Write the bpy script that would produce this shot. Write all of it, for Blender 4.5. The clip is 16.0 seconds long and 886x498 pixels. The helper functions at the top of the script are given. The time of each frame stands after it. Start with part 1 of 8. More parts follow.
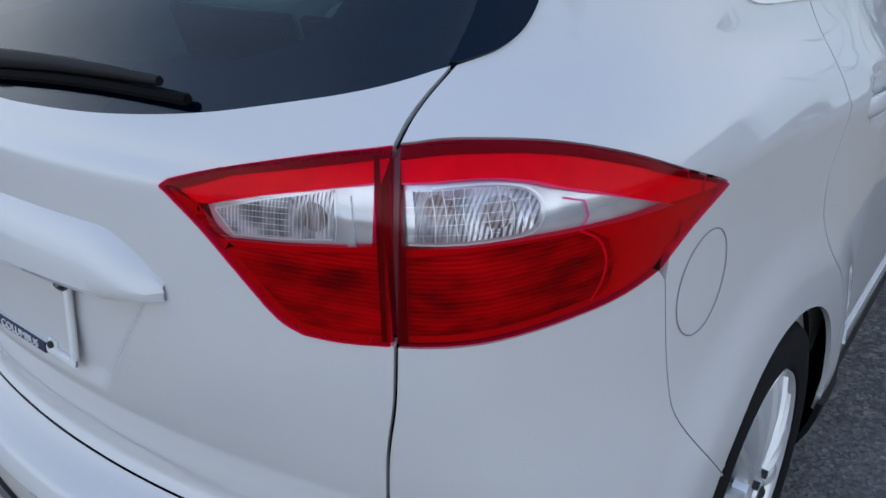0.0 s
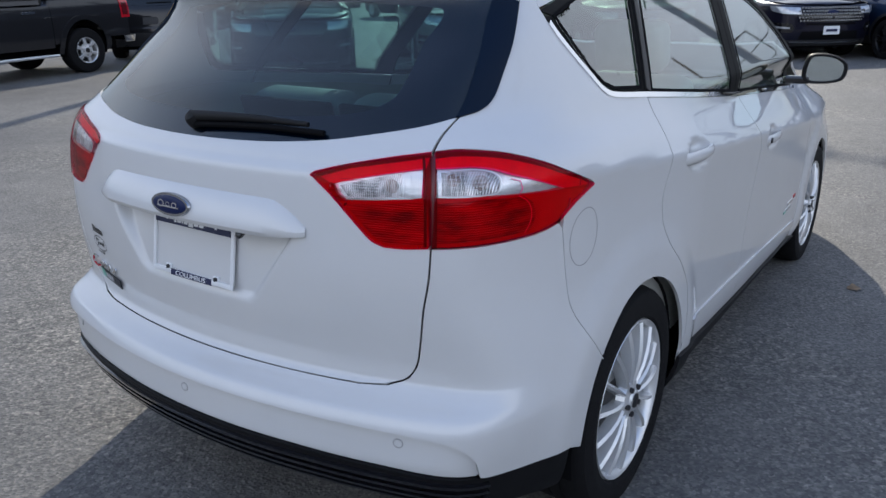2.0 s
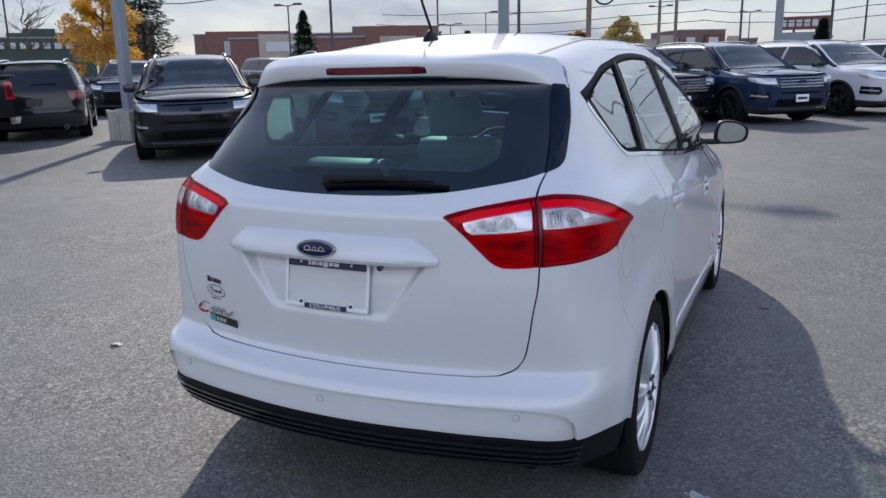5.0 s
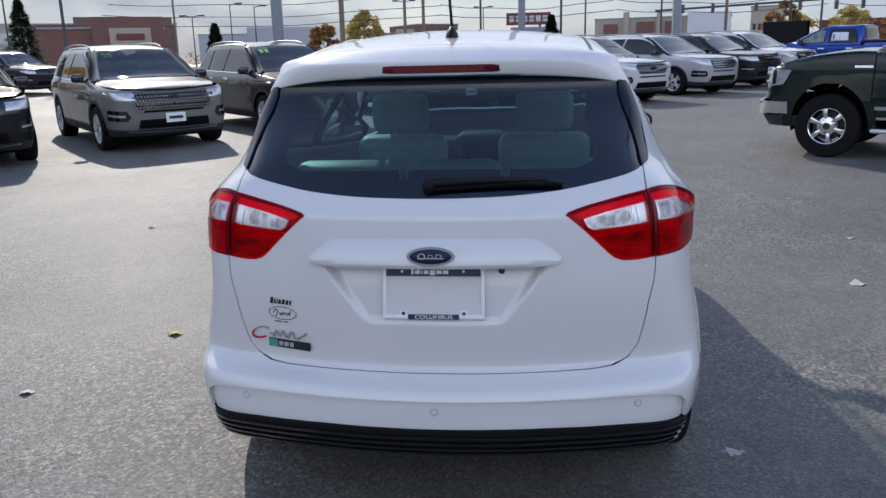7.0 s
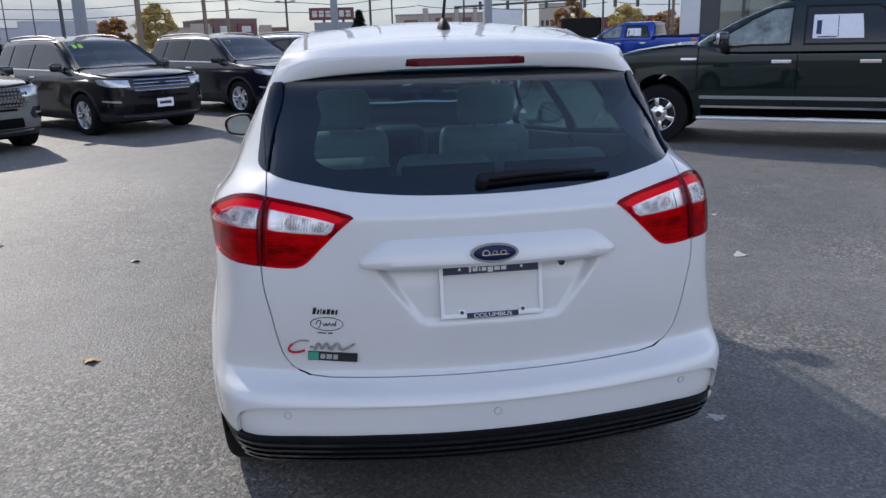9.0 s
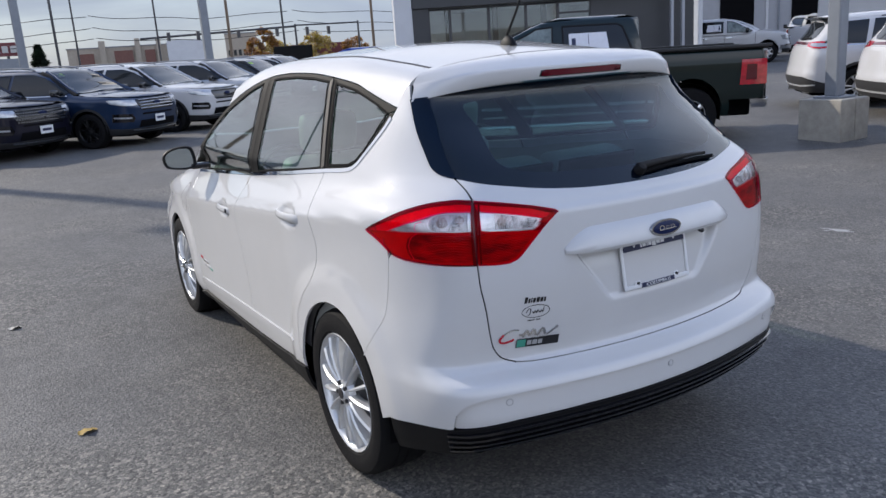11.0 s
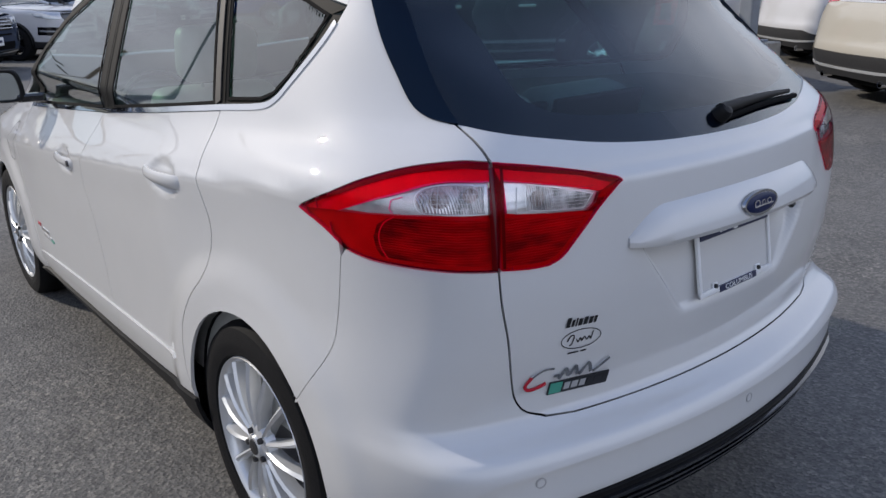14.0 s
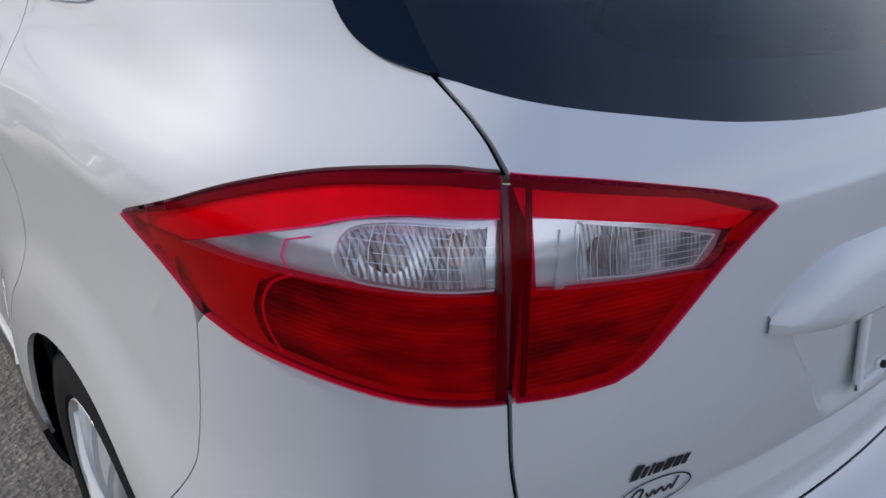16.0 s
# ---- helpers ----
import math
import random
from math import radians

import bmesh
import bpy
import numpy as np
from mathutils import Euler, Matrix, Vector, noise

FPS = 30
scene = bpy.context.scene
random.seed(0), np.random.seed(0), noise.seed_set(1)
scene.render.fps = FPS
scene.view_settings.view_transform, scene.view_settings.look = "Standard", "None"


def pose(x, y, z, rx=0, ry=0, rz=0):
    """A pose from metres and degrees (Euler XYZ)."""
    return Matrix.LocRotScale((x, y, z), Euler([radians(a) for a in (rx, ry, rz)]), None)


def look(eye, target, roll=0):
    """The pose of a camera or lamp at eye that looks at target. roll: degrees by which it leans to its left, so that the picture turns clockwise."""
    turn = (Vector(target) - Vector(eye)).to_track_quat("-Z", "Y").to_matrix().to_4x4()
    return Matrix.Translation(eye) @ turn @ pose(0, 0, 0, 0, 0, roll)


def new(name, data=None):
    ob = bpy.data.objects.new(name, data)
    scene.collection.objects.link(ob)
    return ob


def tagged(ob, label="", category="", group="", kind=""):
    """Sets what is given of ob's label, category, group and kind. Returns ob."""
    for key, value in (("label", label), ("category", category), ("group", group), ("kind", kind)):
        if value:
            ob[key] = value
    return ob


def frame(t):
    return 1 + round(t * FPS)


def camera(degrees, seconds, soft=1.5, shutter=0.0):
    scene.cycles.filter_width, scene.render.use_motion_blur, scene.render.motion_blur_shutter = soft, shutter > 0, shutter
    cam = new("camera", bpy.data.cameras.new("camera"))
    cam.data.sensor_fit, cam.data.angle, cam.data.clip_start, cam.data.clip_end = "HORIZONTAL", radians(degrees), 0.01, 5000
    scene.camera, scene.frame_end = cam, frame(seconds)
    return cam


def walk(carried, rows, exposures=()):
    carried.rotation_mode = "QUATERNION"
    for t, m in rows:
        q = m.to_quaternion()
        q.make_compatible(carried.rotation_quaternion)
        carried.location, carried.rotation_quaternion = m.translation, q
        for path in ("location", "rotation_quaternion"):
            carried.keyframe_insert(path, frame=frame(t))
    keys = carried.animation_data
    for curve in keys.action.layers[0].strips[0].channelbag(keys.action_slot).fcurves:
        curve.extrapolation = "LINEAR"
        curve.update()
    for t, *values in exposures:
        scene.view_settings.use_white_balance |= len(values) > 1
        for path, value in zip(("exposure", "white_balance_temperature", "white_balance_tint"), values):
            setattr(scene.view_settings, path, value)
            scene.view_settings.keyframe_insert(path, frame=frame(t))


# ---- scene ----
cam = camera(59.8, 16.0)
METRES, EYE, TILT, LEAN, TURN = 7.772, 1.5, 0.0, 0.0, 0.0
PATH = [
    (0, (1.13, -0.34, 1.367), (-0.003, 1.058, 0.493), -2.3),
    (0.5, (1.133, -0.367, 1.375), (0.036, 1.077, 0.532), -1.4),
    (1, (1.159, -0.434, 1.384), (0.068, 1.054, 0.61), -0.9),
    (1.5, (1.32, -0.733, 1.4), (0.243, 0.796, 0.691), -0.4),
    (2, (1.568, -1.11, 1.441), (0.488, 0.453, 0.817), -0.4),
    (2.5, (1.743, -1.475, 1.474), (0.665, 0.117, 0.924), -0.3),
    (3, (1.864, -1.679, 1.495), (0.793, -0.065, 0.998), -0.1),
    (3.5, (1.927, -1.75, 1.497), (0.867, -0.12, 1.029), -0.1),
    (4, (1.914, -1.778, 1.505), (0.892, -0.121, 1.049), -0.2),
    (4.5, (1.674, -1.847, 1.489), (0.733, -0.141, 1.037), -0.6),
    (7, (0.268, -2.16, 1.53), (0.062, -0.23, 1.048), -1.4),
    (7.5, (0.238, -2.172, 1.53), (0.105, -0.237, 1.039), -0.9),
    (8, (0.148, -2.171, 1.528), (0.104, -0.235, 1.029), -0.7),
    (8.5, (-0.091, -2.091, 1.526), (0.003, -0.158, 1.021), -1.0),
    (9, (-0.448, -2.083, 1.537), (-0.173, -0.168, 1.032), -1.6),
    (9.5, (-0.882, -2.11, 1.557), (-0.418, -0.228, 1.065), -2.6),
    (12, (-2.232, -1.648, 1.568), (-1.084, -0.085, 1.08), -3.8),
    (12.5, (-2.257, -1.647, 1.577), (-1.084, -0.106, 1.077), -3.6),
    (13, (-2.184, -1.542, 1.557), (-0.997, -0.018, 1.038), -3.1),
    (13.5, (-1.895, -1.219, 1.509), (-0.7, 0.285, 0.951), -2.3),
    (14, (-1.604, -0.84, 1.432), (-0.407, 0.632, 0.801), -1.7),
    (14.5, (-1.279, -0.492, 1.363), (-0.109, 0.961, 0.642), -1.1),
    (15, (-1.07, -0.292, 1.358), (0.072, 1.131, 0.539), -0.6),
    (15.5, (-1.053, -0.238, 1.369), (0.078, 1.15, 0.478), 0.3),
    (16, (-1.059, -0.23, 1.373), (0.065, 1.132, 0.435), 1.1),
]
walk(cam, [(t, look(eye, target, roll)) for t, eye, target, roll in PATH],
     [(0, 1.22, 6660, 6), (2.0, 1.18, 6580, 8), (3.5, 1.13, 6500, 10), (9.5, 1.10, 6550, 11), (12.5, .92, 6690, 11), (14.0, .80, 6680, 11), (15.0, .77, 6660, 10), (16.0, .77, 6660, 10)])

# ---- world, sun, exposure ----
world = bpy.data.worlds.new("sky")
scene.world = world
world.use_nodes = True
wt = world.node_tree
wt.nodes.clear()


def link(tree, a, b):
    tree.links.new(a, b)


SUN = Vector((-0.755, 1.43, 1.0)).normalized()
w_out = wt.nodes.new("ShaderNodeOutputWorld")
w_bg = wt.nodes.new("ShaderNodeBackground")
w_sky = wt.nodes.new("ShaderNodeTexSky")
w_sky.sky_type = "NISHITA"
w_sky.sun_disc = False
w_sky.sun_elevation = math.asin(SUN.z)
w_sky.sun_rotation = math.atan2(SUN.x, SUN.y)
w_sky.air_density, w_sky.dust_density, w_sky.ozone_density = 1.0, 0.6, 1.2
w_co = wt.nodes.new("ShaderNodeTexCoord")
w_map = wt.nodes.new("ShaderNodeMapping")
w_map.inputs["Scale"].default_value = (1.3, 1.3, 5.0)
w_noise = wt.nodes.new("ShaderNodeTexNoise")
w_noise.inputs["Scale"].default_value = 2.3
w_noise.inputs["Detail"].default_value = 7.0
w_noise.inputs["Roughness"].default_value = 0.55
w_noise.inputs["Distortion"].default_value = 0.4
w_ramp = wt.nodes.new("ShaderNodeValToRGB")
w_ramp.color_ramp.elements[0].position, w_ramp.color_ramp.elements[0].color = 0.34, (0.80, 0.80, 0.80, 1)
w_ramp.color_ramp.elements[1].position, w_ramp.color_ramp.elements[1].color = 0.62, (0.96, 0.96, 0.96, 1)
w_mix = wt.nodes.new("ShaderNodeMix")
w_mix.data_type = "RGBA"
w_bg.inputs["Strength"].default_value = 0.10
link(wt, w_co.outputs["Generated"], w_map.inputs["Vector"])
link(wt, w_map.outputs["Vector"], w_noise.inputs["Vector"])
link(wt, w_noise.outputs["Fac"], w_ramp.inputs["Fac"])
link(wt, w_ramp.outputs["Color"], w_mix.inputs["Factor"])
link(wt, w_sky.outputs["Color"], w_mix.inputs["A"])
# pale cloud along the horizon, clearer blue overhead
w_sep = wt.nodes.new("ShaderNodeSeparateXYZ")
w_up = wt.nodes.new("ShaderNodeValToRGB")
w_up.color_ramp.elements[0].position, w_up.color_ramp.elements[0].color = 0.0, (0.235, 0.283, 0.375, 1)
w_up.color_ramp.elements[1].position, w_up.color_ramp.elements[1].color = 1.0, (0.13, 0.20, 0.39, 1)
for w_at, w_color in ((0.12, (0.315, 0.372, 0.475, 1)), (0.25, (0.60, 0.64, 0.74, 1)), (0.42, (0.58, 0.63, 0.76, 1)), (0.66, (0.22, 0.30, 0.49, 1))):
    w_up.color_ramp.elements.new(w_at).color = w_color
w_gain = wt.nodes.new("ShaderNodeVectorMath")
w_gain.operation = "SCALE"
w_gain.inputs["Scale"].default_value = 8.3
link(wt, w_co.outputs["Generated"], w_sep.inputs["Vector"])
link(wt, w_sep.outputs["Z"], w_up.inputs["Fac"])
link(wt, w_up.outputs["Color"], w_gain.inputs[0])
# cloud away from the sun is lit from the front and paler than the cloud before it
w_dot = wt.nodes.new("ShaderNodeVectorMath")
w_dot.operation = "DOT_PRODUCT"
w_dot.inputs[1].default_value = Vector((SUN.x, SUN.y, 0)).normalized()
w_az = wt.nodes.new("ShaderNodeMath")
w_az.operation = "MULTIPLY_ADD"
w_az.inputs[1].default_value, w_az.inputs[2].default_value = -0.42, 1.08
w_side = wt.nodes.new("ShaderNodeVectorMath")
w_side.operation = "SCALE"
link(wt, w_co.outputs["Generated"], w_dot.inputs[0])
link(wt, w_dot.outputs["Value"], w_az.inputs[0])
link(wt, w_gain.outputs["Vector"], w_side.inputs[0])
link(wt, w_az.outputs["Value"], w_side.inputs["Scale"])
link(wt, w_side.outputs["Vector"], w_mix.inputs["B"])
link(wt, w_mix.outputs["Result"], w_bg.inputs["Color"])
link(wt, w_bg.outputs["Background"], w_out.inputs["Surface"])

sun_data = bpy.data.lights.new("sun", "SUN")
sun_data.energy, sun_data.angle, sun_data.color = 1.85, radians(0.9), (1.0, 0.94, 0.85)
sun_ob = new("sun", sun_data)
sun_ob.matrix_world = look(Vector((0, 0, 30)) + SUN * 20, (0, 0, 30))


# ---- materials ----
def material(name, color, rough=0.5, metal=0.0, coat=0.0, spec=0.5, vary=0.0, scale=20.0, bump=0.0, bump_scale=60.0, island=0.0):
    m = bpy.data.materials.new(name)
    m.use_nodes = True
    t = m.node_tree
    b = t.nodes["Principled BSDF"]
    b.inputs["Base Color"].default_value = (*color, 1)
    b.inputs["Roughness"].default_value = rough
    b.inputs["Metallic"].default_value = metal
    b.inputs["Specular IOR Level"].default_value = spec
    if coat:
        b.inputs["Coat Weight"].default_value = coat
        b.inputs["Coat Roughness"].default_value = 0.03
    co = t.nodes.new("ShaderNodeTexCoord")
    if vary:
        n1 = t.nodes.new("ShaderNodeTexNoise")
        n1.inputs["Scale"].default_value = scale
        n1.inputs["Detail"].default_value = 6
        n1.inputs["Roughness"].default_value = 0.65
        r = t.nodes.new("ShaderNodeMapRange")
        r.inputs["From Min"].default_value, r.inputs["From Max"].default_value = 0.3, 0.7
        r.inputs["To Min"].default_value, r.inputs["To Max"].default_value = 1 - vary, 1 + vary
        hsv = t.nodes.new("ShaderNodeHueSaturation")
        hsv.inputs["Color"].default_value = (*color, 1)
        link(t, co.outputs["Object"], n1.inputs["Vector"])
        link(t, n1.outputs["Fac"], r.inputs["Value"])
        last = r.outputs["Result"]
        if island:
            info = t.nodes.new("ShaderNodeObjectInfo")
            r2 = t.nodes.new("ShaderNodeMapRange")
            r2.inputs["To Min"].default_value, r2.inputs["To Max"].default_value = 1 - island, 1 + island
            mul = t.nodes.new("ShaderNodeMath")
            mul.operation = "MULTIPLY"
            link(t, info.outputs["Random"], r2.inputs["Value"])
            link(t, r2.outputs["Result"], mul.inputs[0])
            link(t, last, mul.inputs[1])
            last = mul.outputs["Value"]
        link(t, last, hsv.inputs["Value"])
        link(t, hsv.outputs["Color"], b.inputs["Base Color"])
    if bump:
        n2 = t.nodes.new("ShaderNodeTexNoise")
        n2.inputs["Scale"].default_value = bump_scale
        n2.inputs["Detail"].default_value = 4
        bn = t.nodes.new("ShaderNodeBump")
        bn.inputs["Strength"].default_value = bump
        bn.inputs["Distance"].default_value = 0.01
        link(t, co.outputs["Object"], n2.inputs["Vector"])
        link(t, n2.outputs["Fac"], bn.inputs["Height"])
        link(t, bn.outputs["Normal"], b.inputs["Normal"])
    return m


def glass(name, tint, gloss=1.0, rough=0.02, ior=1.8):
    """Thin tinted pane: light goes straight through its tint, with a real pane's reflection on top."""
    m = bpy.data.materials.new(name)
    m.use_nodes = True
    t = m.node_tree
    t.nodes.clear()
    out = t.nodes.new("ShaderNodeOutputMaterial")
    tr = t.nodes.new("ShaderNodeBsdfTransparent")
    tr.inputs["Color"].default_value = (*tint, 1)
    gl = t.nodes.new("ShaderNodeBsdfGlossy")
    gl.inputs["Roughness"].default_value = rough
    gl.inputs["Color"].default_value = (gloss, gloss, gloss, 1)
    lw = t.nodes.new("ShaderNodeLayerWeight")
    lw.inputs["Blend"].default_value = 0.5
    pw = t.nodes.new("ShaderNodeMath")
    pw.operation = "POWER"
    pw.inputs[1].default_value = 4.0
    f0 = ((ior - 1) / (ior + 1)) ** 2
    fr = t.nodes.new("ShaderNodeMath")
    fr.operation = "MULTIPLY_ADD"
    fr.inputs[1].default_value, fr.inputs[2].default_value = 1 - f0, f0
    link(t, lw.outputs["Facing"], pw.inputs[0])
    link(t, pw.outputs["Value"], fr.inputs[0])
    mx = t.nodes.new("ShaderNodeMixShader")
    link(t, fr.outputs["Value"], mx.inputs["Fac"])
    link(t, tr.outputs["BSDF"], mx.inputs[1])
    link(t, gl.outputs["BSDF"], mx.inputs[2])
    link(t, mx.outputs["Shader"], out.inputs["Surface"])
    return m


def ribbed(name, color, metal, rough, scale, axis="Z", strength=0.6):
    """Moulded lamp optics: fine ribs across one axis."""
    m = material(name, color, rough, metal)
    t = m.node_tree
    b = t.nodes["Principled BSDF"]
    co = t.nodes.new("ShaderNodeTexCoord")
    wv = t.nodes.new("ShaderNodeTexWave")
    wv.wave_type = "BANDS"
    wv.bands_direction = axis
    wv.inputs["Scale"].default_value = scale
    wv.inputs["Distortion"].default_value = 1.2
    wv.inputs["Detail"].default_value = 1.0
    wv.inputs["Detail Scale"].default_value = 0.6
    bn = t.nodes.new("ShaderNodeBump")
    bn.inputs["Strength"].default_value = strength
    bn.inputs["Distance"].default_value = 0.006
    link(t, co.outputs["Object"], wv.inputs["Vector"])
    link(t, wv.outputs["Fac"], bn.inputs["Height"])
    link(t, bn.outputs["Normal"], b.inputs["Normal"])
    return m


def paint(name, color, metal=0.0, rough=0.35, flake=0.0):
    m = material(name, color, rough, metal, coat=1.0, vary=0.02, scale=3.0)
    b = m.node_tree.nodes["Principled BSDF"]
    b.inputs["Coat Roughness"].default_value = 0.02
    b.inputs["Coat IOR"].default_value = 1.65 if color[1] > .3 else 1.45
    b.inputs["Specular IOR Level"].default_value = 0.1
    return m


def asphalt_material():
    m = bpy.data.materials.new("asphalt")
    m.use_nodes = True
    t = m.node_tree
    b = t.nodes["Principled BSDF"]
    b.inputs["Roughness"].default_value = 0.75
    co = t.nodes.new("ShaderNodeTexCoord")

    def noise_node(scale, detail, rough=0.6):
        n = t.nodes.new("ShaderNodeTexNoise")
        n.inputs["Scale"].default_value = scale
        n.inputs["Detail"].default_value = detail
        n.inputs["Roughness"].default_value = rough
        link(t, co.outputs["Object"], n.inputs["Vector"])
        return n

    def ramp(src, stops):
        r = t.nodes.new("ShaderNodeValToRGB")
        els = r.color_ramp.elements
        while len(els) < len(stops):
            els.new(0.5)
        for e, (p, c) in zip(els, stops):
            e.position, e.color = p, (c[0], c[1], c[2], 1)
        link(t, src, r.inputs["Fac"])
        return r

    vo = t.nodes.new("ShaderNodeTexVoronoi")
    vo.inputs["Scale"].default_value = 95.0
    link(t, co.outputs["Object"], vo.inputs["Vector"])
    stones = ramp(vo.outputs["Color"], [(0.0, (0.080, 0.079, 0.077)), (0.45, (0.119, 0.117, 0.114)), (0.8, (0.165, 0.160, 0.151)), (1.0, (0.235, 0.225, 0.207))])
    big = ramp(noise_node(0.35, 5).outputs["Fac"], [(0.3, (0.80, 0.80, 0.815)), (0.7, (1.24, 1.225, 1.20))])
    mid = ramp(noise_node(3.2, 9, 0.76).outputs["Fac"], [(0.32, (0.82, 0.82, 0.82)), (0.68, (1.17, 1.17, 1.17))])
    mul = t.nodes.new("ShaderNodeMix")
    mul.data_type, mul.blend_type = "RGBA", "MULTIPLY"
    mul.inputs["Factor"].default_value = 1
    mul2 = t.nodes.new("ShaderNodeMix")
    mul2.data_type, mul2.blend_type = "RGBA", "MULTIPLY"
    mul2.inputs["Factor"].default_value = 1
    link(t, stones.outputs["Color"], mul.inputs["A"])
    link(t, big.outputs["Color"], mul.inputs["B"])
    link(t, mul.outputs["Result"], mul2.inputs["A"])
    link(t, mid.outputs["Color"], mul2.inputs["B"])
    # worn patches where coarse pale stones stand out
    vo2 = t.nodes.new("ShaderNodeTexVoronoi")
    vo2.inputs["Scale"].default_value = 62.0
    link(t, co.outputs["Object"], vo2.inputs["Vector"])
    coarse = ramp(vo2.outputs["Color"], [(0.15, (0.62, 0.62, 0.62)), (0.55, (1.0, 1.0, 0.98)), (0.9, (1.95, 1.87, 1.73))])
    worn = ramp(noise_node(0.55, 3).outputs["Fac"], [(0.44, (0.10, 0.10, 0.10)), (0.62, (1.0, 1.0, 1.0))])
    mul3 = t.nodes.new("ShaderNodeMix")
    mul3.data_type, mul3.blend_type = "RGBA", "MULTIPLY"
    link(t, worn.outputs["Color"], mul3.inputs["Factor"])
    link(t, mul2.outputs["Result"], mul3.inputs["A"])
    link(t, coarse.outputs["Color"], mul3.inputs["B"])
    link(t, mul3.outputs["Result"], b.inputs["Base Color"])
    rr = t.nodes.new("ShaderNodeMapRange")
    rr.inputs["To Min"].default_value, rr.inputs["To Max"].default_value = 0.54, 0.74
    b.inputs["Specular IOR Level"].default_value = 0.21
    link(t, noise_node(0.7, 4).outputs["Fac"], rr.inputs["Value"])
    link(t, rr.outputs["Result"], b.inputs["Roughness"])
    bn = t.nodes.new("ShaderNodeBump")
    bn.inputs["Strength"].default_value = 0.36
    bn.inputs["Distance"].default_value = 0.006
    link(t, vo.outputs["Distance"], bn.inputs["Height"])
    bn2 = t.nodes.new("ShaderNodeBump")
    bn2.invert = True
    bn2.inputs["Strength"].default_value = 0.22
    bn2.inputs["Distance"].default_value = 0.010
    link(t, vo2.outputs["Distance"], bn2.inputs["Height"])
    link(t, bn.outputs["Normal"], bn2.inputs["Normal"])
    link(t, bn2.outputs["Normal"], b.inputs["Normal"])
    return m


PEARL = paint("pearl_white_paint", (0.61, 0.61, 0.61), 0.0, 0.45)
BLACK_TRIM = material("black_trim_plastic", (0.006, 0.006, 0.007), 0.55, spec=0.22, vary=0.2, scale=40)
BLACK_MATTE = material("matte_black", (0.004, 0.004, 0.005), 0.85, spec=0.1)
GLOSS_BLACK = material("gloss_black", (0.006, 0.006, 0.008), 0.06, coat=0.6)
PILLAR = material("satin_black_pillar", (0.012, 0.012, 0.012), 0.55, spec=0.05)
SEAL_GREY = material("grey_window_seal", (0.07, 0.066, 0.062), 0.5, spec=0.1)
GREY_TRIM = material("grey_plastic", (0.05, 0.05, 0.052), 0.55, vary=0.1, bump=0.1, bump_scale=300)
SENSOR_GAP = material("grey_sensor_ring", (0.36, 0.36, 0.365), 0.5)
FUEL_GAP = material("shaded_panel_gap", (0.17, 0.17, 0.175), 0.6)
CHROME = material("chrome", (0.75, 0.76, 0.78), 0.08, 1.0)
SATIN_DARK = material("worn_chrome", (0.42, 0.43, 0.45), 0.15, 1.0)
SATIN = material("satin_aluminium", (0.66, 0.67, 0.68), 0.26, 0.5, vary=0.05, scale=15)
RUBBER = material("tyre_rubber", (0.008, 0.008, 0.009), 0.78, spec=0.16, vary=0.2, scale=25, bump=0.15, bump_scale=200)
DARK_STEEL = material("dark_steel", (0.05, 0.05, 0.055), 0.45, 0.8)
REAR_GLASS = glass("privacy_glass", (0.29, 0.48, 0.555), gloss=0.95, ior=1.58)
BORDER = material("printed_glass_border", (0.003, 0.009, 0.022), 0.05, spec=0.15)
WINDSCREEN = glass("shaded_windscreen", (0.28, 0.36, 0.33), ior=1.9)
SIDE_GLASS = glass("tinted_green_glass", (0.50, 0.70, 0.60), ior=2.4)
CLEAR_LENS = glass("clear_lens", (0.97, 0.97, 0.98), ior=1.4)
RED_LENS = glass("red_lens", (0.97, 0.012, 0.13), gloss=0.38, ior=1.34)


def optic(name, dark, bright, metal, rough, stretch, scale, wave=70.0, axis="Z", low=0.38, high=0.66, strength=0.5):
    """Moulded lamp optics: fine ribs, with glints and dark reflections mottled into the colour."""
    m = ribbed(name, bright, metal, rough, wave, axis, strength)
    t = m.node_tree
    co = t.nodes.new("ShaderNodeTexCoord")
    mp = t.nodes.new("ShaderNodeMapping")
    mp.inputs["Scale"].default_value = stretch
    n = t.nodes.new("ShaderNodeTexNoise")
    n.inputs["Scale"].default_value = scale
    n.inputs["Detail"].default_value = 3
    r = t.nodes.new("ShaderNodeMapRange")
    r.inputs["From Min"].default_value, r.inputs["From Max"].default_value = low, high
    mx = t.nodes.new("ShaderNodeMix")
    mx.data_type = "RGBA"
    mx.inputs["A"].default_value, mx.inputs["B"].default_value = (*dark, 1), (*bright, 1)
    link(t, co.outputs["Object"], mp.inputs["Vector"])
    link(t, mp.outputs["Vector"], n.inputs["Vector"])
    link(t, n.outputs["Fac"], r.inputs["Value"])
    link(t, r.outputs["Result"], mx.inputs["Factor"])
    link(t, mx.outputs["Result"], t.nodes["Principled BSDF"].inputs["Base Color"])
    return m


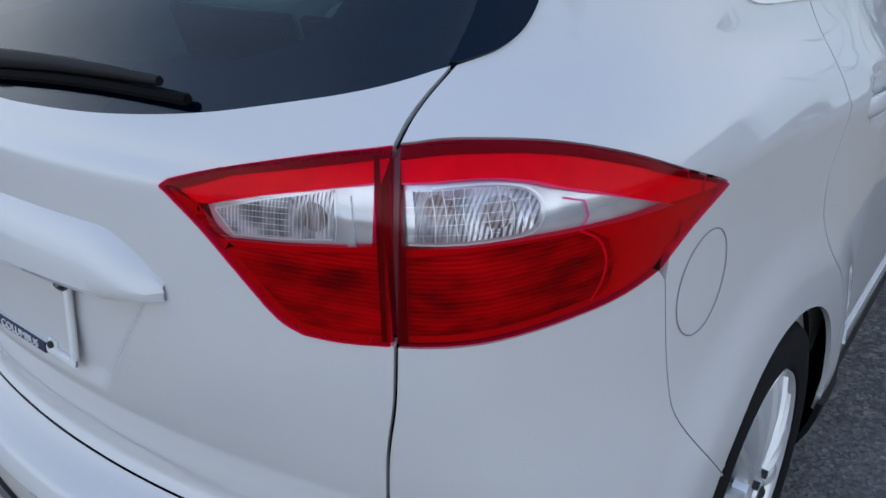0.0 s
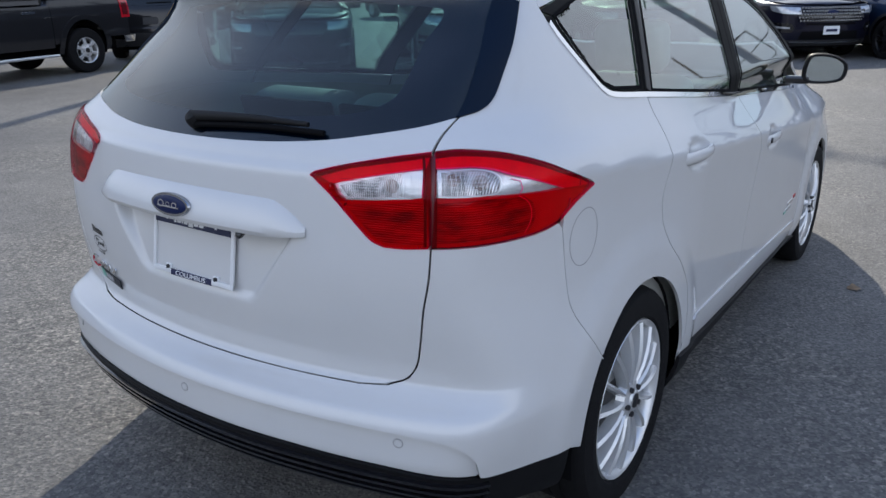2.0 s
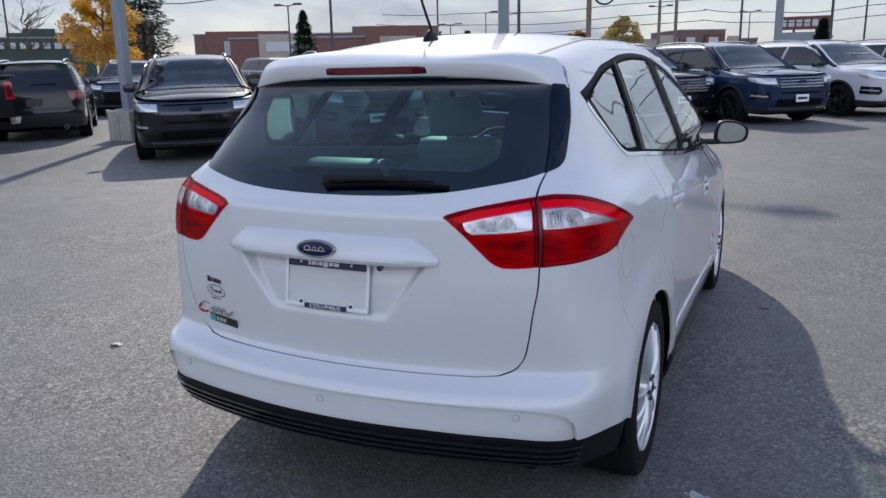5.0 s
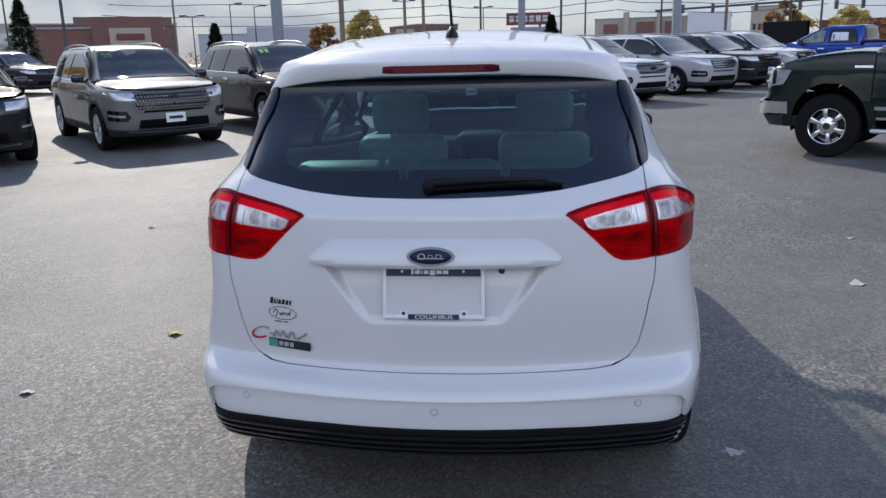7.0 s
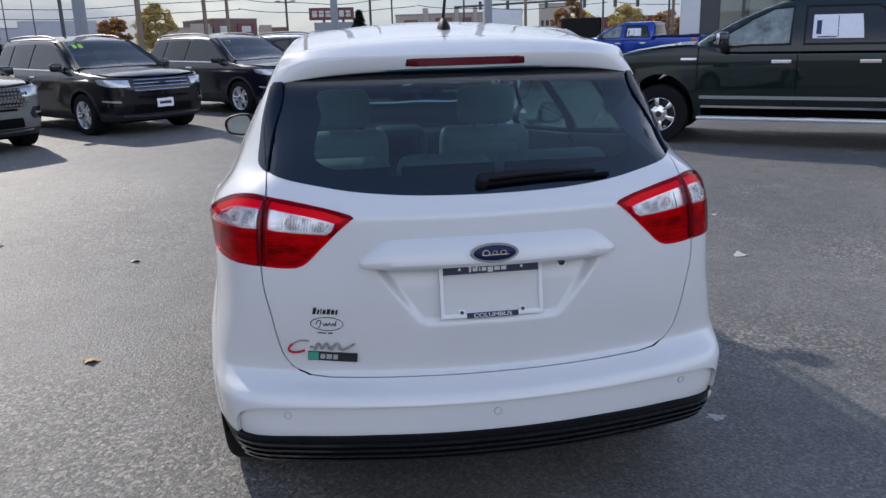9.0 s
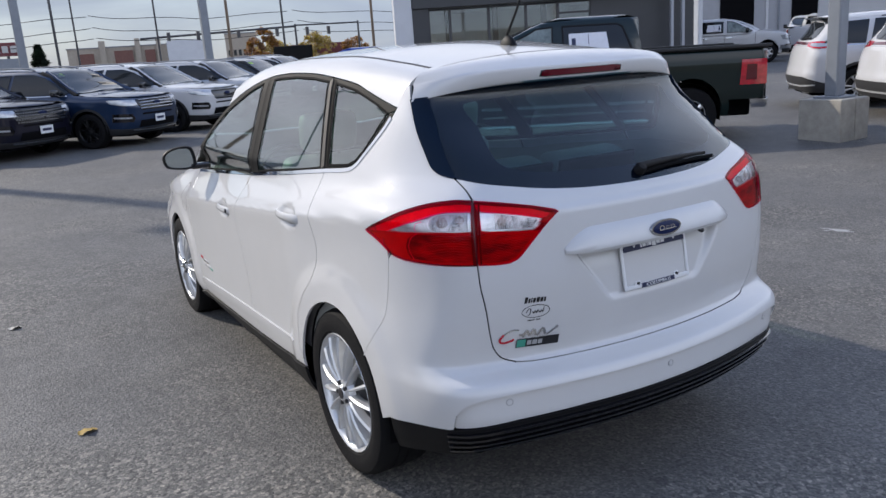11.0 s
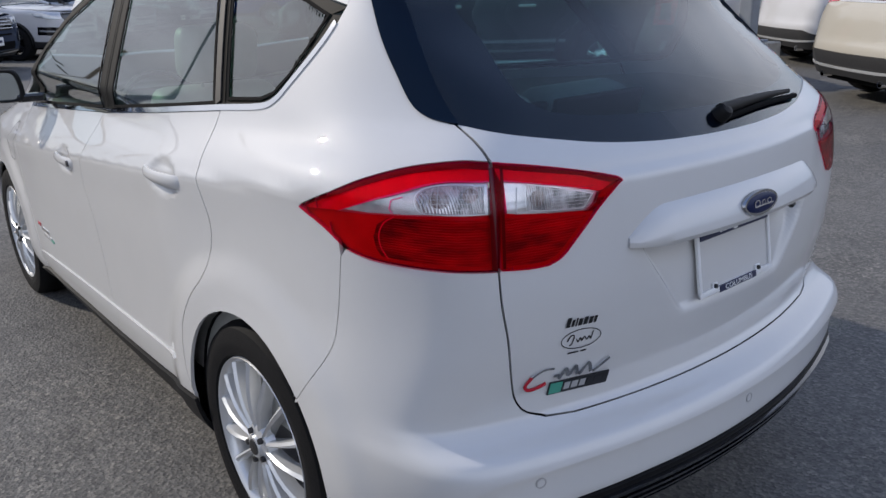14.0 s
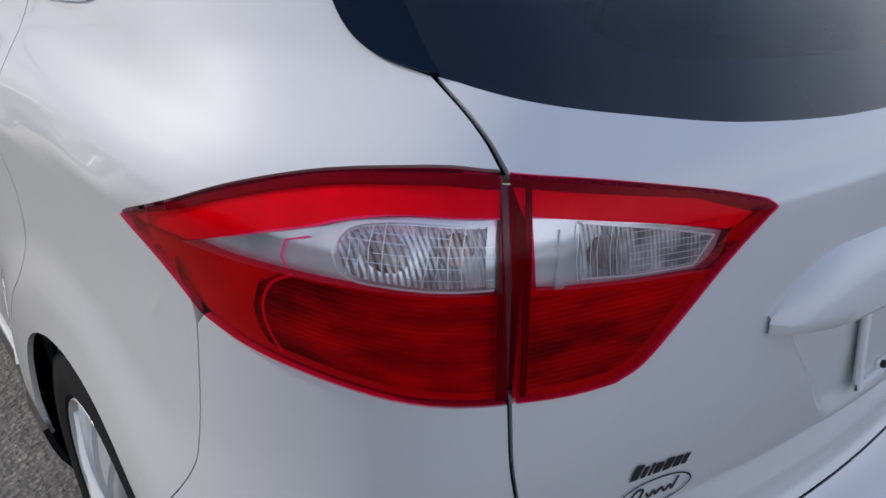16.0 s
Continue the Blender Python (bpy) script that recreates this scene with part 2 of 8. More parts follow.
BAND_RED = material("bright_red_reflex", (0.84, 0.000, 0.22), 0.35, vary=0.10, scale=30)
# glow and depth of the red field are painted as uneven colour
FIELD_RED = optic("deep_red_optic", (0.10, 0.000, 0.005), (0.54, 0.000, 0.030), 0.0, 0.4, (.7, .7, 2.6), 17, 62, "Z", 0.34, 0.72, 0.22)
WING_RED = material("smooth_deep_red", (0.56, 0.000, 0.030), 0.3, vary=0.18, scale=9)
RIM_RED = material("dark_red_lens_rim", (0.46, 0.000, 0.026), 0.3)
SMOKE = material("smoked_red_plastic", (0.15, 0.012, 0.03), 0.2)
DIVIDER = material("dark_red_divider", (0.09, 0.006, 0.012), 0.22)
# reflectors and bulbs: bright and dim reflections painted in as noise patches
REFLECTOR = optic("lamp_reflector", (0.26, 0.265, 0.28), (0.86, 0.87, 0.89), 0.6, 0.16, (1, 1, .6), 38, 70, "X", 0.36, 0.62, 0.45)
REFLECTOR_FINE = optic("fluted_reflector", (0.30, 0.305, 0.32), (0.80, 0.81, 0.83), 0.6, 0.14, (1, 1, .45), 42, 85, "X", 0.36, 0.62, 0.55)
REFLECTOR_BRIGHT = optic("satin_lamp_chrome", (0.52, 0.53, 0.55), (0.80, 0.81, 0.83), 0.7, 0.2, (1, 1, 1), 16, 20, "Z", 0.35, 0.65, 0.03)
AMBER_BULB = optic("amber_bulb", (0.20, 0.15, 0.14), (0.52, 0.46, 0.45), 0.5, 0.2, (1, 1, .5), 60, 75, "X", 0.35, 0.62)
FILAMENT = material("clear_filament", (0.66, 0.67, 0.69), 0.2, 0.5)
MIRROR = material("mirror", (0.62, 0.68, 0.68), 0.02, 1.0)
BEIGE = material("grey_beige_leather", (0.34, 0.345, 0.33), 0.5, vary=0.08, scale=12, bump=0.1, bump_scale=120)
HEADLINER = material("grey_headliner", (0.55, 0.55, 0.53), 0.9, vary=0.05)
DASH = material("dark_dashboard", (0.045, 0.045, 0.05), 0.6, vary=0.1, bump=0.1, bump_scale=200)
CARPET = material("dark_carpet", (0.03, 0.03, 0.032), 0.95, vary=0.2, scale=60)
PLATE_WHITE = material("white_plastic", (0.74, 0.75, 0.76), 0.35, vary=0.03)
NAVY = material("navy_print", (0.010, 0.016, 0.060), 0.35)
BADGE_BLUE = material("badge_blue", (0.006, 0.014, 0.060), 0.3, spec=0.2)
DECAL_BLACK = material("decal_black", (0.01, 0.01, 0.011), 0.4)
DECAL_RED = material("badge_red", (0.45, 0.012, 0.03), 0.25)
DECAL_GREEN = material("badge_green", (0.05, 0.30, 0.22), 0.3)
PAPER = material("paper", (0.75, 0.74, 0.66), 0.8, vary=0.05)
ASPHALT = asphalt_material()


# ---- mesh helpers ----
def mesh_of(name, verts, faces, mat, normals=None, smooth=True):
    me = bpy.data.meshes.new(name)
    me.from_pydata([tuple(v) for v in verts], [], faces)
    me.materials.append(mat)
    if smooth:
        me.polygons.foreach_set("use_smooth", [True] * len(me.polygons))
    me.update()
    if normals is not None:
        me.normals_split_custom_set_from_vertices([tuple(n) for n in normals])
    return me


def part(name, bm, mat, parent=None, label="", smooth=False, m=None):
    """One bmesh (or mesh) as one mesh object under its thing."""
    if isinstance(bm, bmesh.types.BMesh):
        me = bpy.data.meshes.new(name)
        bmesh.ops.recalc_face_normals(bm, faces=bm.faces)
        bm.to_mesh(me)
        bm.free()
        me.materials.append(mat)
        if smooth:
            me.polygons.foreach_set("use_smooth", [True] * len(me.polygons))
            me.set_sharp_from_angle(angle=radians(38))
    else:
        me = bm
    ob = new(name, me)
    if parent is not None:
        ob.parent = parent
    if m is not None:
        ob.matrix_basis = m
    if label:
        ob["label"] = label
    return ob


def thing(name, label, category, m=None, group="", kind=""):
    ob = new(name)
    ob.empty_display_size = 0.2
    if m is not None:
        ob.matrix_basis = m
    return tagged(ob, label, category, group, kind)


def add_box(bm, x0, y0, z0, x1, y1, z1, bevel=0.0, m=None, segments=2):
    r = bmesh.ops.create_cube(bm, size=1)
    vs = r["verts"]
    for v in vs:
        v.co = Vector(((x0 + x1) / 2 + v.co.x * (x1 - x0), (y0 + y1) / 2 + v.co.y * (y1 - y0), (z0 + z1) / 2 + v.co.z * (z1 - z0)))
    if bevel:
        es = list({e for v in vs for e in v.link_edges})
        r = bmesh.ops.bevel(bm, geom=es, offset=bevel, segments=segments, affect="EDGES", profile=0.5)
        vs = list({v for f in r["faces"] for v in f.verts} | {v for v in vs if v.is_valid})
    if m is not None:
        bmesh.ops.transform(bm, matrix=m, verts=[v for v in vs if v.is_valid])
    return bm


def box(*a, **k):
    return add_box(bmesh.new(), *a, **k)


def add_lathe(bm, profile, axis="X", n=48, m=None):
    """Turn (radius, along) pairs round an axis."""
    rings = []
    for r, h in profile:
        ring = []
        for i in range(n):
            a = 2 * math.pi * i / n
            c, s = r * math.cos(a), r * math.sin(a)
            co = (h, c, s) if axis == "X" else (c, h, s) if axis == "Y" else (c, s, h)
            ring.append(bm.verts.new(m @ Vector(co) if m is not None else co))
        rings.append(ring)
    for a, b in zip(rings, rings[1:]):
        for i in range(n):
            bm.faces.new((a[i], a[(i + 1) % n], b[(i + 1) % n], b[i]))
    return rings


def lathe(profile, axis="X", n=48, caps=False, m=None):
    bm = bmesh.new()
    rings = add_lathe(bm, profile, axis, n, m)
    if caps:
        bm.faces.new(rings[0])
        bm.faces.new(list(reversed(rings[-1])))
    return bm


def add_tube(bm, pts, radius, n=8, taper=1.0):
    """A round bar along points."""
    rings = []
    pts = [Vector(p) for p in pts]
    for i, p in enumerate(pts):
        d = (pts[min(i + 1, len(pts) - 1)] - pts[max(i - 1, 0)]).normalized()
        side = d.cross(Vector((0, 0, 1)))
        side = side.normalized() if side.length > 1e-4 else Vector((1, 0, 0))
        up = side.cross(d)
        r = radius * (1 + (taper - 1) * i / max(1, len(pts) - 1))
        rings.append([bm.verts.new(p + r * (math.cos(2 * math.pi * k / n) * side + math.sin(2 * math.pi * k / n) * up)) for k in range(n)])
    for a, b in zip(rings, rings[1:]):
        for k in range(n):
            bm.faces.new((a[k], a[(k + 1) % n], b[(k + 1) % n], b[k]))
    bm.faces.new(rings[0])
    bm.faces.new(list(reversed(rings[-1])))
    return bm


def tube(pts, radius, n=8, taper=1.0):
    return add_tube(bmesh.new(), pts, radius, n, taper)


def spline(pts, n=6, closed=False):
    """Points along a Catmull-Rom curve through pts."""
    pts = [np.array(p, float) for p in pts]
    out = []
    k = len(pts)
    for i in range(k if closed else k - 1):
        p1, p2 = pts[i], pts[(i + 1) % k]
        p0 = pts[(i - 1) % k] if closed or i > 0 else 2 * p1 - p2
        p3 = pts[(i + 2) % k] if closed or i + 2 < k else 2 * p2 - p1
        for j in range(n):
            t = j / n
            out.append(0.5 * (2 * p1 + (p2 - p0) * t + (2 * p0 - 5 * p1 + 4 * p2 - p3) * t * t + (3 * p1 - p0 - 3 * p2 + p3) * t ** 3))
    if not closed:
        out.append(pts[-1])
    return [tuple(p) for p in out]


def lettering(name, text, size, mat, parent, m, extrude=0.0008, label=""):
    """Raised writing in the built-in font, turned into a mesh."""
    cu = bpy.data.curves.new(name, "FONT")
    cu.body, cu.size, cu.extrude, cu.align_x, cu.align_y = text, size, extrude, "CENTER", "CENTER"
    tmp = bpy.data.objects.new("tmp", cu)
    scene.collection.objects.link(tmp)
    me = bpy.data.meshes.new_from_object(tmp.evaluated_get(bpy.context.evaluated_depsgraph_get()))
    bpy.data.objects.remove(tmp)
    bpy.data.curves.remove(cu)
    me.name = name
    me.materials.clear()
    me.materials.append(mat)
    ob = new(name, me)
    ob.parent = parent
    ob.matrix_basis = m
    if label:
        ob["label"] = label
    return ob


# ---- vehicle bodies: one smooth solid, cut into panels ----
def curve(*pts):
    """Smooth curve through (x, value) pairs that never overshoots."""
    xs, ys = np.array(pts[0::2], float), np.array(pts[1::2], float)
    h = np.diff(xs)
    d = np.diff(ys) / h
    m = np.zeros_like(ys)
    m[0], m[-1] = d[0], d[-1]
    for i in range(1, len(xs) - 1):
        if d[i - 1] * d[i] > 0:
            a, b = 2 * h[i] + h[i - 1], h[i] + 2 * h[i - 1]
            m[i] = (a + b) / (a / d[i - 1] + b / d[i])

    def at(x):
        x = np.clip(np.asarray(x, float), xs[0], xs[-1])
        i = np.clip(np.searchsorted(xs, x) - 1, 0, len(xs) - 2)
        t = (x - xs[i]) / h[i]
        return (ys[i] * (1 + 2 * t) * (1 - t) ** 2 + m[i] * h[i] * t * (1 - t) ** 2
                + ys[i + 1] * t * t * (3 - 2 * t) + m[i + 1] * h[i] * t * t * (t - 1))
    return at


def smin(a, b, k):
    h = np.clip(k - np.abs(a - b), 0, None) / k
    return np.minimum(a, b) - h * h * h * k / 6


class Shell:
    """A body solid, with places on it given by p, metres round its plan from the rear centre line (negative on the left), and height."""

    def __init__(self, solid, y0, y1):
        self.solid, self.y0, self.y1 = solid, y0, y1
        self.p1 = 0.45 * math.pi
        self.p2 = self.p1 + y1 - y0
        self.p3 = self.p2 + self.p1

    def to_p(self, x, y):
        if y < self.y0:
            return 0.9 * math.atan2(x, self.y0 - y)
        if y > self.y1:
            return self.p2 + 0.9 * math.atan2(y - self.y1, x)
        return self.p1 + y - self.y0

    def wall(self, p, z):
        q = np.abs(p)
        a = np.where(q < self.p1, q / 0.9, np.where(q > self.p2, (q - self.p2) / 0.9 + math.pi / 2, math.pi / 2))
        oy = np.clip(self.y0 + q - self.p1, self.y0, self.y1)
        dx, dy = np.sin(a), -np.cos(a)
        lo, hi = np.zeros_like(q), np.full_like(q, 2.6)
        for _ in range(32):
            m = (lo + hi) / 2
            ins = self.solid(m * dx, oy + m * dy, z) > 0
            lo, hi = np.where(ins, m, lo), np.where(ins, hi, m)
        return np.stack([np.where(p < 0, -1, 1) * lo * dx, oy + lo * dy, z], -1)

    def top(self, x, y):
        lo, hi = np.full_like(x, 0.5), np.full_like(x, 2.3)
        for _ in range(32):
            m = (lo + hi) / 2
            ins = self.solid(x, y, m) > 0
            lo, hi = np.where(ins, m, lo), np.where(ins, hi, m)
        return np.stack([x, y, lo], -1)

    def normal(self, v):
        e = 0.002
        g = []
        for k in range(3):
            d = np.zeros(3)
            d[k] = e
            g.append(self.solid(*(v - d).T) - self.solid(*(v + d).T))
        g = np.stack(g, -1)
        return g / (np.linalg.norm(g, axis=1, keepdims=True) + 1e-12)


def clip_half(poly, k, c, keep_above):
    out = []
    n = len(poly)
    for i in range(n):
        a, b = poly[i], poly[(i + 1) % n]
        ia = a[k] >= c if keep_above else a[k] <= c
        ib = b[k] >= c if keep_above else b[k] <= c
        if ia:
            out.append(a)
        if ia != ib:
            t = (c - a[k]) / (b[k] - a[k])
            q = (a[0] + t * (b[0] - a[0]), a[1] + t * (b[1] - a[1]))
            out.append((c, q[1]) if k == 0 else (q[0], c))
    return out


def tiles(poly, cell_u, cell_v):
    """Cut a plane outline into grid cells; returns shared 2D points and faces."""
    us, vs = [p[0] for p in poly], [p[1] for p in poly]
    index, pts, faces = {}, [], []
    for i in range(math.floor(min(us) / cell_u), math.floor(max(us) / cell_u) + 1):
        col = clip_half(clip_half(poly, 0, i * cell_u, True), 0, (i + 1) * cell_u, False)
        if len(col) < 3:
            continue
        cv = [p[1] for p in col]
        for j in range(math.floor(min(cv) / cell_v), math.floor(max(cv) / cell_v) + 1):
            q = clip_half(clip_half(col, 1, j * cell_v, True), 1, (j + 1) * cell_v, False)
            f = []
            for a in q:
                key = (round(a[0] * 20000), round(a[1] * 20000))
                if key not in index:
                    index[key] = len(pts)
                    pts.append(a)
                if not f or f[-1] != index[key]:
                    f.append(index[key])
            if len(f) > 1 and f[0] == f[-1]:
                f.pop()
            area = sum(q[k][0] * q[(k + 1) % len(q)][1] - q[(k + 1) % len(q)][0] * q[k][1] for k in range(len(q)))
            if len(set(f)) == len(f) and len(f) > 2 and abs(area) > 1e-8:
                faces.append(f)
    return np.array(pts, float), faces


def split_hole(outer, hole):
    """An outline with a hole, as two outlines without one."""
    def area(q):
        return sum(q[k][0] * q[(k + 1) % len(q)][1] - q[(k + 1) % len(q)][0] * q[k][1] for k in range(len(q)))
    if area(outer) < 0:
        outer = outer[::-1]
    if area(hole) > 0:
        hole = hole[::-1]
    jl = min(range(len(hole)), key=lambda j: hole[j][0])
    jr = max(range(len(hole)), key=lambda j: hole[j][0])

    def near(j, s):
        return min((i for i in range(len(outer)) if (outer[i][0] - hole[j][0]) * s >= -.002), key=lambda i: (outer[i][0] - hole[j][0]) ** 2 + (outer[i][1] - hole[j][1]) ** 2)
    il, ir = near(jl, -1), near(jr, 1)

    def run(q, a, b):
        return q[a:b + 1] if a <= b else q[a:] + q[:b + 1]
    return run(outer, il, ir) + run(hole, jr, jl), run(outer, ir, il) + run(hole, jl, jr)


def panel_mesh(name, shell, poly, mat, cell=(0.03, 0.03), off=0.0, rim=0.012, flat=False, mirror=False):
    """A sheet of the body inside an outline of (p, z), or of (x, y) on top when flat, with its edges turned in."""
    outlines = poly if isinstance(poly[0][0], (tuple, list)) else [poly]
    pts, faces = np.zeros((0, 2)), []
    for one in outlines:
        a, b = tiles([tuple(map(float, p)) for p in one], *cell)
        faces += [[i + len(pts) for i in f] for f in b]
        pts = np.concatenate([pts, a])
    if mirror:
        pts = pts * np.array([-1.0, 1.0])
    v = shell.top(pts[:, 0], pts[:, 1]) if flat else shell.wall(pts[:, 0], pts[:, 1])
    nrm = shell.normal(v)
    v = v + nrm * off
    faces = [list(f) for f in faces]
    for k, f in enumerate(faces):
        a = np.zeros(3)
        for i in range(1, len(f) - 1):
            a += np.cross(v[f[i]] - v[f[0]], v[f[i + 1]] - v[f[0]])
        if a @ nrm[f[0]] < 0:
            faces[k] = f[::-1]
    verts, norms = [tuple(x) for x in v], [tuple(x) for x in nrm]
    if rim:
        count = {}
        for f in faces:
            for a, b in zip(f, f[1:] + f[:1]):
                count[(a, b)] = count.get((a, b), 0) + 1
        for (a, b) in [e for e in count if (e[1], e[0]) not in count]:
            t = v[b] - v[a]
            s = np.cross(t, nrm[a])
            ln = np.linalg.norm(s)
            if ln < 1e-6:
                continue
            s = s / ln
            base = len(verts)
            for q, w in ((v[a], 0), (v[b], 0), (v[b] - nrm[b] * rim, 1), (v[a] - nrm[a] * rim, 1)):
                verts.append(tuple(q))
                norms.append(tuple(s))
            faces.append([base + 1, base, base + 3, base + 2])
    return mesh_of(name, verts, faces, mat, norms)


def panel(name, shell, poly, mat, parent, label="", **k):
    return part(name, panel_mesh(name, shell, poly, mat, **k), mat, parent, label)


def both(poly):
    """A right-hand chain from the centre line out and back, made whole by its mirror image."""
    return [tuple(p) for p in poly] + [(-p[0], p[1]) for p in reversed(poly) if abs(p[0]) > 1e-6]


def ribbon(line, width):
    """An outline of some width along a line in the plane."""
    pts = [np.array(p, float) for p in line]
    left, right = [], []
    for i, p in enumerate(pts):
        d = pts[min(i + 1, len(pts) - 1)] - pts[max(i - 1, 0)]
        d = d / (np.linalg.norm(d) + 1e-9)
        n = np.array((-d[1], d[0])) * width / 2
        left.append(tuple(p + n))
        right.append(tuple(p - n))
    return left + right[::-1]


def ring_of(outline, width):
    """A band of some width along the inside of a closed outline, as two halves."""
    pts = [np.array(q, float) for q in outline]
    if sum(a[0] * b[1] - b[0] * a[1] for a, b in zip(pts, pts[1:] + pts[:1])) < 0:
        pts = pts[::-1]
    n = len(pts)
    inner = []
    for i, q in enumerate(pts):
        d0, d1 = q - pts[i - 1], pts[(i + 1) % n] - q
        n0, n1 = (np.array((-d[1], d[0])) / np.linalg.norm(d) for d in (d0, d1))
        m = n0 + n1
        inner.append(q + m * min(width / max(.25, m @ n0), width * 2.5))
    h = n // 2
    out = []
    for idx in (range(0, h + 1), list(range(h, n)) + [0]):
        out.append([tuple(pts[i]) for i in idx] + [tuple(inner[i]) for i in reversed(list(idx))])
    return out


# ---- the white hatchback ----
REAR = curve(.18, .10, .27, .05, .36, -.012, .44, -.035, .51, -.035, .545, -.022, .572, .035, .60, .062, .66, .052, .76, .036, .86, .03, .96, .036,
             1.05, .048, 1.10, .066, 1.15, .110, 1.20, .160, 1.45, .435, 1.475, .405, 1.50, .41, 1.55, .47, 1.66, .62)
CORNER = curve(.2, .56, .4, .63, .52, .648, .57, .628, .62, .612, .75, .596, .85, .588, .95, .586, 1.05, .572, 1.12, .535, 1.20, .436, 1.40, .34,
               1.47, .305, 1.55, .285)
SIDE = curve(.16, .80, .22, .86, .30, .895, .40, .905, .60, .906, .80, .909, .90, .9110, .97, .9146, .996, .9156, 1.006, .9138, 1.020, .9055, 1.045, .890, 1.08, .8650, 1.13, .8315, 1.18, .8058, 1.23, .7798, 1.28, .7533,
             1.33, .7265, 1.38, .6994, 1.43, .6718, 1.48, .6439, 1.56, .588, 1.66, .49)
TAPER = curve(.0, .155, .2, .122, .35, .085, .5, .066, .7, .046, .9, .030, 1.3, .0, 2.6, .0, 3.2, .02, 3.8, .075, 4.4, .22)
ROOF = curve(.25, 1.49, .40, 1.535, .55, 1.564, .84, 1.604, 1.3, 1.645, 1.8, 1.653, 2.2, 1.642, 2.5, 1.598, 2.8, 1.485, 3.15, 1.25, 3.5, 1.08, 3.9, .98,
             4.2, .90, 4.4, .72)
LOW = curve(.3, .42, .6, .42, .8, .85, 1.0, 1.0, 1.15, .75, 1.5, .5)

SHEAR = curve(.60, 0, .84, 1, 1.07, 1, 1.17, 0, 1.5, 0)
DISH = curve(.72, .008, .757, .013, .80, .020, .85, .028, .915, .040, 1.2, .045)


HANDLES = ((1.205, .985), (2.190, .892))
RECESS = curve(.75, .203, .80, .240, .86, .284, .93, .330)
CREASE = curve(.88, 0, .96, -.002, 1.05, -.008, 1.074, -.0105, 1.10, 0, 1.2, 0)


def ease(a, b, v):
    t = np.clip((v - a) / (b - a), 0, 1)
    return t * t * (3 - 2 * t)


def hatch_solid(x, y, z, dished=1.0, pockets=1.0):
    """Positive inside the hatchback's body."""
    x = np.abs(x)
    dent = dished * DISH(z) * ease(.020, -.016, x - RECESS(z)) * ease(.736, .768, z) * ease(.932, .918, z)
    rear = y - REAR(z) - CREASE(z) * ease(.48, .37, x) - .25 * x * x - dent
    corner = CORNER(z) - (.894 * x - .447 * y)
    zs = z + .08 * (np.clip(y, .4, 3.2) - 1.10) * SHEAR(z)
    flare = .013 * (ease(.53, .43, np.hypot(y - .83, z - .33)) + ease(.53, .43, np.hypot(y - 3.478, z - .33)))
    pocket = pockets * sum(.014 * ease(1.0, .20, ((y - yc) / .112) ** 2 + ((z - zc) / .052) ** 2) for yc, zc in HANDLES)
    side = SIDE(zs) - TAPER(y) * LOW(z) + flare - pocket - x
    roof = ROOF(y) - .15 * x * x - z
    nose = 4.40 - .30 * x * x - y
    f = smin(rear, corner, .10)
    f = smin(f, side, .10)
    f = smin(f, nose, .2)
    return smin(f, roof, .05)


HATCH = Shell(hatch_solid, 1.0, 3.4)
DOORS = Shell(lambda x, y, z: hatch_solid(x, y, z, 1.0, 0.0), 1.0, 3.4)
PLAIN = Shell(lambda x, y, z: hatch_solid(x, y, z, 0.0), 1.0, 3.4)
AXLE_R, AXLE_F, HUB_Z = 0.83, 3.478, 0.327


def arch(shell, yc, zc, ry, rz, a0, a1, x=0.9, n=22):
    """A wheel arch's edge in (p, z), from angle a0 to a1 in degrees (0 is ahead)."""
    out = []
    for i in range(n + 1):
        a = radians(a0 + (a1 - a0) * i / n)
        out.append((shell.to_p(x, yc + ry * math.cos(a)), zc + rz * math.sin(a)))
    return out


def wheel_rim(bm, radius, width, spokes, spoke_w, dish, hub=0.045, twin=0.0):
    """An alloy wheel about the X axis, its face at x = 0 and its barrel inwards."""
    add_lathe(bm, [(radius * 0.985, -width), (radius * 0.93, -width * 0.9), (radius * 0.90, -width * 0.5), (radius * 0.915, -0.02), (radius * 0.945, -0.004),
                   (radius * 0.985, 0.002), (radius, -0.004), (radius * 1.0, -0.02)], "X", 56)
    add_lathe(bm, [(0.001, dish + 0.002), (hub * 0.85, dish + 0.002), (hub, dish - 0.004), (hub * 1.7, dish - 0.010), (hub * 1.9, dish - 0.035)], "X", 40)
    for i in range(spokes):
        for tw in ((-twin, twin) if twin else (0.0,)):
            m = Matrix.Rotation(2 * math.pi * i / spokes, 4, "X")
            inner, outer = hub * 1.1, radius * 0.945
            rows = []
            for k in range(6):
                t = k / 5
                r = inner + (outer - inner) * t
                hw = spoke_w * (0.62 + 0.45 * t * t)
                x = dish - 0.012 + (-0.006 - dish + 0.012) * t ** 1.5 + 0.010 * math.sin(math.pi * t)
                c = tw * (0.3 + 0.7 * t)
                rows.append([bm.verts.new(m @ Vector(q)) for q in ((x - 0.035, c - hw * 1.25, r), (x - 0.004, c - hw, r), (x + 0.003, c, r), (x - 0.004, c + hw, r), (x - 0.035, c + hw * 1.25, r))])
            for a, b in zip(rows, rows[1:]):
                for k in range(4):
                    bm.faces.new((a[k], a[k + 1], b[k + 1], b[k]))
    return bm


